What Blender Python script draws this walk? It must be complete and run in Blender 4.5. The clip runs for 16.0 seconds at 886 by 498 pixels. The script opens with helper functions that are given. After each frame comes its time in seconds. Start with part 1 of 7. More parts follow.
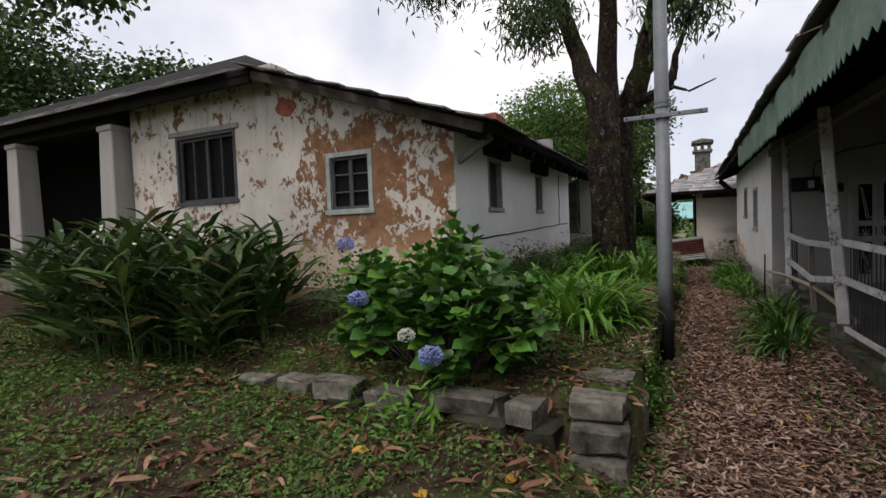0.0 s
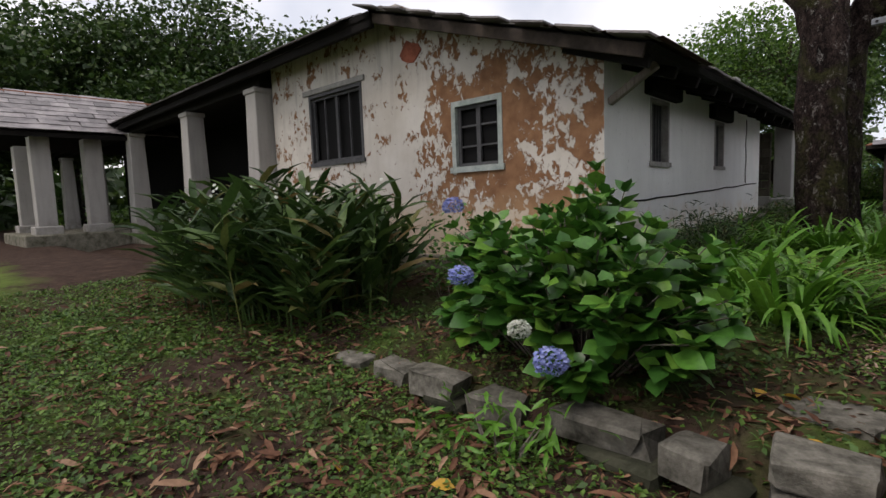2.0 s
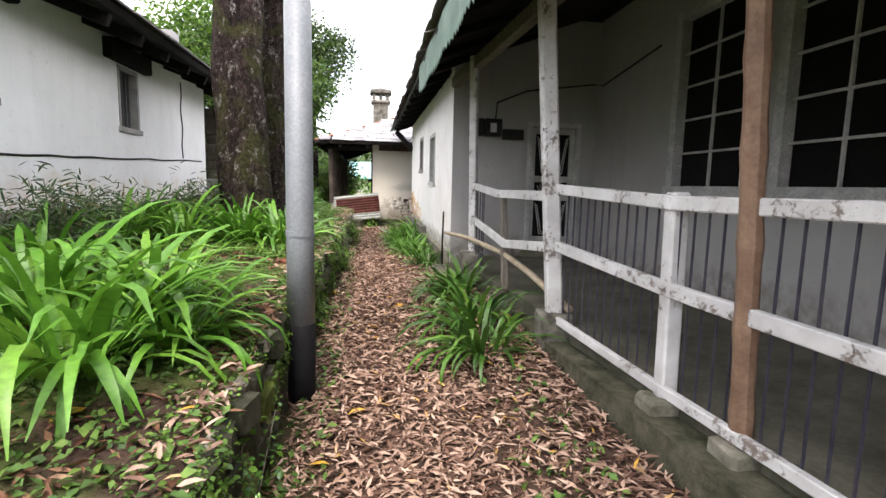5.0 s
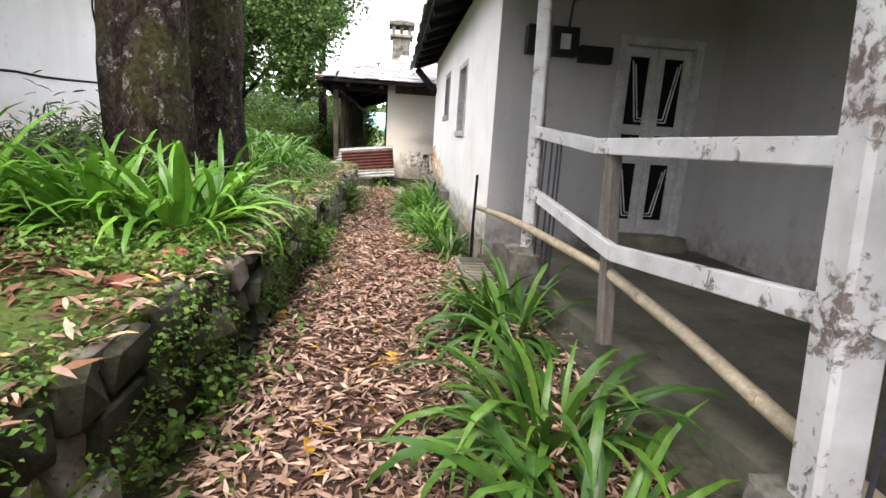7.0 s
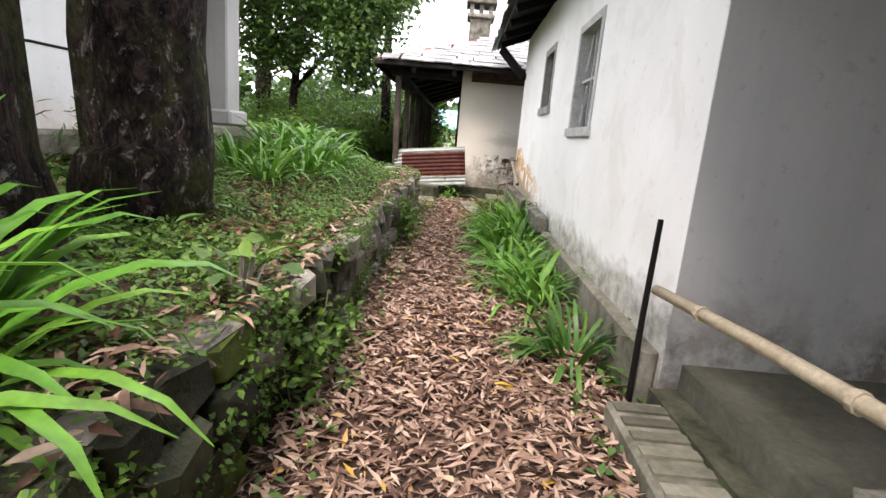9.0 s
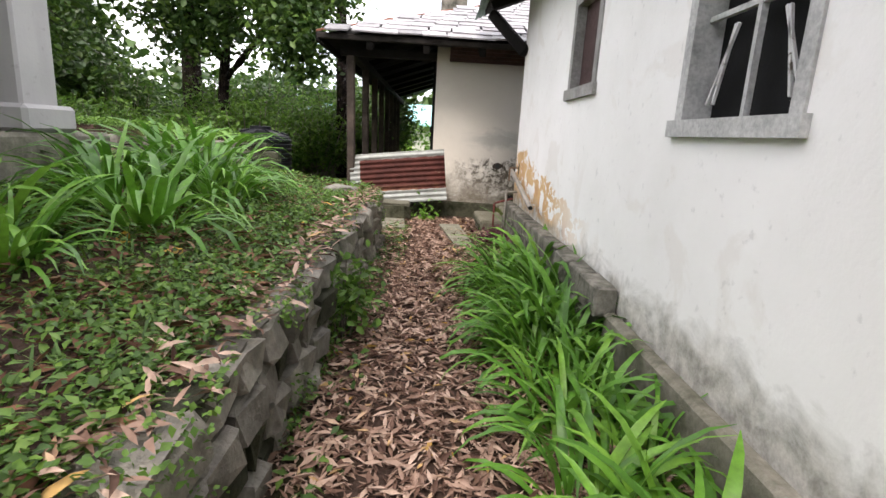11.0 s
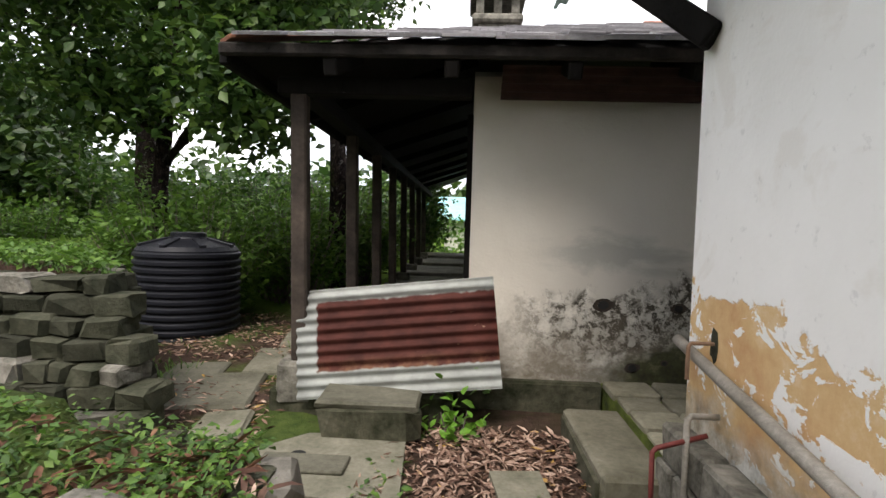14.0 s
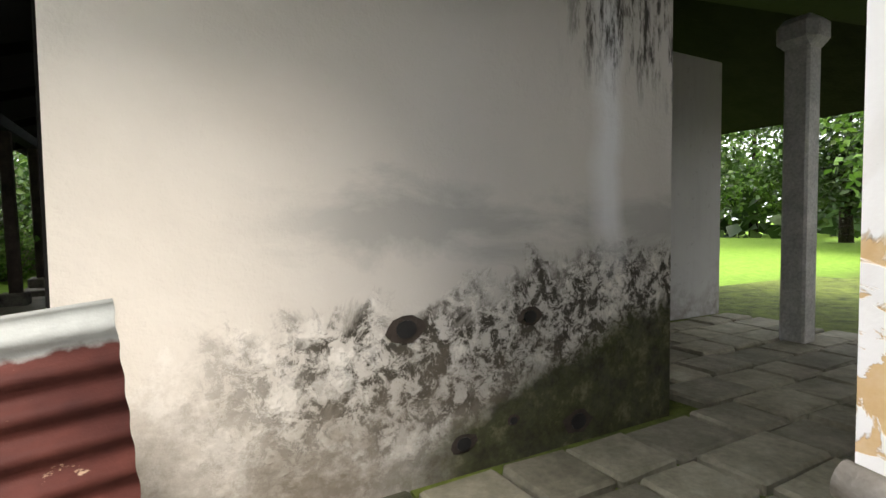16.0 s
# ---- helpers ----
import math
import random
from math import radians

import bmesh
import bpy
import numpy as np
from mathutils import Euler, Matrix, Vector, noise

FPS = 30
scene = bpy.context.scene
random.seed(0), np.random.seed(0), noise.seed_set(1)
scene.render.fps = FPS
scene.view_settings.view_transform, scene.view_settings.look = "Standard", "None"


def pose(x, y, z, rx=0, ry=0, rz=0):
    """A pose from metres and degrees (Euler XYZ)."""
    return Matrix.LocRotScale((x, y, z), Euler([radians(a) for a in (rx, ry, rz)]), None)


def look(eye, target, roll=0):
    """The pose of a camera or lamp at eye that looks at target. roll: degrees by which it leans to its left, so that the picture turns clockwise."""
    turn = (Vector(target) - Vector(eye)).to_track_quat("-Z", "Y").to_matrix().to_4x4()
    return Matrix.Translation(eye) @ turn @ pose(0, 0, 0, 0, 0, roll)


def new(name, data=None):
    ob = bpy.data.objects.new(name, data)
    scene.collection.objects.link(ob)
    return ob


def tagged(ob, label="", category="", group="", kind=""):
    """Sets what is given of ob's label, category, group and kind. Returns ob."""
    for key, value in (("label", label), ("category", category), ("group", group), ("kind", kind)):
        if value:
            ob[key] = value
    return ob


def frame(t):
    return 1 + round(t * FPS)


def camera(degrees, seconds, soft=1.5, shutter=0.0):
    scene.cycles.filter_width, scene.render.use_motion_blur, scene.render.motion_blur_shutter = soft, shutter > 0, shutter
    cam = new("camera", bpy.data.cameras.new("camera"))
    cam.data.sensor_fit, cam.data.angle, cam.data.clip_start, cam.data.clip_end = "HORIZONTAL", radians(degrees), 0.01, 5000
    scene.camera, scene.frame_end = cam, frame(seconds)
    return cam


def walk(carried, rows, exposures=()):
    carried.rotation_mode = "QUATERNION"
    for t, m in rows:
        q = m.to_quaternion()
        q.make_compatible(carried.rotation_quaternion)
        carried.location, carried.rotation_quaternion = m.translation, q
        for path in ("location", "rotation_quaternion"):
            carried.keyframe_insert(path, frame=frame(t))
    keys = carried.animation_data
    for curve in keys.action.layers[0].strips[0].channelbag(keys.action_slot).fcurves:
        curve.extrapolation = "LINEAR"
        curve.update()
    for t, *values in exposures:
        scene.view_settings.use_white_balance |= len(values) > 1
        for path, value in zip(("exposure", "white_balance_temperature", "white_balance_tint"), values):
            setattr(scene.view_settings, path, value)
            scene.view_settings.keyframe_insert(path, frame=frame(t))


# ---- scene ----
cam = camera(82.3, 16.0)
PATH = [
    (0, (0.522, -0.469, 1.971), (-0.349, 1.33, 1.891), -2.2),
    (0.5, (0.639, -0.088, 1.874), (0.087, 1.832, 1.783), -0.5),
    (1, (0.531, 0.278, 1.885), (-0.303, 2.093, 1.782), 0.3),
    (1.5, (0.312, 0.56, 1.881), (-0.835, 2.192, 1.73), -1.0),
    (2, (0.124, 0.708, 1.91), (-1.235, 2.162, 1.711), -2.1),
    (2.5, (0.137, 0.978, 1.877), (-1.388, 2.259, 1.696), -2.6),
    (3, (0.209, 1.307, 1.859), (-1.221, 2.697, 1.706), -2.6),
    (3.5, (0.266, 1.727, 1.784), (-0.735, 3.451, 1.624), -1.8),
    (4, (0.354, 2.072, 1.714), (-0.027, 4.023, 1.497), -0.4),
    (4.5, (0.646, 2.688, 1.66), (0.761, 4.671, 1.422), 0.3),
    (4.7, (0.685, 2.954, 1.649), (0.946, 4.923, 1.414), 0.5),
    (6.8, (0.99, 5.918, 1.469), (1.307, 7.846, 1.04), 3.7),
    (7, (1.023, 6.215, 1.52), (1.234, 8.16, 1.108), 3.6),
    (7.5, (0.997, 6.954, 1.511), (1.034, 8.919, 1.137), 3.6),
    (8, (1.031, 7.646, 1.456), (1.042, 9.608, 1.066), 3.9),
    (8.5, (1.016, 8.402, 1.457), (0.973, 10.358, 1.042), 4.8),
    (9, (0.925, 9.051, 1.505), (0.889, 11.004, 1.076), 4.9),
    (9.5, (0.861, 9.749, 1.538), (0.811, 11.698, 1.092), 4.3),
    (10, (0.775, 10.439, 1.546), (0.796, 12.384, 1.081), 4.1),
    (10.2, (0.78, 10.707, 1.571), (0.824, 12.653, 1.11), 3.6),
    (12.3, (0.894, 13.984, 1.553), (0.965, 15.939, 1.139), 3.3),
    (12.5, (0.908, 14.269, 1.597), (0.965, 16.224, 1.181), 3.2),
    (13, (0.919, 15.055, 1.621), (0.87, 17.01, 1.205), 2.5),
    (13.5, (0.826, 15.765, 1.617), (0.707, 17.732, 1.274), 1.7),
    (14, (0.797, 16.453, 1.718), (0.702, 18.448, 1.627), 1.7),
    (14.5, (0.749, 17.011, 1.783), (0.739, 19.01, 1.832), 2.4),
    (15, (0.716, 17.57, 1.594), (0.953, 19.554, 1.506), 1.4),
    (15.5, (0.86, 18.179, 1.5), (1.358, 20.111, 1.361), -0.9),
    (15.6, (0.909, 18.34, 1.489), (1.48, 20.253, 1.381), -0.8),
    (15.8, (0.989, 18.589, 1.517), (1.729, 20.445, 1.422), -1.1),
    (16, (1.116, 18.89, 1.51), (2.077, 20.641, 1.415), -0.7),
]
EXPOSURES = [(t, e, 7000, 16 if t < 13 else 13) for t, e in ((0.0, 0.45), (1.5, 0.36), (3.0, 0.98), (3.5, 1.0), (4.0, 1.02), (4.5, 2.2), (7.0, 2.6), (8.5, 2.5), (9.5, 2.3), (10.2, 2.22), (12.5, 2.1), (13.5, 1.86), (14.0, 1.68), (14.5, 1.38), (15.0, 1.62), (15.5, 2.25), (16.0, 2.45))]
walk(cam, [(t, look(eye, target, roll)) for t, eye, target, roll in PATH], EXPOSURES)

# ---- sky and sun: overcast ----
SUN_EL, SUN_AZ = radians(56), radians(198)
world = bpy.data.worlds.new("overcast_sky")
scene.world = world
world.use_nodes = True
wt = world.node_tree
sky = wt.nodes.new("ShaderNodeTexSky")
sky.sky_type = "NISHITA"
sky.sun_disc = False
sky.sun_elevation, sky.sun_rotation = SUN_EL, SUN_AZ
sky_gain = wt.nodes.new("ShaderNodeMix")
sky_gain.data_type = "RGBA"
sky_gain.blend_type = "MULTIPLY"
sky_gain.inputs["Factor"].default_value = 1.0
sky_gain.inputs["B"].default_value = (0.1, 0.1, 0.1, 1)
wt.links.new(sky.outputs[0], sky_gain.inputs["A"])
wcoord = wt.nodes.new("ShaderNodeTexCoord")
wnoise = wt.nodes.new("ShaderNodeTexNoise")
wnoise.inputs["Scale"].default_value = 2.2
wnoise.inputs["Detail"].default_value = 5
wt.links.new(wcoord.outputs["Generated"], wnoise.inputs["Vector"])
wramp = wt.nodes.new("ShaderNodeValToRGB")
wramp.color_ramp.elements[0].position, wramp.color_ramp.elements[1].position = 0.38, 0.62
wramp.color_ramp.elements[0].color = (0.50, 0.56, 0.66, 1)
wramp.color_ramp.elements[1].color = (0.90, 0.92, 0.95, 1)
wt.links.new(wnoise.outputs["Fac"], wramp.inputs["Fac"])
wmix = wt.nodes.new("ShaderNodeMix")
wmix.data_type = "RGBA"
wmix.inputs["Factor"].default_value = 0.85
wt.links.new(sky_gain.outputs["Result"], wmix.inputs["A"])
wt.links.new(wramp.outputs["Color"], wmix.inputs["B"])
wt.nodes["Background"].inputs["Strength"].default_value = 1.05
wt.links.new(wmix.outputs["Result"], wt.nodes["Background"].inputs["Color"])
sun = new("sun", bpy.data.lights.new("sun", "SUN"))
sun.data.energy, sun.data.angle, sun.data.color = 1.0, radians(25), (1.0, 0.97, 0.93)
sun.matrix_world = look((0, 0, 20), (0 - math.cos(SUN_EL) * math.sin(SUN_AZ), -math.cos(SUN_EL) * math.cos(SUN_AZ), 20 - math.sin(SUN_EL)))

# ---- materials ----
class Nodes:
    """A small writer of shader nodes."""
    def __init__(self, name, rough=0.8, metal=0.0, spec=0.3):
        self.m = bpy.data.materials.new(name)
        self.m.use_nodes = True
        self.t = self.m.node_tree
        self.b = self.t.nodes["Principled BSDF"]
        self.b.inputs["Roughness"].default_value = rough
        self.b.inputs["Metallic"].default_value = metal
        self.b.inputs["Specular IOR Level"].default_value = spec
        self.geo = self.t.nodes.new("ShaderNodeNewGeometry")
        self.obj = self.t.nodes.new("ShaderNodeObjectInfo")
        self.sep = None

    def put(self, sock, v):
        if isinstance(v, bpy.types.NodeSocket):
            self.t.links.new(v, sock)
        else:
            sock.default_value = v

    def pos(self, axis):
        if self.sep is None:
            self.sep = self.t.nodes.new("ShaderNodeSeparateXYZ")
            self.t.links.new(self.geo.outputs["Position"], self.sep.inputs[0])
        return self.sep.outputs[axis]

    def noise(self, scale, detail=4, rough=0.6, stretch=None, dist=0.0):
        n = self.t.nodes.new("ShaderNodeTexNoise")
        n.inputs["Scale"].default_value = scale
        n.inputs["Detail"].default_value = detail
        n.inputs["Roughness"].default_value = rough
        n.inputs["Distortion"].default_value = dist
        v = self.geo.outputs["Position"]
        if stretch:
            mp = self.t.nodes.new("ShaderNodeMapping")
            mp.inputs["Scale"].default_value = stretch
            self.t.links.new(v, mp.inputs["Vector"])
            v = mp.outputs["Vector"]
        self.t.links.new(v, n.inputs["Vector"])
        return n.outputs["Fac"]

    def ramp(self, fac, *stops):
        r = self.t.nodes.new("ShaderNodeValToRGB")
        e = r.color_ramp.elements
        while len(e) < len(stops):
            e.new(0.5)
        for el, (p, c) in zip(e, stops):
            el.position = p
            el.color = (*c, 1) if isinstance(c, tuple) else (c, c, c, 1)
        self.put(r.inputs["Fac"], fac)
        return r.outputs["Color"]

    def mix(self, fac, a, b, mode="MIX"):
        x = self.t.nodes.new("ShaderNodeMix")
        x.data_type = "RGBA"
        x.blend_type = mode
        for s, v in (("Factor", fac), ("A", a), ("B", b)):
            self.put(x.inputs[s], (*v, 1) if isinstance(v, tuple) and len(v) == 3 else v)
        return x.outputs["Result"]

    def math(self, op, a, b=0.0):
        x = self.t.nodes.new("ShaderNodeMath")
        x.operation = op
        self.put(x.inputs[0], a)
        self.put(x.inputs[1], b)
        return x.outputs[0]

    def span(self, v, a, b, c=0.0, d=1.0):
        x = self.t.nodes.new("ShaderNodeMapRange")
        for i, val in enumerate((v, a, b, c, d)):
            self.put(x.inputs[i], val)
        return x.outputs[0]

    def done(self, color, height=None, bump=0.3, dist=0.02):
        self.put(self.b.inputs["Base Color"], color)
        if height is not None:
            bp = self.t.nodes.new("ShaderNodeBump")
            bp.inputs["Strength"].default_value = bump
            bp.inputs["Distance"].default_value = dist
            self.put(bp.inputs["Height"], height)
            self.t.links.new(bp.outputs[0], self.b.inputs["Normal"])
        return self.m


def simple(name, a, b, scale=6.0, rough=0.8, metal=0.0, bump=0.3, fine=40.0, spec=0.3, per="none", stretch=None):
    """Two colours by a broad noise, darkened and lightened by a fine one, and by chance from piece to piece."""
    n = Nodes(name, rough, metal, spec)
    c = n.ramp(n.noise(scale, 5, 0.65, stretch), (0.3, a), (0.7, b))
    f = n.noise(fine, 5, 0.7, stretch)
    c = n.mix(1.0, c, n.ramp(f, (0.25, 0.72), (0.75, 1.18)), "MULTIPLY")
    if per != "none":
        r = n.obj.outputs["Random"] if per == "object" else n.geo.outputs["Random Per Island"]
        c = n.mix(1.0, c, n.ramp(r, (0.0, 0.62), (1.0, 1.3)), "MULTIPLY")
    return n.done(c, f, bump)


def leafy(name, stops, rough=0.45, trans=0.25, spec=0.4, per="island"):
    """Leaves: a colour by chance for each leaf, with some light let through."""
    n = Nodes(name, rough, 0.0, spec)
    c = n.ramp(n.geo.outputs["Random Per Island"] if per == "island" else n.obj.outputs["Random"], *stops)
    f = n.noise(25, 3)
    c = n.mix(1.0, c, n.ramp(f, (0.3, 0.75), (0.7, 1.2)), "MULTIPLY")
    n.done(c)
    tr = n.t.nodes.new("ShaderNodeBsdfTranslucent")
    n.put(tr.inputs["Color"], c)
    mx = n.t.nodes.new("ShaderNodeMixShader")
    mx.inputs[0].default_value = trans
    n.t.links.new(n.b.outputs[0], mx.inputs[1])
    n.t.links.new(tr.outputs[0], mx.inputs[2])
    n.t.links.new(mx.outputs[0], n.t.nodes["Material Output"].inputs["Surface"])
    return n.m


def plaster_peeling():
    """Cream limewash that has flaked off an ochre mud render, most towards the corner and round the window."""
    n = Nodes("peeling_limewash", 0.92, 0, 0.15)
    base = n.ramp(n.noise(1.3, 5), (0.3, (0.50, 0.46, 0.40)), (0.7, (0.64, 0.61, 0.56)))
    och = n.ramp(n.noise(5, 5), (0.3, (0.17, 0.085, 0.045)), (0.7, (0.30, 0.165, 0.09)))
    x, z = n.pos("X"), n.pos("Z")
    big = n.math("ADD", n.math("MULTIPLY", n.noise(2.4, 4, 0.6, None, 0.4), 0.5), n.math("MULTIPLY", n.noise(8.5, 6, 0.68, (1.15, 1.0, 0.85), 0.6), 0.5))
    near = n.span(x, -5.9, -3.0, 0.0, 0.07)
    left = n.span(x, -6.2, -9.2, 0.0, 0.015)
    dx = n.math("ABSOLUTE", n.math("ADD", x, 4.45))
    dz = n.math("ABSOLUTE", n.math("SUBTRACT", z, 2.72))
    ring = n.span(n.math("MAXIMUM", dx, dz), 0.5, 1.1, 0.115, 0.0)
    low = n.span(z, 1.15, 1.9, -0.1, 0.0)
    s = n.math("ADD", n.math("ADD", big, near), n.math("ADD", n.math("ADD", ring, low), left))
    mask = n.span(s, 0.562, 0.574)
    c = n.mix(mask, base, och)
    edge = n.ramp(s, (0.53, 1.0), (0.556, 0.85), (0.568, 0.6), (0.585, 1.0))
    c = n.mix(0.6, c, edge, "MULTIPLY")
    # Dark vertical streaks, stronger towards the top of the wall.
    top_streaks = n.ramp(n.noise(2.2, 4, 0.6, (3.0, 3.0, 0.35)), (0.5, 1.0), (0.72, 0.55))
    c = n.mix(n.span(z, 3.0, 4.3, 0.15, 0.75), c, top_streaks, "MULTIPLY")
    tint = n.span(n.math("ADD", z, n.math("MULTIPLY", n.noise(2.0), 0.5)), 2.25, 1.75)
    c = n.mix(n.math("MULTIPLY", tint, 0.45), c, (0.62, 0.42, 0.24))
    h = n.math("SUBTRACT", n.math("MULTIPLY", n.noise(30, 4), 0.25), mask)
    return n.done(c, h, 0.6, 0.012)


def plaster_white(name, white, stain_col, z_lo, z_hi, y_lo=None, y_hi=None, grime=0.35):
    """Whitewash with faint patches and streaks, and an ochre or grey tide line in its lowest part."""
    n = Nodes(name, 0.9, 0, 0.15)
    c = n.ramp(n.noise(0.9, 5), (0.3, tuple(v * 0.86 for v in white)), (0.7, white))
    streak = n.ramp(n.noise(2.5, 5, 0.6, (2.2, 2.2, 0.25)), (0.45, 1.0), (0.75, 0.72))
    c = n.mix(grime, c, streak, "MULTIPLY")
    spots = n.ramp(n.noise(14, 5), (0.62, 1.0), (0.7, 0.6))
    c = n.mix(0.35, c, spots, "MULTIPLY")
    z = n.pos("Z")
    wob = n.math("MULTIPLY", n.math("SUBTRACT", n.noise(2.6, 6, 0.65, None, 0.4), 0.5), 1.3)
    m = n.span(n.math("ADD", z, wob), z_hi, z_lo)
    if y_lo is not None:
        m = n.math("MULTIPLY", m, n.span(n.pos("Y"), y_lo, y_hi))
    flake = n.ramp(n.noise(5, 6, 0.7), (0.42, 0.12), (0.56, 1.0))
    c = n.mix(n.math("MULTIPLY", m, n.math("MULTIPLY", flake, 0.9)), c, stain_col)
    return n.done(c, n.math("ADD", n.math("MULTIPLY", n.noise(3, 4), 0.8), n.math("MULTIPLY", n.noise(45, 3), 0.15)), 0.35, 0.02)


def plaster_ochre_foot():
    """Clean whitewash, peeled to an ochre coat along its foot towards the far end, grey and damp at the near end."""
    n = Nodes("whitewash_house", 0.9, 0, 0.15)
    y, z = n.pos("Y"), n.pos("Z")
    white = n.ramp(n.noise(0.9, 5), (0.3, (0.79, 0.78, 0.75)), (0.7, (0.89, 0.88, 0.86)))
    patch = n.ramp(n.noise(1.6, 6, 0.6, None, 0.8), (0.55, 0.0), (0.6, 0.3))
    c = n.mix(patch, white, (0.70, 0.66, 0.60))
    c = n.mix(0.3, c, n.ramp(n.noise(15, 5), (0.62, 1.0), (0.7, 0.55)), "MULTIPLY")
    top = n.span(y, 15.4, 18.9, 0.88, 1.44)
    wob = n.math("MULTIPLY", n.math("SUBTRACT", n.noise(3.2, 6, 0.65, (1, 1, 1.6), 0.5), 0.5), 0.62)
    d = n.math("SUBTRACT", top, n.math("ADD", z, wob))
    m = n.span(d, 0.0, 0.018)
    isle = n.ramp(n.noise(4.2, 6, 0.62, (1, 1, 1.5), 0.7), (0.535, 1.0), (0.55, 0.0))
    m = n.math("MULTIPLY", n.math("MULTIPLY", m, isle), n.span(y, 15.6, 17.0))
    ochre = n.ramp(n.noise(2.6, 6, 0.7), (0.3, (0.50, 0.27, 0.13)), (0.55, (0.63, 0.43, 0.22)), (0.75, (0.74, 0.60, 0.42)))
    c = n.mix(m, c, ochre)
    damp = n.math("SUBTRACT", n.span(y, 16.5, 19.0, 0.78, 0.88), n.math("ADD", z, n.math("MULTIPLY", wob, 0.8)))
    grey = n.ramp(n.noise(7, 6, 0.72), (0.36, (0.16, 0.15, 0.12)), (0.55, (0.42, 0.40, 0.35)), (0.7, (0.62, 0.60, 0.55)))
    c = n.mix(n.math("MULTIPLY", n.span(damp, -0.05, 0.12), 0.85), c, grey)
    h = n.math("SUBTRACT", n.math("ADD", n.math("MULTIPLY", n.noise(3, 4), 0.8), n.math("MULTIPLY", n.noise(45, 3), 0.15)), n.math("MULTIPLY", m, 0.4))
    return n.done(c, h, 0.4, 0.02)


def plaster_mould():
    """Cream plaster with a damp grey cloud, a band of black mould specks, and a dark green wedge low towards its far corner."""
    n = Nodes("damp_mouldy_plaster", 0.9, 0, 0.15)
    x, z = n.pos("X"), n.pos("Z")
    broad = n.noise(0.9, 5, 0.6, None, 0.4)
    c = n.ramp(broad, (0.32, (0.55, 0.51, 0.44)), (0.68, (0.68, 0.635, 0.55)))
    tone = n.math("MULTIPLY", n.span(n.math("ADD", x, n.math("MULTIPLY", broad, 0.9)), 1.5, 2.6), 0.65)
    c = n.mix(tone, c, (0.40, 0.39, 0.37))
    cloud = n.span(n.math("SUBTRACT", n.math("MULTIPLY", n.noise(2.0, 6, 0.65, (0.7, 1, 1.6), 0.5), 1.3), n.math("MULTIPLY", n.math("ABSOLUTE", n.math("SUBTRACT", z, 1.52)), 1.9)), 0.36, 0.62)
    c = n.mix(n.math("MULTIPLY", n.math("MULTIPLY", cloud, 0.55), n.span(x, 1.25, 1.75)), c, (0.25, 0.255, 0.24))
    wob = n.math("MULTIPLY", n.math("SUBTRACT", n.noise(3.4, 6, 0.7, None, 0.6), 0.5), 0.8)
    zz = n.math("ADD", z, wob)
    lift = n.span(x, 1.2, 3.4, 1.06, 1.42)
    low = n.span(n.math("SUBTRACT", lift, zz), -0.04, 0.1)
    speck = n.ramp(n.noise(13, 7, 0.8, None, 0.4), (0.455, 0.0), (0.53, 0.97))
    here = n.math("MULTIPLY", n.math("MULTIPLY", low, n.span(x, 1.1, 1.6)), n.span(zz, 0.55, 0.85, 0.35, 1.0))
    c = n.mix(n.math("MULTIPLY", here, speck), c, (0.045, 0.04, 0.03))
    pale = n.math("MULTIPLY", low, n.ramp(n.noise(6, 6, 0.7), (0.52, 0.0), (0.6, 0.6)))
    c = n.mix(pale, c, (0.78, 0.75, 0.68))
    dirt = n.ramp(n.noise(3.2, 6, 0.7, (1, 1, 1.4)), (0.34, 0.2), (0.58, 0.95))
    c = n.mix(n.math("MULTIPLY", dirt, n.span(zz, 1.05, 0.55)), c, (0.17, 0.145, 0.11))
    edge = n.span(x, 1.9, 3.4, 0.62, 1.12)
    wedge = n.span(n.math("SUBTRACT", edge, n.math("ADD", z, n.math("MULTIPLY", wob, 0.45))), -0.02, 0.1)
    wedge = n.math("MULTIPLY", wedge, n.span(x, 1.75, 2.25))
    green = n.ramp(n.noise(8, 6, 0.75), (0.35, (0.022, 0.022, 0.014)), (0.55, (0.05, 0.055, 0.022)), (0.72, (0.15, 0.15, 0.09)))
    c = n.mix(n.math("MULTIPLY", wedge, 0.93), c, green)
    line = n.math("SUBTRACT", x, n.math("MULTIPLY", n.noise(2.2, 3, 0.5, (0.2, 0.2, 1)), 0.25))
    streak = n.math("MULTIPLY", n.span(line, 2.80, 2.92), n.span(line, 3.06, 2.98))
    c = n.mix(n.math("MULTIPLY", n.math("MULTIPLY", streak, 0.75), n.span(z, 1.2, 1.5)), c, (0.66, 0.67, 0.68))
    run = n.ramp(n.noise(9, 6, 0.75, (2.4, 2.4, 0.5)), (0.47, 0.0), (0.6, 0.95))
    drip = n.math("MULTIPLY", n.span(n.math("ADD", z, n.math("MULTIPLY", n.noise(4, 5, 0.6, (2, 2, 0.3)), 0.7)), 2.45, 2.75), n.span(x, 2.7, 2.95))
    c = n.mix(n.math("MULTIPLY", drip, run), c, (0.04, 0.036, 0.03))
    return n.done(c, n.math("ADD", n.math("SUBTRACT", n.noise(6, 6), n.math("MULTIPLY", n.math("MULTIPLY", here, speck), 0.5)), n.math("MULTIPLY", n.noise(50, 3), 0.2)), 0.5, 0.02)


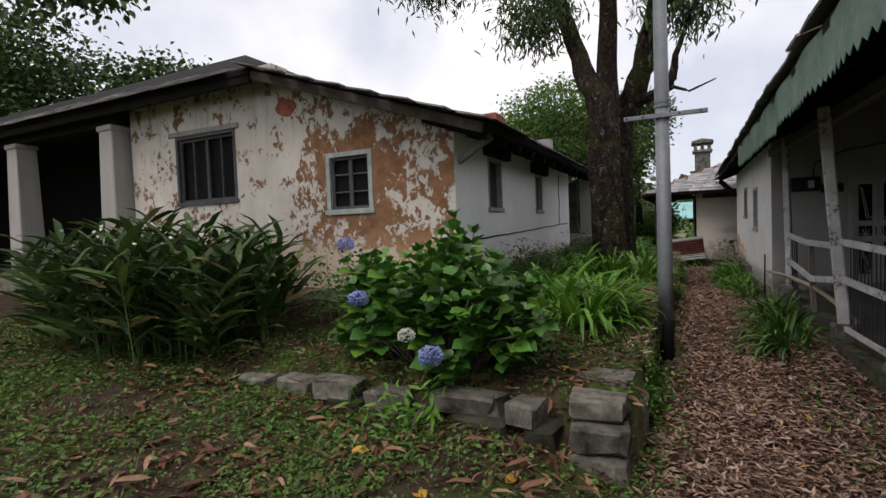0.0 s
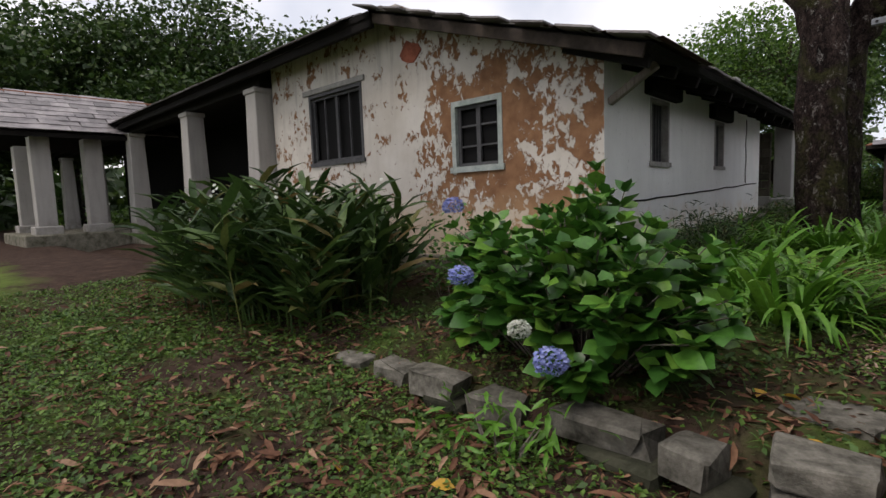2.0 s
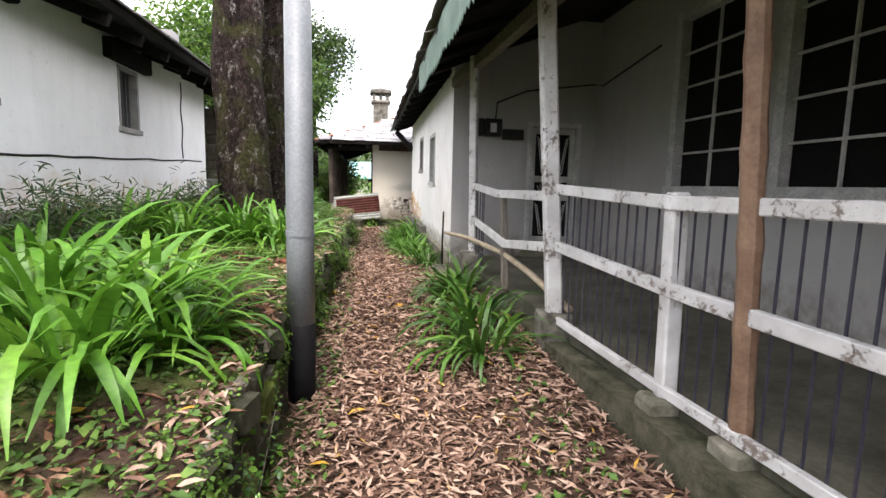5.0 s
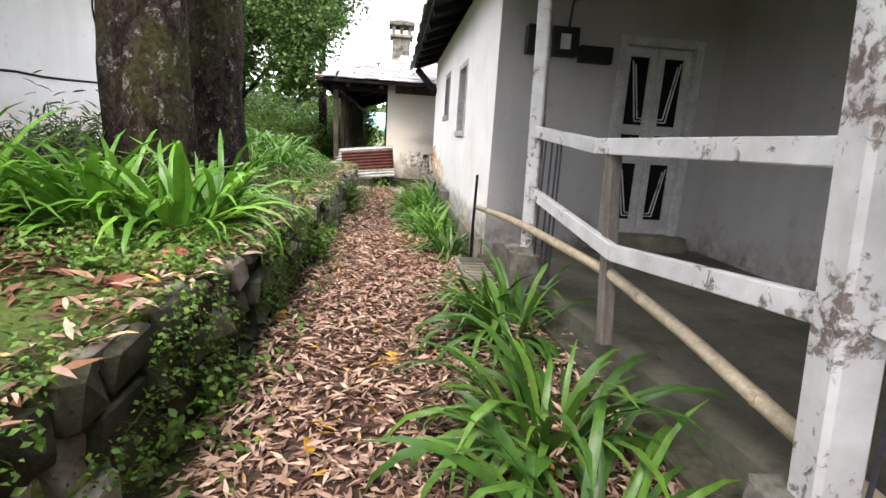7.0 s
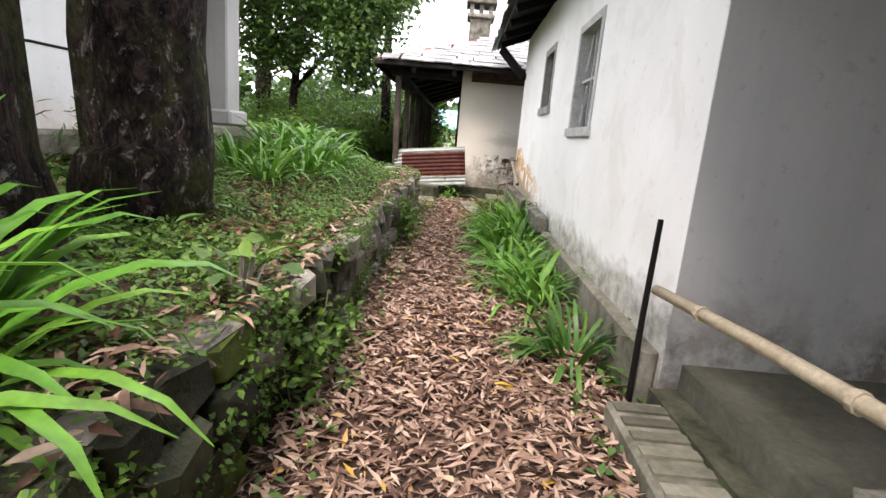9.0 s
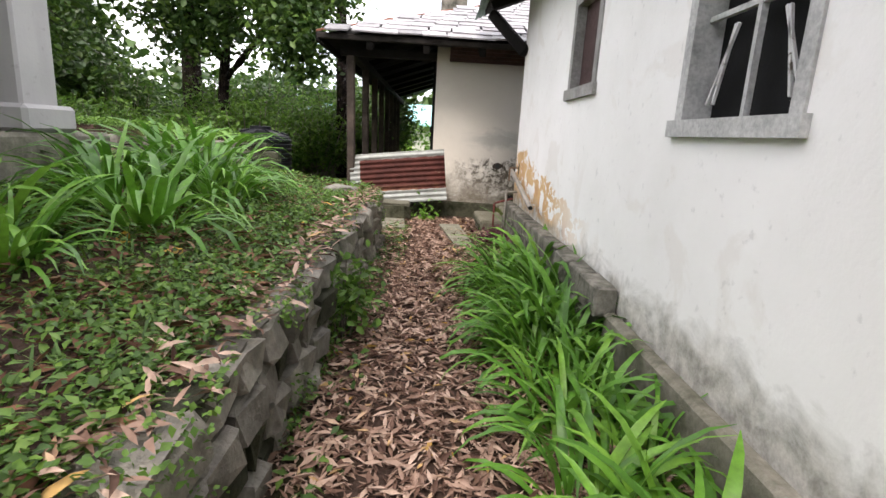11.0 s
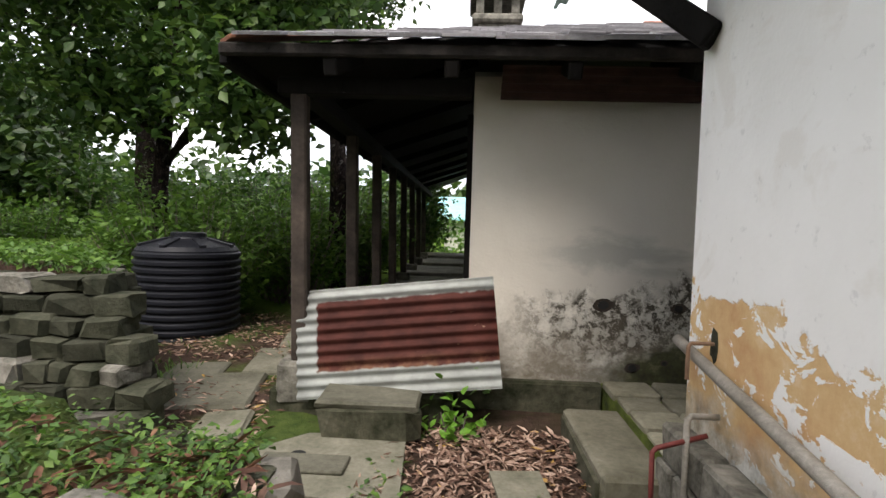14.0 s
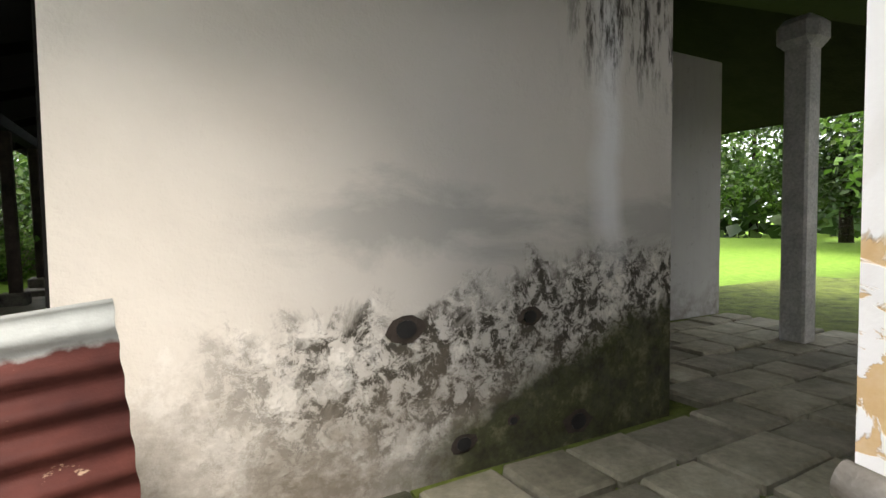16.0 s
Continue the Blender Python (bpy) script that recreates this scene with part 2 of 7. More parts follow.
def corrugated_red():
    """Zinc-grey corrugated iron with a rusty red painted field, by the sheet's own axes."""
    n = Nodes("corrugated_iron_red", 0.72, 0.0, 0.2)
    tc = n.t.nodes.new("ShaderNodeTexCoord")
    sp = n.t.nodes.new("ShaderNodeSeparateXYZ")
    n.t.links.new(tc.outputs["Object"], sp.inputs[0])
    u, v = sp.outputs["X"], sp.outputs["Z"]
    wob = n.math("MULTIPLY", n.math("SUBTRACT", n.noise(14, 4), 0.5), 0.05)
    u2, v2 = n.math("ADD", u, wob), n.math("ADD", v, wob)
    m = n.math("MULTIPLY", n.span(u2, 0.16, 0.175), n.math("MULTIPLY", n.span(v2, 0.19, 0.205), n.span(v2, 0.735, 0.72)))
    zinc = n.ramp(n.noise(4, 5), (0.3, (0.22, 0.23, 0.215)), (0.7, (0.40, 0.415, 0.39)))
    red = n.ramp(n.noise(6, 5), (0.3, (0.036, 0.010, 0.008)), (0.7, (0.085, 0.025, 0.018)))
    bare = n.ramp(n.noise(5, 6, 0.7, (1, 1, 3)), (0.66, 0.0), (0.69, 1.0))
    red = n.mix(bare, red, (0.30, 0.21, 0.14))
    edge = n.ramp(n.noise(9, 4), (0.4, 0.0), (0.6, 1.0))
    low = n.math("MULTIPLY", n.span(v2, 0.30, 0.16), edge)
    red = n.mix(low, red, (0.20, 0.10, 0.055))
    return n.done(n.mix(m, zinc, red), n.noise(60, 3), 0.1)


def bark_material():
    """Dark fissured bark with green moss and pale lichen spots."""
    n = Nodes("dark_fissured_bark", 0.95, 0, 0.1)
    f = n.math("ADD", n.math("MULTIPLY", n.noise(16, 6, 0.75, (1.3, 1.3, 0.8), 0.9), 0.6), n.math("MULTIPLY", n.noise(4, 5, 0.7, (1.6, 1.6, 0.5), 1.2), 0.4))
    c = n.ramp(f, (0.42, (0.005, 0.0035, 0.0035)), (0.50, (0.020, 0.0135, 0.0125)), (0.60, (0.058, 0.042, 0.036)))
    moss = n.ramp(n.noise(1.7, 5, 0.65, None, 0.5), (0.47, 0.0), (0.60, 0.7))
    c = n.mix(moss, c, n.ramp(n.noise(24, 4), (0.35, (0.016, 0.019, 0.007)), (0.65, (0.055, 0.058, 0.018))))
    spot = n.ramp(n.noise(9, 6, 0.75, (1, 1, 0.7), 0.5), (0.575, 0.0), (0.61, 1.0))
    c = n.mix(n.math("MULTIPLY", spot, n.ramp(n.noise(45, 3), (0.4, 0.1), (0.6, 0.85))), c, (0.21, 0.20, 0.185))
    return n.done(c, n.math("ADD", f, n.math("MULTIPLY", n.noise(40, 4), 0.25)), 1.0, 0.05)



def flaking_paint():
    """White paint flaking off grey-brown timber."""
    n = Nodes("flaking_white_paint_timber", 0.75, 0, 0.25)
    wood = n.ramp(n.noise(9, 5, 0.7, (1, 1, 1)), (0.3, (0.09, 0.072, 0.06)), (0.7, (0.27, 0.225, 0.195)))
    white = n.ramp(n.noise(4, 5), (0.3, (0.42, 0.41, 0.40)), (0.7, (0.64, 0.64, 0.63)))
    f = n.math("ADD", n.math("MULTIPLY", n.noise(3.2, 4, 0.6), 0.45), n.math("MULTIPLY", n.noise(20, 6, 0.72, None, 0.5), 0.55))
    m = n.ramp(f, (0.405, 0.0), (0.455, 1.0))
    return n.done(n.mix(m, wood, white), n.math("ADD", m, n.math("MULTIPLY", n.noise(50, 4), 0.4)), 0.5, 0.006)


M = {}
M["peel"] = plaster_peeling()
M["white_a"] = plaster_white("whitewash_side", (0.88, 0.88, 0.87), (0.56, 0.39, 0.23), 0.9, 1.75, None, None, 0.2)
M["white_b"] = plaster_ochre_foot()
# Whitewash with the veranda's shade put into its grey; stained at the foot.
M["white_in"] = plaster_white("shade_greyed_whitewash", (0.40, 0.392, 0.38), (0.13, 0.11, 0.09), 0.35, 0.95)
# Column whitewash darkened and streaked to carry the trees' shade.
M["col"] = plaster_white("shaded_column_whitewash", (0.38, 0.365, 0.345), (0.15, 0.135, 0.105), 0.8, 1.8, None, None, 0.7)
M["mould"] = plaster_mould()
M["plinth"] = simple("mossy_concrete_plinth", (0.06, 0.062, 0.036), (0.27, 0.25, 0.205), 4.5, 0.95, 0, 0.6, 25)
M["moss"] = simple("moss_patch", (0.035, 0.05, 0.011), (0.15, 0.19, 0.03), 5, 0.95, 0, 0.9, 60)
M["stone"] = simple("field_stone", (0.11, 0.10, 0.085), (0.30, 0.28, 0.24), 4.0, 0.92, 0, 0.7, 30, 0.2, "object")
M["stone_dark"] = simple("damp_mossy_stone", (0.02, 0.024, 0.013), (0.085, 0.084, 0.058), 5.0, 0.92, 0, 0.8, 35, 0.2, "object")
M["block"] = simple("weathered_block", (0.045, 0.043, 0.033), (0.25, 0.235, 0.20), 7.0, 0.92, 0, 0.6, 35, 0.2, "object")
M["slab"] = simple("stone_paving", (0.10, 0.098, 0.066), (0.26, 0.245, 0.19), 2.5, 0.85, 0, 0.45, 30, 0.3, "object")
M["pave"] = simple("worn_yard_paving", (0.15, 0.14, 0.095), (0.33, 0.31, 0.235), 3.0, 0.8, 0, 0.5, 28, 0.3, "object")
M["slate"] = simple("roof_slate", (0.16, 0.155, 0.165), (0.36, 0.345, 0.35), 3.0, 0.55, 0, 0.3, 30, 0.5, "object")
M["slates"] = simple("roof_slate_rows", (0.12, 0.11, 0.115), (0.30, 0.275, 0.27), 3.0, 0.55, 0, 0.3, 30, 0.5, "island")
M["rust_roof"] = simple("rusty_ridge_iron", (0.20, 0.075, 0.045), (0.36, 0.16, 0.10), 3.0, 0.75, 0, 0.3, 30)
# Dark old timber, taken near black to hold the deep shade under roofs.
M["wood_dark"] = simple("shade_dark_timber", (0.0025, 0.0022, 0.002), (0.011, 0.009, 0.0075), 4.0, 0.85, 0, 0.5, 30, 0.2, "none", (1, 1, 0.3))
M["wood_soot"] = simple("smoke_dark_timber", (0.010, 0.009, 0.008), (0.04, 0.034, 0.030), 5.0, 0.9, 0, 0.5, 24, 0.15)
M["rust_dark"] = simple("dark_rusty_iron", (0.02, 0.010, 0.008), (0.06, 0.03, 0.024), 4.0, 0.8, 0, 0.3, 30, 0.2)
M["kerb"] = simple("green_mossy_kerb", (0.02, 0.024, 0.011), (0.12, 0.114, 0.08), 6.0, 0.95, 0, 0.7, 28, 0.2)
M["wood_brown"] = simple("brown_rotten_board", (0.02, 0.016, 0.013), (0.085, 0.065, 0.052), 3.0, 0.9, 0, 0.5, 20)
M["wood_grey"] = simple("grey_weathered_timber", (0.12, 0.10, 0.085), (0.25, 0.22, 0.19), 5.0, 0.85, 0, 0.5, 40, 0.2, "none", (6, 6, 0.6))
M["paint_wood"] = flaking_paint()
M["paint_door"] = simple("dirty_grey_white_paint", (0.36, 0.36, 0.35), (0.57, 0.57, 0.55), 5.0, 0.7, 0, 0.3, 40)
M["frame_green"] = simple("pale_green_window_paint", (0.26, 0.31, 0.29), (0.46, 0.50, 0.47), 6.0, 0.75, 0, 0.4, 50)
M["frame_grey"] = simple("grey_window_timber", (0.22, 0.21, 0.20), (0.40, 0.39, 0.37), 6.0, 0.8, 0, 0.4, 50)
M["sash"] = simple("dark_old_sash", (0.05, 0.052, 0.055), (0.10, 0.10, 0.105), 6.0, 0.7, 0, 0.3, 50)
M["shutter"] = simple("maroon_shutter", (0.045, 0.025, 0.024), (0.085, 0.05, 0.046), 5.0, 0.75, 0, 0.3, 40)
# Near-black colour stands in for the darkness of rooms and openings.
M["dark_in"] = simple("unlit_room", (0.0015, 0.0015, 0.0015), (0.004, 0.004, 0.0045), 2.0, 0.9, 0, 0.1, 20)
M["bars"] = simple("dark_iron_bar", (0.03, 0.03, 0.05), (0.07, 0.065, 0.08), 9.0, 0.6, 0.4, 0.2, 60)
M["bamboo"] = simple("dry_bamboo", (0.33, 0.26, 0.17), (0.52, 0.44, 0.32), 8.0, 0.55, 0, 0.2, 50)
M["bamboo_brown"] = simple("brown_bamboo", (0.15, 0.085, 0.055), (0.28, 0.18, 0.12), 6.0, 0.55, 0, 0.2, 50)
M["valance"] = simple("green_painted_tin", (0.10, 0.17, 0.14), (0.22, 0.31, 0.26), 3.0, 0.65, 0, 0.3, 30)
M["pole"] = simple("grey_painted_steel", (0.15, 0.165, 0.18), (0.22, 0.235, 0.25), 3.0, 0.5, 0.1, 0.15, 50, 0.4)
M["pole_black"] = simple("black_tar_paint", (0.003, 0.003, 0.0035), (0.009, 0.009, 0.010), 6.0, 0.8, 0, 0.3, 50, 0.15)
M["tank"] = simple("black_plastic", (0.006, 0.0065, 0.010), (0.013, 0.014, 0.019), 3.0, 0.5, 0, 0.1, 40, 0.25)
M["zinc"] = simple("grey_corrugated_iron", (0.32, 0.33, 0.34), (0.52, 0.53, 0.54), 3.0, 0.5, 0.3, 0.2, 40)
M["sheet"] = corrugated_red()
M["pipe"] = simple("old_grey_pipe", (0.20, 0.18, 0.15), (0.36, 0.33, 0.29), 6.0, 0.6, 0, 0.3, 50)
M["pipe_red"] = simple("red_pipe", (0.11, 0.022, 0.02), (0.18, 0.045, 0.04), 6.0, 0.6, 0, 0.2, 50)
M["teal"] = simple("turquoise_roof_sheet", (0.18, 0.42, 0.42), (0.30, 0.56, 0.55), 1.0, 0.5, 0, 0.1, 10)
M["far_wall"] = simple("far_house_wall", (0.42, 0.40, 0.37), (0.58, 0.56, 0.52), 1.0, 0.9, 0, 0.1, 10)
M["brick"] = simple("old_red_brick", (0.17, 0.055, 0.035), (0.36, 0.12, 0.075), 6.0, 0.9, 0, 0.5, 40, 0.2, "object")
M["bark"] = bark_material()
M["black"] = simple("black_fitting", (0.01, 0.01, 0.01), (0.02, 0.02, 0.02), 6, 0.5, 0, 0.1, 40)
M["rubble"] = simple("grey_block_masonry", (0.05, 0.046, 0.036), (0.17, 0.15, 0.12), 3, 0.95, 0, 0.6, 25, 0.2, "object")
M["leaf_lily"] = leafy("lily_blades", [(0.0, (0.030, 0.085, 0.014)), (0.55, (0.055, 0.145, 0.022)), (1.0, (0.105, 0.215, 0.030))], 0.4, 0.2, 0.4, "object")
M["leaf_lily_light"] = leafy("bright_lily_blades", [(0.0, (0.05, 0.15, 0.015)), (0.55, (0.095, 0.25, 0.025)), (1.0, (0.16, 0.33, 0.04))], 0.42, 0.25, 0.4, "object")
M["leaf_hyd"] = leafy("hydrangea_leaves", [(0.0, (0.028, 0.095, 0.016)), (0.6, (0.06, 0.18, 0.026)), (1.0, (0.15, 0.30, 0.042))], 0.34, 0.14)
M["leaf_ginger"] = leafy("ginger_leaves", [(0.0, (0.018, 0.044, 0.011)), (0.55, (0.045, 0.095, 0.022)), (0.9, (0.095, 0.16, 0.04)), (1.0, (0.22, 0.14, 0.055))], 0.5, 0.2)
M["leaf_tree"] = leafy("tree_leaves", [(0.0, (0.018, 0.042, 0.010)), (0.6, (0.035, 0.075, 0.016)), (1.0, (0.075, 0.125, 0.025))], 0.45, 0.25)
M["leaf_mid"] = leafy("mid_green_leaves", [(0.0, (0.022, 0.055, 0.012)), (0.6, (0.05, 0.105, 0.020)), (1.0, (0.10, 0.17, 0.03))], 0.45, 0.4)
M["leaf_bright"] = leafy("sunlit_shrub_leaves", [(0.0, (0.05, 0.11, 0.018)), (0.5, (0.09, 0.19, 0.028)), (1.0, (0.16, 0.28, 0.045))], 0.5, 0.38)
M["leaf_weed"] = leafy("ground_weeds", [(0.0, (0.032, 0.075, 0.014)), (0.6, (0.065, 0.14, 0.022)), (1.0, (0.125, 0.21, 0.035))], 0.6, 0.15)
M["litter"] = leafy("fallen_leaves", [(0.0, (0.07, 0.036, 0.026)), (0.25, (0.18, 0.105, 0.076)), (0.6, (0.34, 0.225, 0.17)), (0.97, (0.52, 0.38, 0.30)), (1.0, (0.48, 0.28, 0.05))], 0.75, 0.1, 0.2)
M["litter_brown"] = leafy("reddish_fallen_leaves", [(0.0, (0.05, 0.022, 0.014)), (0.4, (0.13, 0.06, 0.036)), (0.8, (0.23, 0.12, 0.07)), (1.0, (0.36, 0.23, 0.15))], 0.75, 0.1, 0.2)
M["yellow"] = leafy("yellow_leaf", [(0.0, (0.50, 0.28, 0.03)), (1.0, (0.60, 0.36, 0.05))], 0.6, 0.2)
M["blue_fl"] = leafy("blue_florets", [(0.0, (0.22, 0.27, 0.60)), (1.0, (0.40, 0.44, 0.75))], 0.6, 0.2)
M["white_fl"] = leafy("white_florets", [(0.0, (0.58, 0.62, 0.52)), (1.0, (0.75, 0.76, 0.70))], 0.6, 0.2)
M["purple"] = leafy("purple_foliage", [(0.0, (0.05, 0.012, 0.018)), (1.0, (0.12, 0.03, 0.045))], 0.6, 0.2)


def ground_material():
    """Leafy brown soil on the path, mown weeds and turf elsewhere."""
    n = Nodes("soil_and_turf", 0.97, 0, 0.1)
    soil = n.ramp(n.noise(5, 6, 0.7), (0.3, (0.025, 0.016, 0.012)), (0.7, (0.085, 0.055, 0.042)))
    grass = n.ramp(n.noise(9, 6, 0.7), (0.3, (0.03, 0.055, 0.014)), (0.7, (0.085, 0.115, 0.03)))
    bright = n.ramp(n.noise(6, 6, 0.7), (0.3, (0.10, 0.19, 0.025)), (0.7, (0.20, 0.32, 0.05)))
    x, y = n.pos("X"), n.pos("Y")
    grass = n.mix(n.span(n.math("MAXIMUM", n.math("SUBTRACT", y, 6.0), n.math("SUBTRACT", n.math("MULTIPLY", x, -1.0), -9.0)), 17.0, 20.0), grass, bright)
    wob = n.math("MULTIPLY", n.math("SUBTRACT", n.noise(1.2, 5), 0.5), 1.2)
    path = n.span(n.math("ADD", x, wob), 0.1, 0.5)
    path = n.math("MULTIPLY", path, n.span(y, 24.0, 20.0))
    patch = n.ramp(n.noise(0.9, 5, 0.65), (0.40, 0.0), (0.56, 1.0))
    m = n.math("MAXIMUM", path, n.math("MULTIPLY", patch, n.span(y, 25.0, 23.5)))
    yard = n.math("MULTIPLY", n.span(n.math("ADD", x, wob), -7.6, -8.6), n.math("MULTIPLY", n.span(n.math("ADD", y, wob), 1.3, 2.2), n.span(y, 8.0, 7.0)))
    m = n.math("MAXIMUM", m, yard)
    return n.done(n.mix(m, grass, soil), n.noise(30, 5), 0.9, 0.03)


M["ground"] = ground_material()

# ---- building helpers ----
R = random.Random(7)


def thing(name, label, category, loc=(0, 0, 0), group="", kind=""):
    ob = new(name)
    ob.location = loc
    ob.empty_display_size = 0.1
    return tagged(ob, label, category, group, kind)


def finish(name, me, material, parent=None, label="", smooth=False):
    me.materials.append(material)
    if smooth:
        for p in me.polygons:
            p.use_smooth = True
    ob = new(name, me)
    if parent is not None:
        ob.parent = parent
        ob.matrix_parent_inverse = Matrix.Translation(-Vector(parent.location))
    if label:
        ob["label"] = label
    return ob


def part(name, bm, material, parent=None, label="", smooth=False):
    """Links a bmesh as one mesh object under a thing or a part."""
    me = bpy.data.meshes.new(name)
    bmesh.ops.recalc_face_normals(bm, faces=bm.faces)
    bm.to_mesh(me)
    bm.free()
    return finish(name, me, material, parent, label, smooth)


def box(bm, x0, x1, y0, y1, z0, z1, m=None, bevel=0.0, rough=0.0):
    r = bmesh.ops.create_cube(bm, size=1.0)
    t = Matrix.Translation(((x0 + x1) / 2, (y0 + y1) / 2, (z0 + z1) / 2)) @ Matrix.Diagonal((abs(x1 - x0), abs(y1 - y0), abs(z1 - z0), 1))
    bmesh.ops.transform(bm, matrix=(m @ t) if m is not None else t, verts=r["verts"])
    if bevel:
        es = list({e for v in r["verts"] for e in v.link_edges})
        r2 = bmesh.ops.bevel(bm, geom=es, offset=bevel, segments=1, affect="EDGES")
        if rough:
            for v in {v for f in r2["faces"] for v in f.verts}:
                v.co += Vector((R.uniform(-1, 1), R.uniform(-1, 1), R.uniform(-1, 1))) * rough
    return r["verts"]


def block(name, material, x0, x1, y0, y1, z0, z1, parent=None, label="", bevel=0.0, m=None, rough=0.0):
    bm = bmesh.new()
    box(bm, x0, x1, y0, y1, z0, z1, m, bevel, rough)
    return part(name, bm, material, parent, label)


def prism(bm, pts, vec):
    """A polygon in space, drawn out along vec."""
    a = [bm.verts.new(p) for p in pts]
    b = [bm.verts.new(Vector(p) + Vector(vec)) for p in pts]
    bm.faces.new(a)
    bm.faces.new(b[::-1])
    for i in range(len(a)):
        j = (i + 1) % len(a)
        bm.faces.new((a[j], a[i], b[i], b[j]))


def beam(bm, a, b, w, h, roll=0.0):
    """A bar with a w by h section from a to b."""
    a, b = Vector(a), Vector(b)
    d = b - a
    q = d.to_track_quat("Y", "Z").to_matrix().to_4x4()
    box(bm, -w / 2, w / 2, 0, d.length, -h / 2, h / 2, Matrix.Translation(a) @ q @ Matrix.Rotation(roll, 4, "Y"), min(w, h) * 0.12)


def tube(bm, pts, radii, sides=10, lobes=0.0, seed=0, caps=True):
    """A tapered tube along points."""
    rr = random.Random(seed)
    rings = []
    pts = [Vector(p) for p in pts]
    ph = rr.uniform(0, 6)
    for i, p in enumerate(pts):
        d = (pts[min(i + 1, len(pts) - 1)] - pts[max(i - 1, 0)]).normalized()
        s = d.orthogonal().normalized() if abs(d.z) < 0.9 else (Vector((1, 0, 0)) - d * d.x).normalized()
        u = d.cross(s)
        ring = []
        for k in range(sides):
            a = 2 * math.pi * k / sides
            r = radii[i] * (1 + lobes * (math.sin(3 * a + ph) * 0.6 + math.sin(5 * a + i * 0.4) * 0.4))
            ring.append(bm.verts.new(p + (s * math.cos(a) + u * math.sin(a)) * r))
        rings.append(ring)
    for a, b in zip(rings, rings[1:]):
        for k in range(sides):
            bm.faces.new((a[k], a[(k + 1) % sides], b[(k + 1) % sides], b[k]))
    if caps:
        bm.faces.new(rings[0][::-1])
        bm.faces.new(rings[-1])


def wall(bm, along, u0, u1, z0, z1, p0, p1, holes=()):
    """A wall with openings: along "x" or "y" from u0 to u1, its faces at p0 and p1; holes are (u0, u1, z0, z1)."""
    us = sorted({u0, u1, *[h[0] for h in holes], *[h[1] for h in holes]})
    zs = sorted({z0, z1, *[h[2] for h in holes], *[h[3] for h in holes]})
    for a, b in zip(us, us[1:]):
        for c, d in zip(zs, zs[1:]):
            if any(h[0] <= a and b <= h[1] and h[2] <= c and d <= h[3] for h in holes):
                continue
            if along == "x":
                box(bm, a, b, p0, p1, c, d)
            else:
                box(bm, p0, p1, a, b, c, d)
    bmesh.ops.remove_doubles(bm, verts=bm.verts, dist=1e-4)


def scatter(name, tv, tf, places, material, parent=None, label=""):
    """Many leaves as one mesh: a template set at each 4 x 4 place."""
    tv = np.array(tv, float)
    P = np.array([[list(r) for r in m] for m in places])
    V = np.einsum("nij,kj->nki", P[:, :3, :3], tv) + P[:, None, :3, 3]
    n, k = V.shape[:2]
    loops = np.concatenate([np.array(f) for f in tf])
    sizes = np.array([len(f) for f in tf])
    L = (loops[None, :] + (np.arange(n) * k)[:, None]).ravel()
    S = np.tile(sizes, n)
    me = bpy.data.meshes.new(name)
    me.vertices.add(n * k)
    me.vertices.foreach_set("co", V.ravel())
    me.loops.add(len(L))
    me.loops.foreach_set("vertex_index", L)
    me.polygons.add(len(S))
    me.polygons.foreach_set("loop_start", np.concatenate([[0], np.cumsum(S)[:-1]]))
    me.update(calc_edges=True)
    return finish(name, me, material, parent, label, True)


LEAF_V = [(0, 0, 0), (0.30, 0.35, 0.06), (0, 0.35, -0.02), (-0.30, 0.35, 0.06), (0.24, 0.7, 0.03), (0, 0.7, -0.05), (-0.24, 0.7, 0.03), (0, 1.0, -0.14)]
LEAF_F = [(0, 1, 2), (0, 2, 3), (1, 4, 5, 2), (2, 5, 6, 3), (4, 7, 5), (5, 7, 6)]
THIN_V = [(0, 0, 0), (0.10, 0.3, 0.03), (0, 0.3, 0), (-0.10, 0.3, 0.03), (0.08, 0.7, 0.0), (0, 0.7, -0.04), (-0.08, 0.7, 0.0), (0, 1.0, -0.16)]
DRY_V = [(0, 0, 0), (0.12, 0.4, 0.10), (0, 0.5, 0.0), (-0.12, 0.45, 0.08), (0, 1.0, 0.06)]
WEED_V = [(0, 0, 0), (0.30, 0.45, 0.08), (0, 0.5, -0.03), (-0.30, 0.45, 0.08), (0, 1.0, -0.12)]
FAR_V = [(0, 0, 0), (0.33, 0.5, 0.1), (0, 1.0, -0.1), (-0.33, 0.5, 0.1)]
FAR_F = [(0, 1, 2), (0, 2, 3)]
DRY_F = [(0, 1, 2), (0, 2, 3), (1, 4, 2), (2, 4, 3)]


def place(p, direction, size, width=1.0, roll=0.0):
    """A leaf's place: its foot at p, its tip towards direction."""
    q = Vector(direction).to_track_quat("Y", "Z").to_matrix().to_4x4()
    return Matrix.Translation(p) @ q @ Matrix.Rotation(roll, 4, "Y") @ Matrix.Diagonal((size * width, size, size, 1))


# ---- the ground ----
def smooth01(v):
    v = min(1.0, max(0.0, v))
    return v * v * (3 - 2 * v)


def path_z(y):
    return -0.03 + 0.27 * smooth01((y - 5.5) / 4.2) - 0.03 * smooth01((y - 11) / 3)


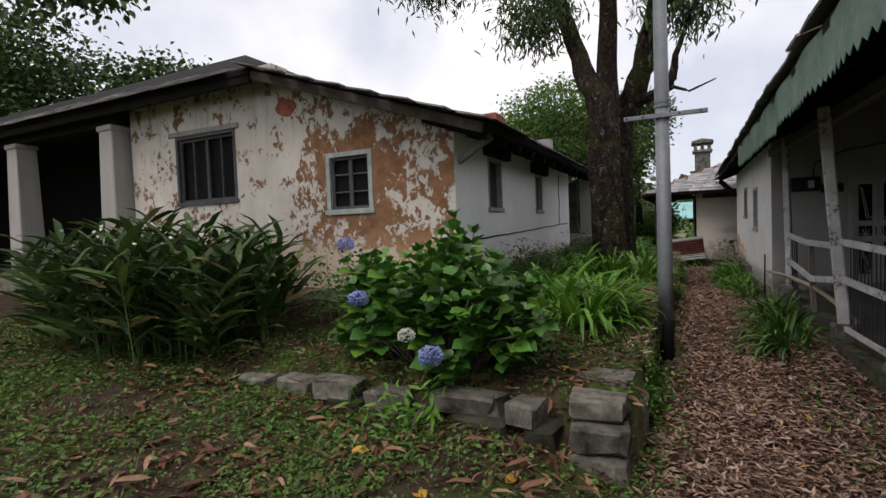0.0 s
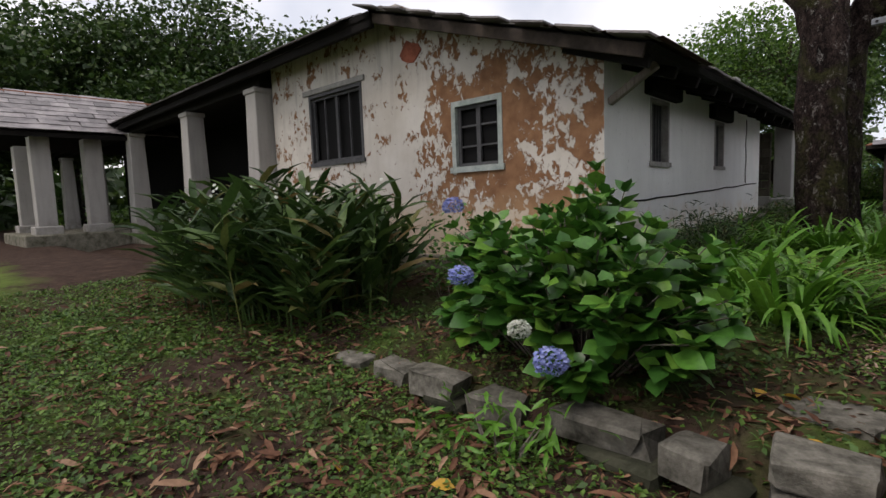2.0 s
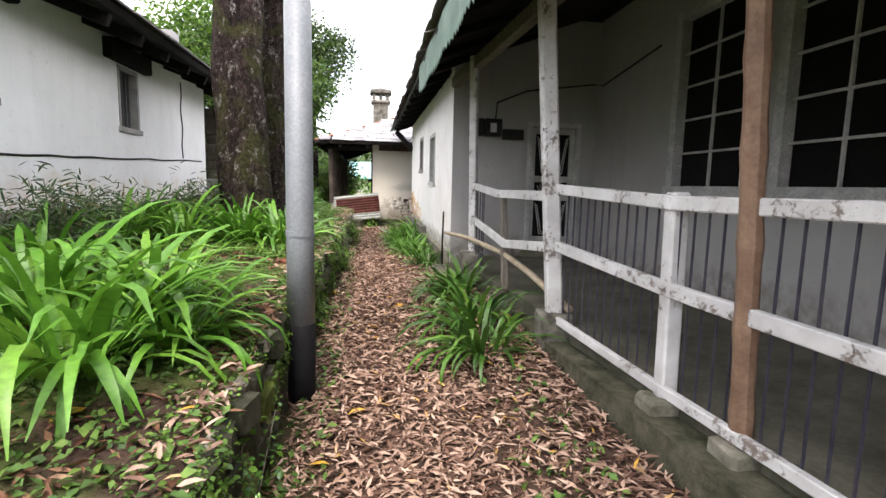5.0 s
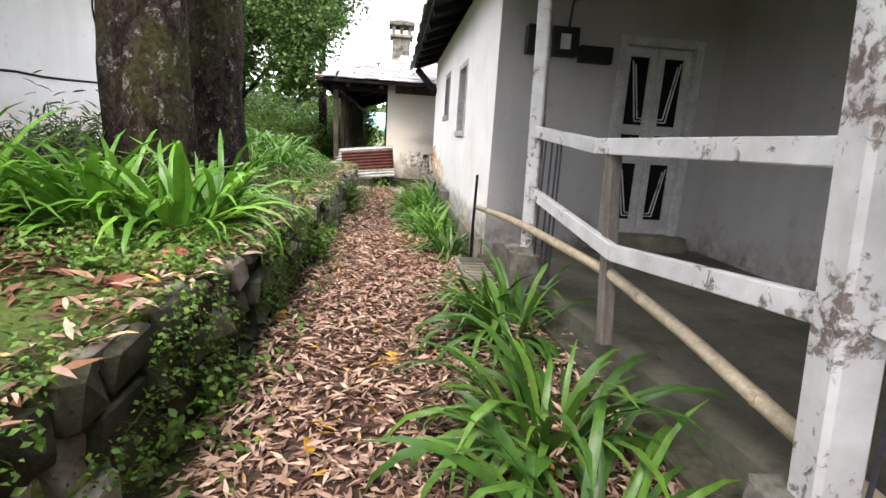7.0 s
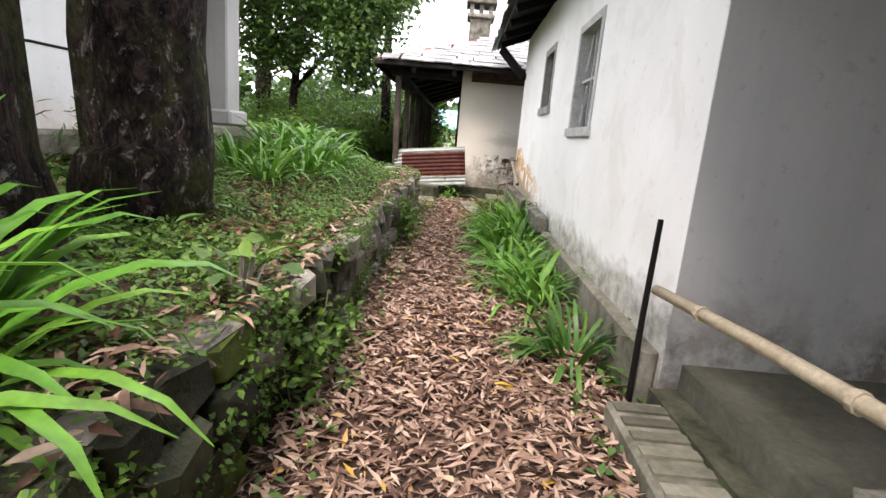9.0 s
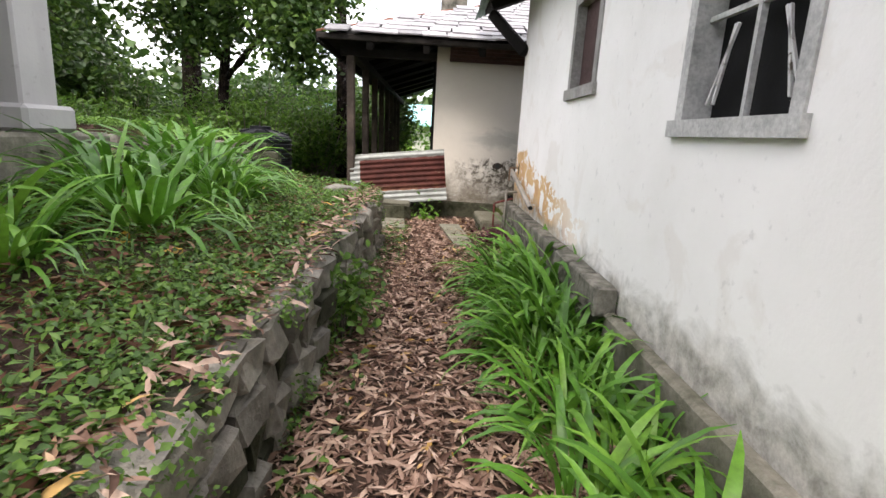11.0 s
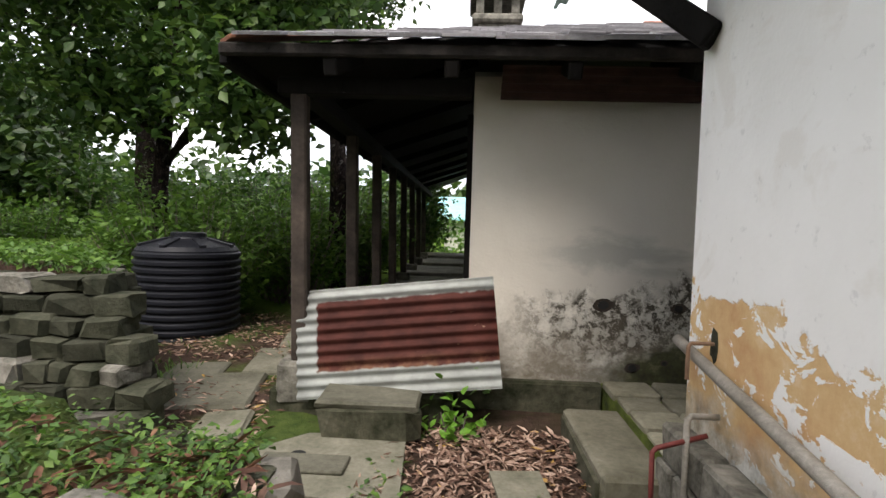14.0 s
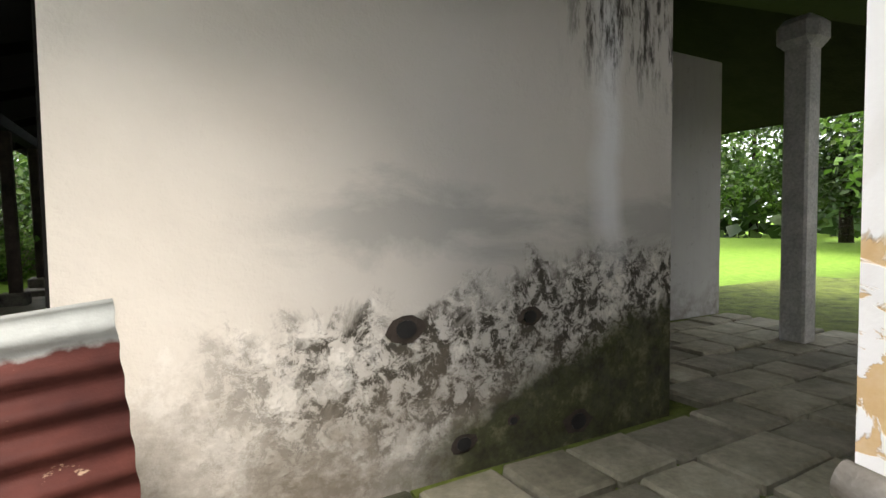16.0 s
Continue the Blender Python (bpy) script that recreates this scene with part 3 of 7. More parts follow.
def ground_z(x, y):
    if y > 18.3 + 0.3 * max(0.0, -x - 0.2):
        t = 0.0
    elif x < 0.1:
        front = smooth01((y - 3.55) / 0.35)
        t = front
    else:
        t = 0.0
    low = path_z(y)
    if y < 11.3 and x > 1.4:
        low += 0.20 * smooth01((x - 1.4) / 0.75) * (1 - 0.6 * smooth01((y - 7.0) / 3.0))
    if y < 4.0:
        low += smooth01((0.5 - x) / 1.6) * 0.30 + max(0.0, -x - 2.5) * 0.08
        low = min(low, 0.9)
    if y > 18 and x < -0.3:
        low += 0.05
    rise = smooth01((y - 4.0) / 4.5)
    up = 0.53 + 0.30 * rise + min(max(0.0, -x), 2.6) * 0.10 * (0.25 + 0.75 * rise) + 0.05 * smooth01((y - 14) / 3)
    up = max(up, low)
    if 20.05 < y < 21.2 and x < -1.72 - (y - 20.05):
        return 1.26 + 0.05 * min(4, -x - 1.4)
    if x < -4.2 and y > 16:
        return 1.25 * smooth01((-x - 4.2) / 1.0) + low * (1 - smooth01((-x - 4.2) / 1.0))
    z = low * (1 - t) + up * t
    if y > 24:
        z += 0.2 * smooth01((y - 24) / 4)
    return z


def gz(x, y):
    b = noise.noise((x * 1.1, y * 1.1, 0.3)) * 0.05 if abs(x) < 30 and -20 < y < 40 else 0.0
    return ground_z(x, y) + b * (0.4 if x > 0.1 else 1.0)


def axis(fine0, fine1, step, reach):
    a = list(np.arange(fine0, fine1 + 1e-6, step))
    d, p = step, fine0
    lo = []
    while p > -reach:
        d *= 1.35
        p -= d
        lo.append(p)
    d, p = step, fine1
    hi = []
    while p < reach:
        d *= 1.35
        p += d
        hi.append(p)
    return sorted(set(lo + a + [0.06, 0.13] + hi))


def build_ground():
    xs, ys = axis(-9.0, 4.0, 0.22, 900), axis(-2.0, 24.0, 0.22, 900)
    verts = []
    for y in ys:
        for x in xs:
            b = noise.noise((x * 1.1, y * 1.1, 0.3)) * 0.05 if abs(x) < 30 and -20 < y < 40 else 0.0
            verts.append((x, y, ground_z(x, y) + b * (0.4 if x > 0.1 else 1.0)))
    w = len(xs)
    faces = [(j * w + i, j * w + i + 1, (j + 1) * w + i + 1, (j + 1) * w + i) for j in range(len(ys) - 1) for i in range(w - 1)]
    me = bpy.data.meshes.new("ground")
    me.from_pydata(verts, [], faces)
    return tagged(finish("ground", me, M["ground"], None, "", True), "leaf-strewn soil path beside weedy green turf", "ground", kind="structure")


build_ground()
# ---- the old house with the peeling gable ----
def slat_window(name, parent, along, p, u0, u1, z0, z1, frame_mat, fill_mat, grid=(0, 0), depth=0.12, fw=0.07, side=1, leaf=True, bar_mat=None):
    """A window set in an opening: a frame, a fill or sashes, and bars. p is the wall's face; side points out of the wall."""
    w = thing(name, "", "", ((u0, p, z0) if along == "x" else (p, u0, z0)))
    w.parent = parent
    w.matrix_parent_inverse = Matrix.Translation(-Vector(parent.location))
    for k in ("label", "category"):
        if k in w:
            del w[k]

    def bx(bm, a0, a1, c0, c1, d0, d1):
        q0, q1 = sorted((p - side * d0, p - side * d1))
        box(bm, a0, a1, q0, q1, c0, c1) if along == "x" else box(bm, q0, q1, a0, a1, c0, c1)

    def put(nm, m, rects):
        bm = bmesh.new()
        for r in rects:
            bx(bm, *r)
        part(nm, bm, m, w)
    put("window_frame", frame_mat, [(u0, u0 + fw, z0, z1, -0.012, depth), (u1 - fw, u1, z0, z1, -0.012, depth), (u0 + fw, u1 - fw, z1 - fw, z1, -0.012, depth)])
    put("window_sill", frame_mat, [(u0 - 0.03, u1 + 0.03, z0 - 0.03, z0 + fw * 0.7, -0.035, depth)])
    a0, a1, c0, c1 = u0 + fw, u1 - fw, z0 + fw * 0.7, z1 - fw
    put("pane", fill_mat, [(a0, a1, c0, c1, depth - 0.03, depth)])
    if leaf:
        mid = (a0 + a1) / 2
        put("sash", M["sash"], [(mid - 0.035, mid + 0.035, c0, c1, 0.05, 0.085), (a0, a0 + 0.05, c0, c1, 0.05, 0.085), (a1 - 0.05, a1, c0, c1, 0.05, 0.085), (a0, a1, c0, c0 + 0.05, 0.048, 0.083), (a0, a1, c1 - 0.05, c1, 0.048, 0.083)])
    for i in range(grid[0]):
        u = a0 + (a1 - a0) * (i + 1) / (grid[0] + 1)
        put("glazing_bar", bar_mat or frame_mat, [(u - 0.012, u + 0.012, c0, c1, 0.052, 0.08)])
    for i in range(grid[1]):
        z = c0 + (c1 - c0) * (i + 1) / (grid[1] + 1)
        put("glazing_bar", bar_mat or frame_mat, [(a0, a1, z - 0.012, z + 0.012, 0.054, 0.078)])
    return w


def slate_rows(name, corner, along, up, length, rise, material, parent, seed, size=(0.34, 0.24), taper0=0.0, taper1=0.0, single=False, limit=300):
    """Overlapping slates on a roof slope. along and up are unit vectors; taper0 and taper1 cut the rows shorter by that much a metre of rise at either end."""
    rr = random.Random(seed)
    along, up, corner = Vector(along).normalized(), Vector(up).normalized(), Vector(corner)
    nrm = along.cross(up).normalized()
    if nrm.z < 0:
        nrm = -nrm
    meshes = []
    for k in range(5):
        bm = bmesh.new()
        w, h = size[0] * rr.uniform(0.85, 1.08), size[1] * 1.45
        vs = [(-w / 2, 0, 0), (w / 2, rr.uniform(-0.02, 0.02), 0), (w / 2, h, 0), (-w / 2, h, 0)]
        if k % 2:
            vs = [(-w / 2, 0.05, 0), (-w / 2 + 0.06, 0, 0), (w / 2, rr.uniform(-0.02, 0.02), 0), (w / 2, h, 0), (-w / 2, h, 0)]
        prism(bm, vs, (0, 0, 0.022))
        me = bpy.data.meshes.new("slate")
        bmesh.ops.recalc_face_normals(bm, faces=bm.faces)
        bm.to_mesh(me)
        bm.free()
        me.materials.append(material)
        meshes.append(me)
    base = Matrix((along, up, nrm)).transposed().to_4x4()
    joined, count = [], 0
    row = 0
    while row * size[1] < rise:
        v = row * size[1]
        u = taper0 * (v + size[1]) + (row % 2) * size[0] / 2
        while u < length - taper1 * (v + size[1] * 1.6):
            p = corner + along * u + up * (v + rr.uniform(-0.03, 0.02)) + nrm * (0.035 + rr.uniform(0, 0.012))
            m = Matrix.Translation(p) @ base @ Matrix.Rotation(rr.uniform(-0.05, 0.05), 4, "Z") @ Matrix.Rotation(-rr.uniform(0.03, 0.07), 4, "X")
            if single and count < limit:
                ob = new("slate", meshes[rr.randrange(5)])
                ob.parent = parent
                ob.matrix_basis = Matrix.Translation(-Vector(parent.location)) @ m
            else:
                joined.append(m)
            count += 1
            u += size[0] * rr.uniform(0.95, 1.06)
        row += 1
    if joined:
        V, F = [], []
        w, h = size[0], size[1] * 1.45
        tv = [(-w / 2, 0, 0), (w / 2, 0, 0), (w / 2, h, 0), (-w / 2, h, 0), (-w / 2, 0, 0.022), (w / 2, 0, 0.022), (w / 2, h, 0.022), (-w / 2, h, 0.022)]
        tf = [(3, 2, 1, 0), (4, 5, 6, 7), (0, 1, 5, 4), (1, 2, 6, 5), (2, 3, 7, 6), (3, 0, 4, 7)]
        ob = scatter(name, tv, tf, joined, M["slates"], parent)
        for p in ob.data.polygons:
            p.use_smooth = False
        ob["kind"] = "stuff"


def corr(bm, origin, u, v, width, height, pitch=0.076, amp=0.012, steps=8, bow=0.0):
    """Corrugated sheet: ridges run along u, waves climb along v."""
    o, u, v = Vector(origin), Vector(u).normalized(), Vector(v).normalized()
    nrm = u.cross(v).normalized()
    rows = int(height / pitch * steps)
    cols = 6
    grid = []
    for j in range(rows + 1):
        t = height * j / rows
        grid.append([bm.verts.new(o + u * (width * i / cols) + v * t + nrm * (amp * math.sin(2 * math.pi * t / pitch) + bow * math.sin(math.pi * i / cols))) for i in range(cols + 1)])
    back = [[bm.verts.new(w.co - nrm * 0.003) for w in r] for r in grid]
    for g, flip in ((grid, False), (back, True)):
        for j in range(rows):
            for i in range(cols):
                f = (g[j][i], g[j][i + 1], g[j + 1][i + 1], g[j + 1][i])
                bm.faces.new(f[::-1] if flip else f)
    for j in range(rows):
        for i in (0, cols):
            bm.faces.new((grid[j][i], grid[j + 1][i], back[j + 1][i], back[j][i]))
    for i in range(cols):
        for j in (0, rows):
            bm.faces.new((grid[j][i], grid[j][i + 1], back[j][i + 1], back[j][i]))


def house_a():
    h = thing("house", "derelict cream house with ochre peeling plaster gable and slate roof", "house", (-6, 9, 0.6))
    # gable wall in slices, with a sloping head
    top = lambda x: 4.68 if x < -6 else 3.52 + (-2.55 - x) * 0.333
    bm = bmesh.new()
    y0, d = 6.37, 0.4

    def slice_(x0, x1, z0, z1=None):
        a, b = (z1, z1) if z1 else (top(x0), top(x1))
        if not z1 and x1 <= -6:
            a = b = 4.98
        prism(bm, [(x0, y0, z0), (x1, y0, z0), (x1, y0, b), (x0, y0, a)], (0, d, 0))
    slice_(-9.95, -8.58, 0.4)
    slice_(-8.58, -6.95, 0.4, 2.63)
    slice_(-8.58, -6.95, 3.96)
    slice_(-6.95, -6.0, 0.4)
    slice_(-6.0, -4.9, 0.4)
    slice_(-4.9, -3.99, 0.4, 2.30)
    slice_(-4.9, -3.99, 3.29)
    slice_(-3.99, -2.55, 0.4)
    bmesh.ops.remove_doubles(bm, verts=bm.verts, dist=1e-4)
    part("gable_wall", bm, M["peel"], h, "cream limewash flaking off ochre render")
    bm = bmesh.new()
    wall(bm, "y", 6.372, 14.28, 0.4, 3.53, -2.95, -2.548, [(7.75, 8.46, 2.27, 3.16), (10.74, 11.33, 2.27, 3.10)])
    part("side_wall", bm, M["white_a"], h, "whitewashed wall with ochre stains")
    bm = bmesh.new()
    wall(bm, "x", -9.9, -2.96, 0.4, 4.4, 13.9, 14.28)
    wall(bm, "y", 6.78, 13.9, 0.4, 4.4, -10.0, -9.6)
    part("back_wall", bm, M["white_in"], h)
    bm = bmesh.new()
    box(bm, -9.6, -2.3, 6.22, 6.366, 0.2, 1.05, None, 0.02)
    part("gable_plinth", bm, M["plinth"], h, "mossy plinth")
    block("side_plinth", M["plinth"], -2.544, -2.27, 6.2, 14.5, 0.3, 1.3, h, "mossy plinth", 0.03)
    bm = bmesh.new()
    pts = [(-2.543, 6.4 + i * 0.4, 1.76 + 0.012 * i + R.uniform(-0.012, 0.012)) for i in range(20)]
    tube(bm, pts, [0.012] * 20, 5)
    part("crack", bm, M["wood_dark"], h)
    bm = bmesh.new()
    tube(bm, [(-2.54, 13.0 + 0.03 * math.sin(i), 3.3 - i * 0.1) for i in range(14)], [0.01] * 14, 5)
    part("crack", bm, M["wood_dark"], h)
    # bare brick patch under the ridge
    bm = bmesh.new()
    vs = [(-5.72 + 0.22 * math.cos(a) * R.uniform(0.7, 1.2), 6.358, 4.17 + 0.19 * math.sin(a) * R.uniform(0.7, 1.2)) for a in [i * 0.63 for i in range(10)]]
    prism(bm, vs, (0, 0.01, 0))
    part("plaster_gap", bm, M["brick"], h, "bare red brick where plaster fell")
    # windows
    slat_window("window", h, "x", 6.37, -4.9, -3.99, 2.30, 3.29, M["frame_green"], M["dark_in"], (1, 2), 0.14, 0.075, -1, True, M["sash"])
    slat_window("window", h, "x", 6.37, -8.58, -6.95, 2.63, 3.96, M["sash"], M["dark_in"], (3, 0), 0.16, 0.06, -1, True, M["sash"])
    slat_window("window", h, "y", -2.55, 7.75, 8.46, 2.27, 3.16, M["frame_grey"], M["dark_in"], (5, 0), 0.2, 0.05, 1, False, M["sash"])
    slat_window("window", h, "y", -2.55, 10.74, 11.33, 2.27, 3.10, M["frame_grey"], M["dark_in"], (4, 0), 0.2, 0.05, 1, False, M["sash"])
    block("lintel", M["wood_dark"], -2.58, -2.44, 7.55, 8.75, 3.18, 3.4, h, "", 0.02)
    block("lintel", M["wood_dark"], -2.58, -2.44, 10.4, 11.6, 3.12, 3.36, h, "", 0.02)
    block("lintel", M["frame_grey"], -8.75, -6.85, 6.33, 6.5, 3.965, 4.06, h, "", 0.01)
    # roof: the side slope, the front slope with its hip
    bm = bmesh.new()
    prism(bm, [(-1.86, 5.93, 3.30), (-6.0, 5.93, 4.68), (-6.0, 16.4, 4.68), (-1.86, 16.4, 3.30)], (0.04, 0, 0.06))
    prism(bm, [(-6.0, 5.82, 4.66), (-30, 5.7, 4.60), (-30, 8.5, 6.1), (-8.8, 8.5, 6.15)], (0, 0, 0.09))
    prism(bm, [(-6.0, 5.83, 4.67), (-8.8, 8.5, 6.15), (-8.8, 13.5, 6.15), (-6.0, 16.4, 4.67)], (0, 0, 0.09))
    part("roof", bm, M["wood_dark"], h, "weathered roof boarding darkened for shade")
    slate_rows("slating", (-30, 5.6, 4.60), (1, 0.004, 0.0025), (0, 2.68, 1.38), 24, 3.1, M["slate"], h, 3, (0.42, 0.32), 0, 0.93)
    slate_rows("slating", (-1.8, 5.87, 3.35), (0, 1, 0), (-4.14, 0, 1.38), 10.5, 4.4, M["slate"], h, 4, (0.42, 0.3))
    bm = bmesh.new()
    beam(bm, (-6.05, 5.9, 4.67), (-1.9, 5.9, 3.29), 0.05, 0.14)
    part("barge_board", bm, M["wood_brown"], h, "weathered barge board")
    bm = bmesh.new()
    beam(bm, (-30, 5.85, 4.50), (-6.0, 5.88, 4.60), 0.08, 0.16)
    part("eave_board", bm, M["wood_dark"], h)
    for i in range(13):
        bm = bmesh.new()
        y = 6.1 + i * 0.78
        beam(bm, (-1.92, y, 3.22), (-2.9, y, 3.58), 0.08, 0.13)
        part("rafter", bm, M["wood_dark"], h)
    bm = bmesh.new()
    beam(bm, (-2.0, 6.5, 3.28), (-2.55, 6.5, 2.95), 0.08, 0.09)
    part("bracket", bm, M["wood_grey"], h)
    bm = bmesh.new()
    corr(bm, (-1.66, 5.78, 3.34), (0, 1, 0), (-1.3, 0, 0.433), 1.65, 1.39, 0.12, 0.010)
    part("roof_sheet", bm, M["rust_dark"], h, "loose rusty corrugated roof sheet")
    block("chimney", M["brick"], -4.1, -3.6, 11.3, 11.9, 4.1, 4.75, h, "low brick chimney stub", 0.03)
    # front veranda
    block("veranda_floor", M["plinth"], -30, -9.98, 5.95, 9.0, 0.3, 1.15, h)
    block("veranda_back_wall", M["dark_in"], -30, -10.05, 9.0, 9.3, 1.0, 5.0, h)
    for i, x in enumerate((-10.25, -13.9, -18.6, -23.5, -28.4)):
        bm = bmesh.new()
        box(bm, x - 0.24, x + 0.24, 6.0, 6.48, 1.1, 4.3, None, 0.02)
        for v in bm.verts:
            f = 1.15 - 0.25 * (v.co.z - 1.1) / 3.2
            v.co.x, v.co.y = x + (v.co.x - x) * f, 6.24 + (v.co.y - 6.24) * f
        box(bm, x - 0.25, x + 0.25, 5.99, 6.49, 4.24, 4.36, None, 0.02)
        part("column", bm, M["col"], h, "tapering whitewashed column")
    bm = bmesh.new()
    box(bm, -30, -9.95, 6.1, 6.4, 4.36, 4.86)
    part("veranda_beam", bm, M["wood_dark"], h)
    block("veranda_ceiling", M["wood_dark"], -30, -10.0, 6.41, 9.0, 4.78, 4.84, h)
    # porch
    for x, y in ((-19.5, 3.85), (-22.5, 3.85), (-19.5, 5.2)):
        bm = bmesh.new()
        box(bm, x - 0.25, x + 0.25, y - 0.25, y + 0.25, 1.3, 4.2, None, 0.02)
        box(bm, x - 0.36, x + 0.36, y - 0.36, y + 0.36, 1.2, 1.5, None, 0.03)
        part("column", bm, M["col"], h)
    block("porch_plinth", M["plinth"], -23.2, -18.9, 3.2, 5.95, 0.2, 1.25, h, "", 0.03)
    block("porch_step", M["plinth"], -23.2, -22.0, 2.6, 3.2, 0.2, 0.7, h, "", 0.03)
    bm = bmesh.new()
    prism(bm, [(-18.6, 2.9, 4.25), (-21, 2.9, 5.7), (-23.4, 2.9, 4.25), (-23.4, 2.9, 4.12), (-21, 2.9, 5.57), (-18.6, 2.9, 4.12)], (0, 5, 0))
    part("porch_roof", bm, M["wood_dark"], h)
    slate_rows("slating", (-18.5, 2.85, 4.28), (0, 1, 0), (-2.4, 0, 1.45), 4.6, 2.75, M["slate"], h, 5, (0.5, 0.36))
    bm = bmesh.new()
    beam(bm, (-21, 2.8, 5.76), (-21, 7.6, 5.76), 0.3, 0.07)
    part("ridge_cap", bm, M["rust_roof"], h)
    # the end veranda with its column and block wall
    block("veranda_floor", M["plinth"], -9.0, -2.07, 14.5, 16.65, 0.3, 1.42, h, "grey cemented plinth", 0.03)
    bm = bmesh.new()
    box(bm, -2.52, -2.14, 15.75, 16.13, 1.42, 3.4, None, 0.02)
    box(bm, -2.6, -2.06, 15.67, 16.21, 1.42, 1.62, None, 0.03)
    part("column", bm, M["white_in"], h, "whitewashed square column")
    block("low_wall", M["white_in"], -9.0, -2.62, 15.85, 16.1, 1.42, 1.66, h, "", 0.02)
    row = 0
    z = 1.665
    while z < 3.2:
        x = -3.75 + (row % 2) * 0.2
        while x < -2.66:
            block("stone_block", M["rubble"], x, min(x + 0.36, -2.62), 15.88, 16.08, z, z + 0.19, h, "", 0.012, None, 0.006)
            x += 0.38
        z += 0.2
        row += 1
    return h


house_a()


# ---- the long white house with its veranda ----
def rail_x(y):
    return 2.10 + (10.0 - y) * 0.075


def house_b():
    h = thing("house", "long whitewashed house with a railed veranda and tin valance", "house", (4, 10, 0.3))
    bm = bmesh.new()
    wall(bm, "y", 11.45, 19.25, 0.2, 3.42, 2.02, 2.4, [(13.6, 14.5, 1.65, 2.68), (15.9, 16.7, 1.96, 2.80)])
    part("side_wall", bm, M["white_b"], h, "whitewashed wall with ochre tide marks")
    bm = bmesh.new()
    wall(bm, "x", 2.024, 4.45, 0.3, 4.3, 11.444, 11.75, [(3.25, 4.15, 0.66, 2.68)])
    part("door_wall", bm, M["white_in"], h, "whitewashed veranda wall greyed for shade")
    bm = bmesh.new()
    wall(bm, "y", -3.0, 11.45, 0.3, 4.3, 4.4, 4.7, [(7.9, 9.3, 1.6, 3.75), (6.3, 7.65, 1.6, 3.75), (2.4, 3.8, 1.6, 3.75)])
    part("window_wall", bm, M["white_in"], h, "whitewashed veranda wall greyed for shade")
    bm = bmesh.new()
    wall(bm, "x", 2.4, 9.0, 0.2, 3.42, 18.9, 19.25)
    wall(bm, "y", -3.0, 18.9, 0.2, 3.9, 8.7, 9.0)
    wall(bm, "x", 2.5, 8.7, 0.2, 4.2, -3.3, -3.0)
    part("outer_wall", bm, M["white_b"], h)
    bm = bmesh.new()
    prism(bm, [(2.12, 11.45, -0.3), (2.14, 10, -0.3), (2.36, 7.0, -0.3), (2.5, 5.0, -0.3), (3.0, -3.0, -0.3), (4.4, -3.0, -0.3), (4.4, 11.45, -0.3)], (0, 0, 0.8))
    part("veranda_floor", bm, M["slab"], h, "grey stone veranda floor")
    bm = bmesh.new()
    prism(bm, [(1.96, 11.4, -0.3), (2.0, 10.3, -0.3), (2.16, 7.0, -0.3), (2.26, 5.0, -0.3), (2.76, -3.0, -0.3), (2.98, -3.0, -0.3), (2.48, 5.0, -0.3), (2.34, 7.0, -0.3), (2.12, 10.3, -0.3), (2.1, 11.4, -0.3)], (0, 0, 0.68))
    part("kerb", bm, M["kerb"], h, "mossy stone kerb")
    block("wall_foot", M["plinth"], 1.93, 2.016, 11.47, 14.9, 0.05, 0.55, h, "mossy plinth", 0.02)
    z = 0.08
    row = 0
    while z < 0.7:
        y = 14.92 + (row % 2) * 0.17
        while y < 19.2:
            w = R.uniform(0.3, 0.5)
            block("plinth_stone", M["block"], 1.885 - R.uniform(0, 0.02), 2.016, y, min(y + w - 0.012, 19.25), z, z + 0.2, h, "", 0.015, None, 0.006)
            y += w
        z += 0.208
        row += 1
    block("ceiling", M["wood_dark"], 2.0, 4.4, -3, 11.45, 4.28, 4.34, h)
    # windows of the wall beside the path
    w2 = slat_window("window", h, "y", 2.02, 13.6, 14.5, 1.65, 2.68, M["paint_door"], M["dark_in"], (1, 1), 0.16, 0.07, -1, False)
    for zz0, zz1 in ((1.72, 2.14), (2.19, 2.60)):
        for ya, yb in ((13.68, 14.03), (14.07, 14.42)):
            m_ = (ya + yb) / 2
            for k in (0.0, 0.05):
                bm = bmesh.new()
                s = 1 if ya > 14 else -1
                a, b = (ya + 0.06 + k, yb - 0.06 - k) if s > 0 else (yb - 0.06 - k, ya + 0.06 + k)
                beam(bm, (2.085, b, zz0 + 0.05), (2.085, m_ + 0.4 * (a - m_), zz1 - 0.04), 0.014, 0.014)
                part("grille_bar", bm, M["paint_wood"], w2)
    w1 = slat_window("window", h, "y", 2.02, 15.9, 16.7, 1.96, 2.80, M["frame_grey"], M["shutter"], (0, 0), 0.1, 0.085, -1, False)
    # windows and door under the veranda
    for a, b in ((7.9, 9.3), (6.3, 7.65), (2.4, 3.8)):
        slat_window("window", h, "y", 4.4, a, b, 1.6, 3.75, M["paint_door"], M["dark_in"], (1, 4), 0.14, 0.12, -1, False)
    d = thing("door", "", "", (3.7, 11.45, 0.66))
    d.parent = h
    d.matrix_parent_inverse = Matrix.Translation(-Vector(h.location))
    for k in ("label", "category"):
        if k in d:
            del d[k]
    d["label"] = "closed grey double door with dark glass and zigzag grilles"
    bm = bmesh.new()
    box(bm, 3.25, 3.33, 11.43, 11.6, 0.66, 2.68)
    box(bm, 4.07, 4.15, 11.43, 11.6, 0.66, 2.68)
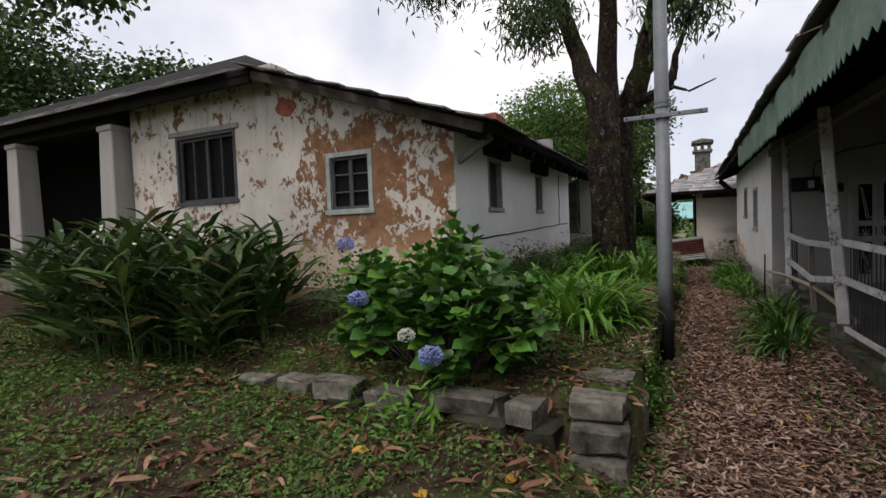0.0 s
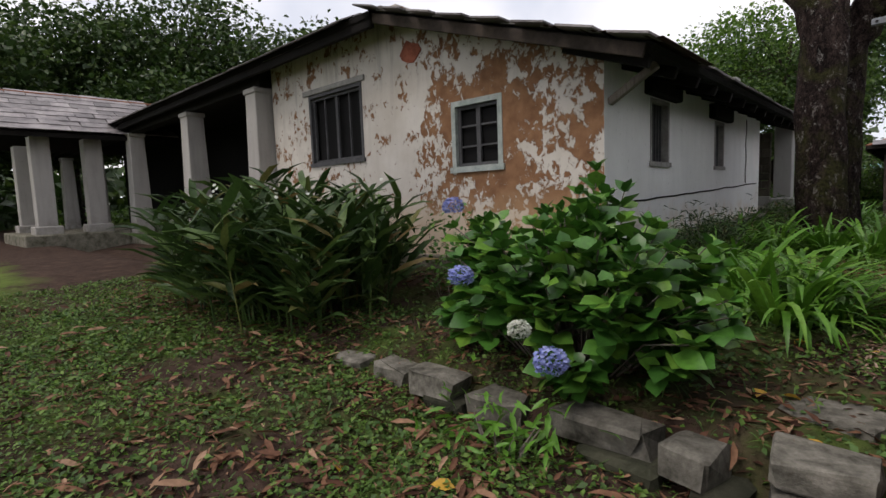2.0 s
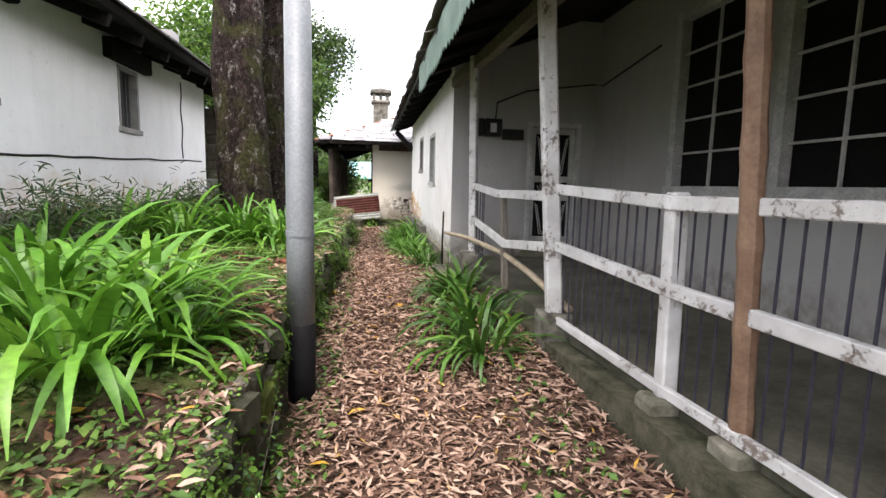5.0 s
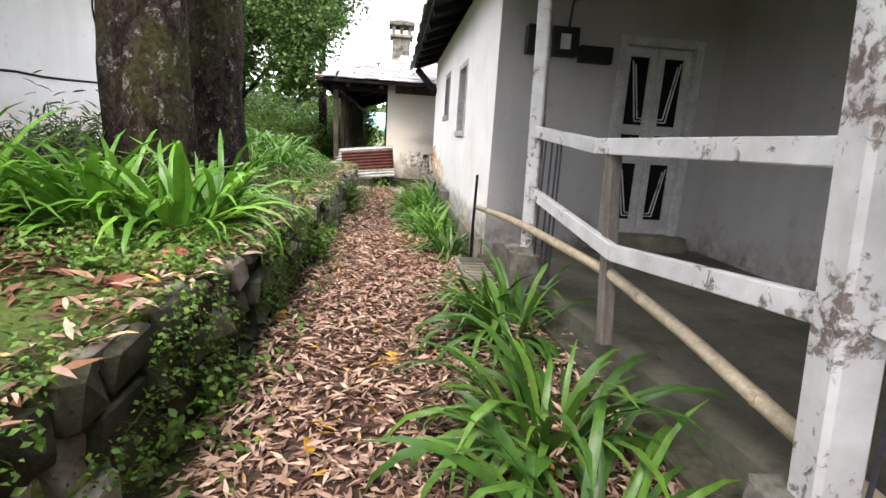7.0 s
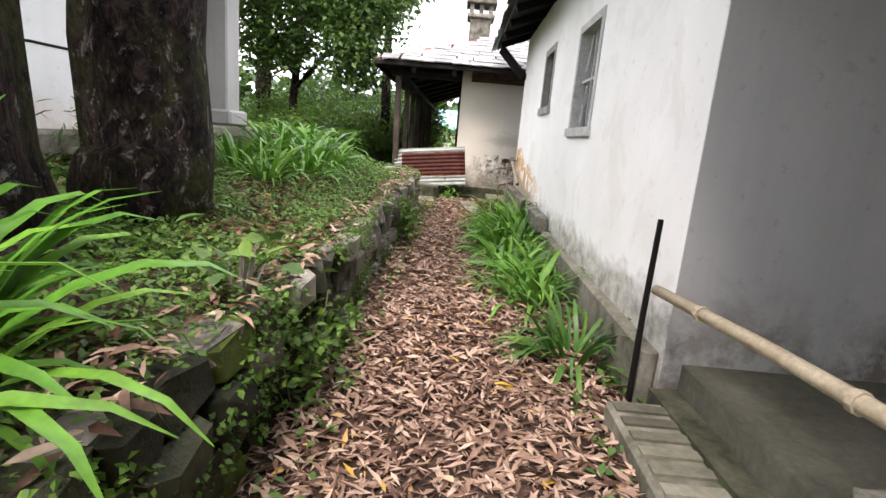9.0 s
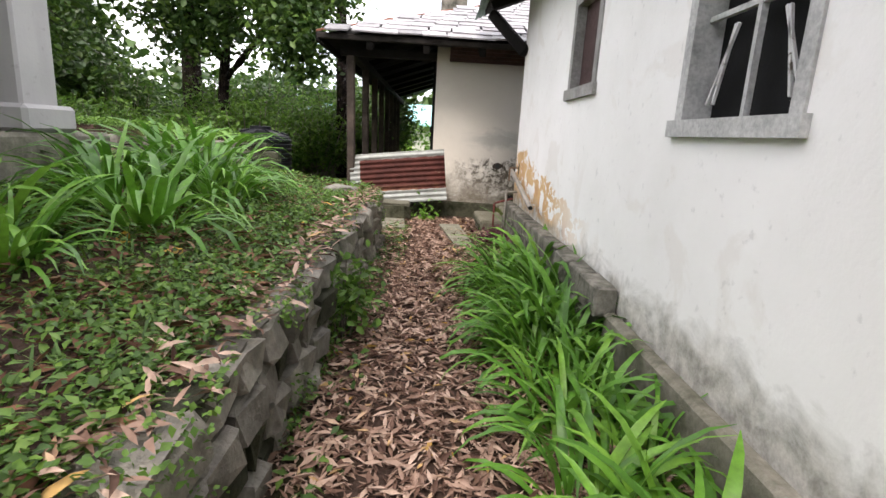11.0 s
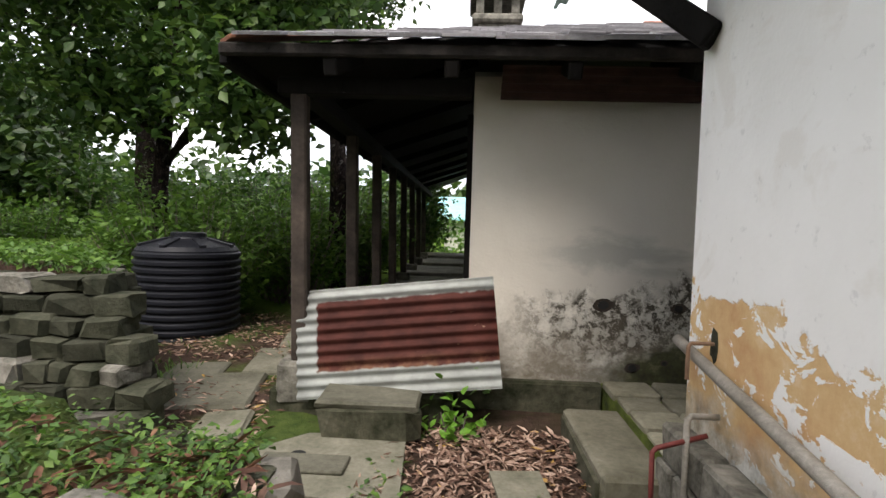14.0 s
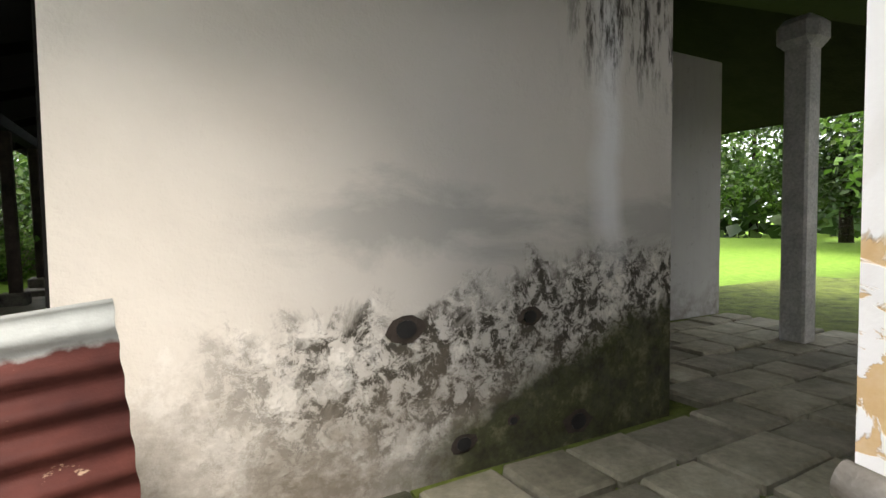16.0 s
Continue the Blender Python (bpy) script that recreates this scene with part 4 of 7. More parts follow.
    box(bm, 3.33, 4.07, 11.43, 11.6, 2.6, 2.68)
    part("door_frame", bm, M["paint_door"], d)
    block("threshold", M["slab"], 3.2, 4.2, 11.3, 11.46, 0.45, 0.66, d)
    for x0, x1 in ((3.335, 3.695), (3.705, 4.065)):
        bm = bmesh.new()
        st = 0.075
        for r in ((x0, x0 + st, 0.67, 2.59), (x1 - st, x1, 0.67, 2.59), (x0 + st, x1 - st, 0.67, 0.82), (x0 + st, x1 - st, 1.42, 1.53), (x0 + st, x1 - st, 1.72, 1.82), (x0 + st, x1 - st, 2.5, 2.59)):
            box(bm, r[0], r[1], 11.5, 11.54, r[2], r[3])
        leaf = part("door_leaf", bm, M["paint_door"], d)
        block("pane", M["dark_in"], x0 + st, x1 - st, 11.53, 11.545, 0.8, 2.52, leaf)
        s = 1 if x0 < 3.5 else -1
        for z0, z1 in ((0.86, 1.38), (1.86, 2.46)):
            for k in (0.0, 0.03):
                bm = bmesh.new()
                xa = (x0 + st + 0.03 if s > 0 else x1 - st - 0.03) + s * k
                xb = xa + s * 0.11
                beam(bm, (xa, 11.505, z1 - k), (xb - s * 0.02, 11.505, z0 + k), 0.012, 0.012)
                beam(bm, (xb - s * 0.02, 11.505, z0 + k), (xb + s * (0.06 - k), 11.505, z0 + k), 0.012, 0.012)
                part("grille_bar", bm, M["paint_wood"], leaf)
        for k in range(5):
            bm = bmesh.new()
            cx = x1 - st if s > 0 else x0 + st
            a = math.radians(12 + k * 38)
            beam(bm, (x0 + 0.18, 11.505, 1.54), (x0 + 0.18 + 0.09 * math.cos(a), 11.505, 1.54 + 0.16 * math.sin(a)), 0.01, 0.01)
            part("grille_bar", bm, M["paint_wood"], leaf)
        bm = bmesh.new()
        hx = x1 - 0.04 if s > 0 else x0 + 0.04
        tube(bm, [(hx, 11.5, 1.56), (hx, 11.46, 1.58), (hx, 11.46, 1.68), (hx, 11.5, 1.70)], [0.009] * 4, 6)
        part("handle", bm, M["black"], leaf, "black door pull")
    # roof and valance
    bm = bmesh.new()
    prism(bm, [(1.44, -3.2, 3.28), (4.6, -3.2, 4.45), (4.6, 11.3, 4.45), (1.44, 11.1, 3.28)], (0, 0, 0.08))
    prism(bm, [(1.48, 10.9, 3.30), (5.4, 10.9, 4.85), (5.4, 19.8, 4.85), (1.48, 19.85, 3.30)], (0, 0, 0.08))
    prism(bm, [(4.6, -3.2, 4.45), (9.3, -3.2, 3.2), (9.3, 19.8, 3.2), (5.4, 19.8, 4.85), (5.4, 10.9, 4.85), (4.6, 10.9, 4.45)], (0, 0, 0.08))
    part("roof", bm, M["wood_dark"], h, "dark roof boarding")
    slate_rows("slating", (1.38, -3.2, 3.38), (0, 1, 0), (3.16, 0, 1.17), 14.3, 3.3, M["slate"], h, 8, (0.42, 0.32))
    slate_rows("slating", (1.42, 10.9, 3.40), (0, 1, 0), (3.92, 0, 1.55), 8.9, 2.5, M["slate"], h, 9, (0.42, 0.32))
    for y0, y1, drop in ((-3.0, 6.3, 0.0), (6.36, 10.9, 0.05)):
        bm = bmesh.new()
        n = int((y1 - y0) / 0.07)
        lo, hi = [], []
        for i in range(n + 1):
            y = y0 + (y1 - y0) * i / n
            zb = 2.98 - drop + 0.008 * (y - 4) - (0.06 if i % 2 else 0.0) + R.uniform(-0.012, 0.012)
            x = 1.43 + 0.012 * math.sin(y * 5)
            lo.append(bm.verts.new((x, y, zb)))
            hi.append(bm.verts.new((x, y, 3.34 - drop * 0.5 + 0.01 * math.sin(y * 3))))
        for i in range(n):
            bm.faces.new((lo[i], lo[i + 1], hi[i + 1], hi[i]))
        r = bmesh.ops.extrude_face_region(bm, geom=bm.faces[:])
        bmesh.ops.translate(bm, vec=(0.006, 0, 0), verts=[v for v in r["geom"] if isinstance(v, bmesh.types.BMVert)])
        part("valance", bm, M["valance"], h, "green painted tin valance with a cut fringe")
    bm = bmesh.new()
    corr(bm, (1.36, 18.6, 3.30), (0, 1, 0), (0.9, 0, 0.42), 1.6, 1.0)
    part("roof_sheet", bm, M["valance"], h, "ragged green corrugated sheet")
    for y in np.arange(-2.5, 19.6, 0.9):
        bm = bmesh.new()
        beam(bm, (1.5, y, 3.26), (3.2, y, 3.90), 0.07, 0.11)
        part("rafter", bm, M["wood_dark"], h)
    bm = bmesh.new()
    beam(bm, (2.0, 19.1, 2.7), (1.55, 19.5, 3.25), 0.12, 0.14)
    part("bracket", bm, M["wood_dark"], h)
    bm = bmesh.new()
    beam(bm, (2.02, 11.3, 3.2), (2.62, 2.0, 3.3), 0.12, 0.16)
    part("veranda_beam", bm, M["wood_grey"], h)
    # posts, rails, bars
    def post(x, y, z0, z1, w, lean=0.0, m="paint_wood"):
        bm = bmesh.new()
        beam(bm, (x, y, z0), (x - lean, y + 0.03, z1), w, w)
        return part("veranda_post", bm, M[m], h, "flaking white timber post")
    post(2.11, 10.03, 0.5, 3.3, 0.10, 0.05)
    post(2.27, 7.35, 0.45, 3.3, 0.13, 0.20)
    post(rail_x(5.93), 5.93, 0.35, 1.62, 0.10)
    post(rail_x(4.35), 4.35, 0.35, 3.3, 0.15, 0.0)
    post(rail_x(1.4), 1.4, 0.35, 3.3, 0.14, 0.05)
    bm = bmesh.new()
    beam(bm, (2.2, 8.7, 0.5), (2.19, 8.86, 1.54), 0.07, 0.07)
    part("rail_post", bm, M["wood_grey"], h)
    bm = bmesh.new()
    bx, by = 2.47, 5.38
    zs = [0.2 + 0.1 * i for i in range(33)]
    tube(bm, [(bx - 0.06 * z + 0.01 * math.sin(z), by, z) for z in zs], [0.05 if i % 4 else 0.057 for i in range(33)], 10)
    part("bamboo_post", bm, M["bamboo_brown"], h, "brown bamboo prop")

    def rail(pts, w, hh, m="paint_wood", nm="rail"):
        for a, b in zip(pts, pts[1:]):
            bm = bmesh.new()
            beam(bm, a, b, w, hh)
            part(nm, bm, M[m], h, "flaking white timber rail")
    rail([(2.08, 10.05, 1.64), (2.15, 9.0, 1.55), (2.22, 7.35, 1.56)], 0.045, 0.085)
    rail([(2.08, 10.05, 1.20), (2.16, 8.65, 1.02), (2.22, 7.35, 1.14)], 0.045, 0.085)
    rail([(2.23, 7.35, 1.62), (2.37, 5.93, 1.56), (2.54, 3.6, 1.58), (2.72, 1.4, 1.58)], 0.06, 0.08)
    rail([(2.23, 7.35, 1.16), (2.37, 5.93, 1.08), (2.54, 3.6, 1.05), (2.72, 1.4, 1.05)], 0.05, 0.08)
    rail([(2.23, 7.35, 0.56), (2.37, 5.93, 0.50), (2.54, 3.6, 0.48), (2.72, 1.4, 0.48)], 0.045, 0.06)
    ys = list(np.arange(1.6, 7.28, 0.105)) + [9.55, 9.63, 9.72, 9.86]
    for y in ys:
        bm = bmesh.new()
        z0, z1 = (0.5, 1.58) if y < 8 else (0.62, 1.62)
        tube(bm, [(rail_x(y), y, z0), (rail_x(y) + R.uniform(-0.008, 0.008), y, z1)], [0.0075, 0.0075], 5)
        part("bar", bm, M["bars"], h)
    block("base_stone", M["block"], 1.94, 2.24, 9.85, 10.2, 0.3, 0.76, h, "", 0.03, None, 0.015)
    block("base_stone", M["block"], 2.13, 2.40, 7.2, 7.5, 0.2, 0.6, h, "", 0.03, None, 0.015)
    for x, y in ((2.37, 5.93), (2.44, 5.38), (2.52, 4.35)):
        block("base_stone", M["plinth"], x - 0.1, x + 0.08, y - 0.1, y + 0.1, 0.2, 0.46, h, "", 0.02, None, 0.01)
    # meter boxes and their cables
    mb = thing("meter_box", "black electricity meter boxes on the veranda wall", "meter box", (2.5, 11.4, 2.4))
    block("box_body", M["black"], 2.27, 2.5, 11.33, 11.448, 2.42, 2.69, mb, "", 0.01)
    b2 = block("box_body", M["black"], 2.52, 2.79, 11.33, 11.448, 2.42, 2.69, mb, "", 0.01)
    block("dial", M["paint_wood"], 2.6, 2.7, 11.322, 11.332, 2.48, 2.62, b2, "pale dial window")
    block("box_body", M["black"], 2.82, 3.16, 11.36, 11.448, 2.38, 2.54, mb, "", 0.01)
    bm = bmesh.new()
    tube(bm, [(2.7, 11.42, 2.7), (2.72, 11.42, 2.95), (3.2, 11.41, 3.15), (4.3, 11.40, 3.3), (4.37, 11.2, 3.25), (4.37, 9.6, 3.45)], [0.013] * 6, 6)
    part("cable", bm, M["black"], mb)
    # small stone step beside the veranda
    st = thing("step_block", "ribbed concrete step against the veranda kerb", "step", (1.85, 10.8, 0.2))
    block("step_body", M["plinth"], 1.70, 1.97, 10.42, 11.25, 0.05, 0.38, st, "", 0.02)
    for i in range(7):
        block("rib", M["slab"], 1.72, 1.95, 10.47 + i * 0.11, 10.53 + i * 0.11, 0.378, 0.392, st)
    # bamboo pole along the veranda, propped on a stick
    bp = thing("bamboo_pole", "long dry bamboo pole tied along the veranda", "bamboo pole", (2.0, 9.5, 0.6))
    bm = bmesh.new()
    tube(bm, [(1.93, 11.45, 0.87), (1.99, 10.7, 0.91), (2.05, 9.95, 0.93), (2.2, 8.75, 0.89), (2.32, 8.2, 0.77), (2.38, 7.3, 0.62)], [0.026, 0.028, 0.030, 0.031, 0.032, 0.033], 9)
    part("culm", bm, M["bamboo"], bp, "", True)
    for x, y, zz in ((1.96, 11.05, 0.89), (2.02, 10.3, 0.92), (2.12, 9.4, 0.912), (2.255, 8.5, 0.836), (2.35, 7.75, 0.695)):
        bm = bmesh.new()
        tube(bm, [(x, y + 0.012, zz), (x + 0.002, y - 0.012, zz)], [0.036, 0.036], 9)
        part("node", bm, M["bamboo"], bp)
    sk = thing("stick", "thin upright weathered stick at the wall corner", "stick", (1.9, 11.47, 0.3))
    bm = bmesh.new()
    tube(bm, [(1.9, 11.47, 0.15), (1.895, 11.47, 0.7), (1.905, 11.48, 1.21)], [0.018, 0.016, 0.014], 7)
    part("shaft", bm, M["wood_dark"], sk)
    for z in (1.42, 0.98):
        q = thing("bamboo_pole", "dry bamboo pole end poking through the railing", "bamboo pole", (2.55, 3.9, z - 0.3))
        bm = bmesh.new()
        zz = 1.10 if z > 1.2 else 0.72
        tube(bm, [(2.35, 4.45, zz), (2.55, 3.6, zz - 0.05), (2.75, 2.4, zz - 0.12)], [0.03, 0.03, 0.03], 9)
        part("culm", bm, M["bamboo"], q, "", True)


house_b()


# ---- the slate-roofed house at the end ----
def house_c():
    h = thing("house", "slate-roofed house with a damp mouldy end wall and timber veranda", "house", (2, 22, 0.3))
    bm = bmesh.new()
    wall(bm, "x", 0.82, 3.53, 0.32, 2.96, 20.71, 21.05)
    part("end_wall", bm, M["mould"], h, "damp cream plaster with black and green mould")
    bm = bmesh.new()
    wall(bm, "y", 21.05, 34.0, 0.45, 3.1, 0.82, 1.15, [(21.2, 22.1, 0.5, 2.5), (25.0, 26.0, 0.5, 2.5)])
    wall(bm, "y", 21.05, 22.46, 0.45, 3.1, 3.2, 3.53)
    wall(bm, "x", 3.53, 6.7, 0.45, 3.3, 22.46, 22.8)
    wall(bm, "y", 22.8, 34.0, 0.45, 3.3, 6.4, 6.7)
    part("body_wall", bm, M["white_in"], h, "plaster walls greyed for shade")
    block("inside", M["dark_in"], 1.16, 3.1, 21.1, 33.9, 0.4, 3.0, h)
    bm = bmesh.new()
    box(bm, 0.77, 0.86, 20.95, 21.06, 0.5, 2.7)
    box(bm, 0.78, 0.86, 22.1, 22.2, 0.5, 2.5)
    part("door_frame", bm, M["wood_dark"], h)
    # veranda floor in stone slabs, and the plinth
    block("plinth", M["kerb"], -0.72, 0.72, 20.28, 20.70, -0.1, 0.42, h, "damp mossy plinth", 0.03)
    block("wall_foot", M["kerb"], 0.725, 1.94, 20.60, 20.706, -0.1, 0.46, h, "damp mossy wall foot", 0.02, None, 0.012)
    block("veranda_floor", M["slab"], -0.75, 0.82, 20.7, 34, -0.1, 0.46, h, "", 0.02)
    for i in range(5):
        block("floor_slab", M["slab"], -0.7, 0.8, 23.6 + i * 2.1, 25.6 + i * 2.1, 0.40, 0.52 + 0.07 * i, h, "", 0.02)
    for i in range(8):
        y = 20.4 + i * 1.55 + (0.25 if i else 0)
        bm = bmesh.new()
        beam(bm, (-0.50, y, 0.6), (-0.54, y, 2.71), 0.125, 0.125)
        p = part("veranda_post", bm, M["wood_brown"], h, "dark weathered timber post")
        block("post_base", M["block"], -0.66, -0.38, y - 0.13, y + 0.13, 0.3, 0.62 + 0.06 * max(0, i - 2), h, "", 0.025, None, 0.01)
    block("wall_plate", M["wood_dark"], -0.62, -0.46, 20.49, 34, 2.70, 2.84, h, "", 0.01)
    block("wall_plate", M["wood_dark"], -0.7, 0.8, 20.33, 20.48, 2.70, 2.83, h, "", 0.01)
    for i in range(8):
        bm = bmesh.new()
        y = 21.9 + i * 1.5
        beam(bm, (-1.0, y, 2.83), (0.85, y, 3.46), 0.08, 0.11)
        part("rafter", bm, M["wood_dark"], h)
    for i in range(6):
        bm = bmesh.new()
        x = -0.2 + i * 0.85
        beam(bm, (x, 20.0, 2.80), (x, 20.9, 3.16), 0.10, 0.12)
        part("rafter", bm, M["wood_dark"], h)
    # roof
    s = 0.42
    ex, ey, ez = -0.95, 20.0, 2.90
    A, B, C, D = (ex, ey, ez), (9.0, ey, ez), (9.0 - 4.2, ey + 4.2, ez + 4.2 * s), (ex + 4.2, ey + 4.2, ez + 4.2 * s)
    for face in ([A, B, C, D], [(ex, 36, ez), (ex, ey, ez), D, (ex + 4.2, 36, ez + 4.2 * s)], [B, (9.0, 36, ez), (4.8, 36, ez + 4.2 * s), C], [C, (4.8, 36, ez + 4.2 * s), (ex + 4.2, 36, ez + 4.2 * s), D]):
        bm = bmesh.new()
        prism(bm, face, (0, 0, 0.035))
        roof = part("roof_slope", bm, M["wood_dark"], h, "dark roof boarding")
    bm = bmesh.new()
    box(bm, ex - 0.03, 9.0, ey - 0.05, ey + 0.01, ez - 0.035, ez + 0.055, None, 0.015)
    part("eave_board", bm, M["wood_soot"], h, "charred eave board")
    bm = bmesh.new()
    box(bm, ex - 0.06, ex + 0.02, ey + 0.03, 36, ez - 0.08, ez + 0.07, None, 0.015)
    part("eave_board", bm, M["wood_dark"], h)
    k = math.sqrt(1 + s * s)
    slate_rows("slating", (ex + 0.02, ey - 0.1, ez + 0.035), (1, 0, 0), (0, 1, s), 6.2, 4.2 * k, M["slate"], h, 11, (0.36, 0.27), 1 / k, 0.0, True, 230)
    slate_rows("slating", (ex - 0.08, 33, ez + 0.05), (0, -1, 0), (1, 0, s), 12.9, 4.2 * k, M["slate"], h, 12, (0.45, 0.33), 0.0, 1 / k)
    bm = bmesh.new()
    beam(bm, Vector(A) + Vector((0, 0, 0.085)), Vector(D) + Vector((0, 0, 0.085)), 0.18, 0.03)
    beam(bm, Vector(D) + Vector((0, 0, 0.085)), Vector(C) + Vector((0, 0, 0.085)), 0.25, 0.05)
    part("ridge_cap", bm, M["rust_roof"], h, "rusty red ridge flashing")
    bm = bmesh.new()
    corr(bm, (1.02, 20.5, 2.72), (1, 0, 0), (0, -0.25, 0.2), 2.2, 0.32)
    part("awning_sheet", bm, M["rust_dark"], h, "rusty strip of corrugated iron")
    # chimney with a stepped, pierced cap
    ch = thing("chimney", "", "", (1.15, 24.7, 4.0))
    ch.parent = h
    ch.matrix_parent_inverse = Matrix.Translation(-Vector(h.location))
    for kk in ("label", "category"):
        if kk in ch:
            del ch[kk]
    block("shaft", M["block"], 0.85, 1.45, 24.4, 25.0, 3.6, 4.85, ch, "", 0.02)
    block("collar", M["block"], 0.76, 1.54, 24.31, 25.09, 4.85, 4.97, ch, "", 0.03)
    for dx in (-0.27, 0.0, 0.27):
        for dy in (-0.27, 0.27):
            block("pier", M["block"], 1.15 + dx - 0.06, 1.15 + dx + 0.06, 24.7 + dy - 0.06, 24.7 + dy + 0.06, 4.97, 5.22, ch)
    bm = bmesh.new()
    box(bm, 0.72, 1.58, 24.27, 25.13, 5.22, 5.3, None, 0.02)
    prism(bm, [(0.74, 24.29, 5.302), (1.56, 24.29, 5.302), (1.56, 25.11, 5.302), (0.74, 25.11, 5.302)], (0, 0, 0.05))
    v = [bm.verts.new(p) for p in ((0.76, 24.31, 5.354), (1.54, 24.31, 5.354), (1.54, 25.09, 5.354), (0.76, 25.09, 5.354), (1.15, 24.7, 5.5))]
    for a, b in ((0, 1), (1, 2), (2, 3), (3, 0)):
        bm.faces.new((v[a], v[b], v[4]))
    bm.faces.new((v[3], v[2], v[1], v[0]))
    part("cap", bm, M["block"], ch)
    # column and veranda behind the mouldy wall
    bm = bmesh.new()
    box(bm, 5.78, 5.98, 21.13, 21.33, 0.45, 3.2, None, 0.02)
    box(bm, 5.72, 6.04, 21.07, 21.39, 2.95, 3.2, None, 0.06)
    part("column", bm, M["paint_door"], h, "grey square column with a flared head")
    for x, z, r in ((1.94, 1.10, 0.075), (2.555, 1.09, 0.06), (2.46, 0.63, 0.035), (2.2, 0.58, 0.06), (2.85, 0.55, 0.08)):
        bm = bmesh.new()
        n = 11
        o = [bm.verts.new((x + (r * 1.15 if r > 0.05 else r) * math.cos(i * 6.283 / n) * R.uniform(0.75, 1.15), 20.704, z + 0.8 * r * math.sin(i * 6.283 / n) * R.uniform(0.8, 1.1))) for i in range(n)]
        c = [bm.verts.new((w.co.x * 0.5 + x * 0.5, 20.700, w.co.z * 0.5 + z * 0.5)) for w in o]
        for i in range(n):
            bm.faces.new((o[i], o[(i + 1) % n], c[(i + 1) % n], c[i]))
        part("hole_rim", bm, M["wood_brown"], h)
        bm = bmesh.new()
        prism(bm, [Vector(q) + Vector((0, 0.0, 0)) for q in [(x + r * 0.6 * math.cos(i * 6.283 / n), 20.697, z + r * 0.5 * math.sin(i * 6.283 / n)) for i in range(n)]], (0, 0.004, 0))
        part("hole", bm, M["black"], h)
    return h


house_c()


# ---- stones and slabs on the ground ----
def stone(name, cx, cy, cz, sx, sy, sz, mat_, parent, rz=0.0, seed=0, rough=0.02):
    rr = random.Random(seed)
    bm = bmesh.new()
    r = bmesh.ops.create_cube(bm, size=1.0)
    bmesh.ops.bevel(bm, geom=bm.edges[:], offset=0.12, segments=1, affect="EDGES")
    for v in bm.verts:
        v.co += Vector((rr.uniform(-1, 1), rr.uniform(-1, 1), rr.uniform(-1, 1))) * 0.085
    bmesh.ops.transform(bm, matrix=Matrix.Translation((cx, cy, cz)) @ Matrix.Rotation(rz, 4, "Z") @ Matrix.Diagonal((sx, sy, sz, 1)), verts=bm.verts)
    return part(name, bm, mat_, parent)


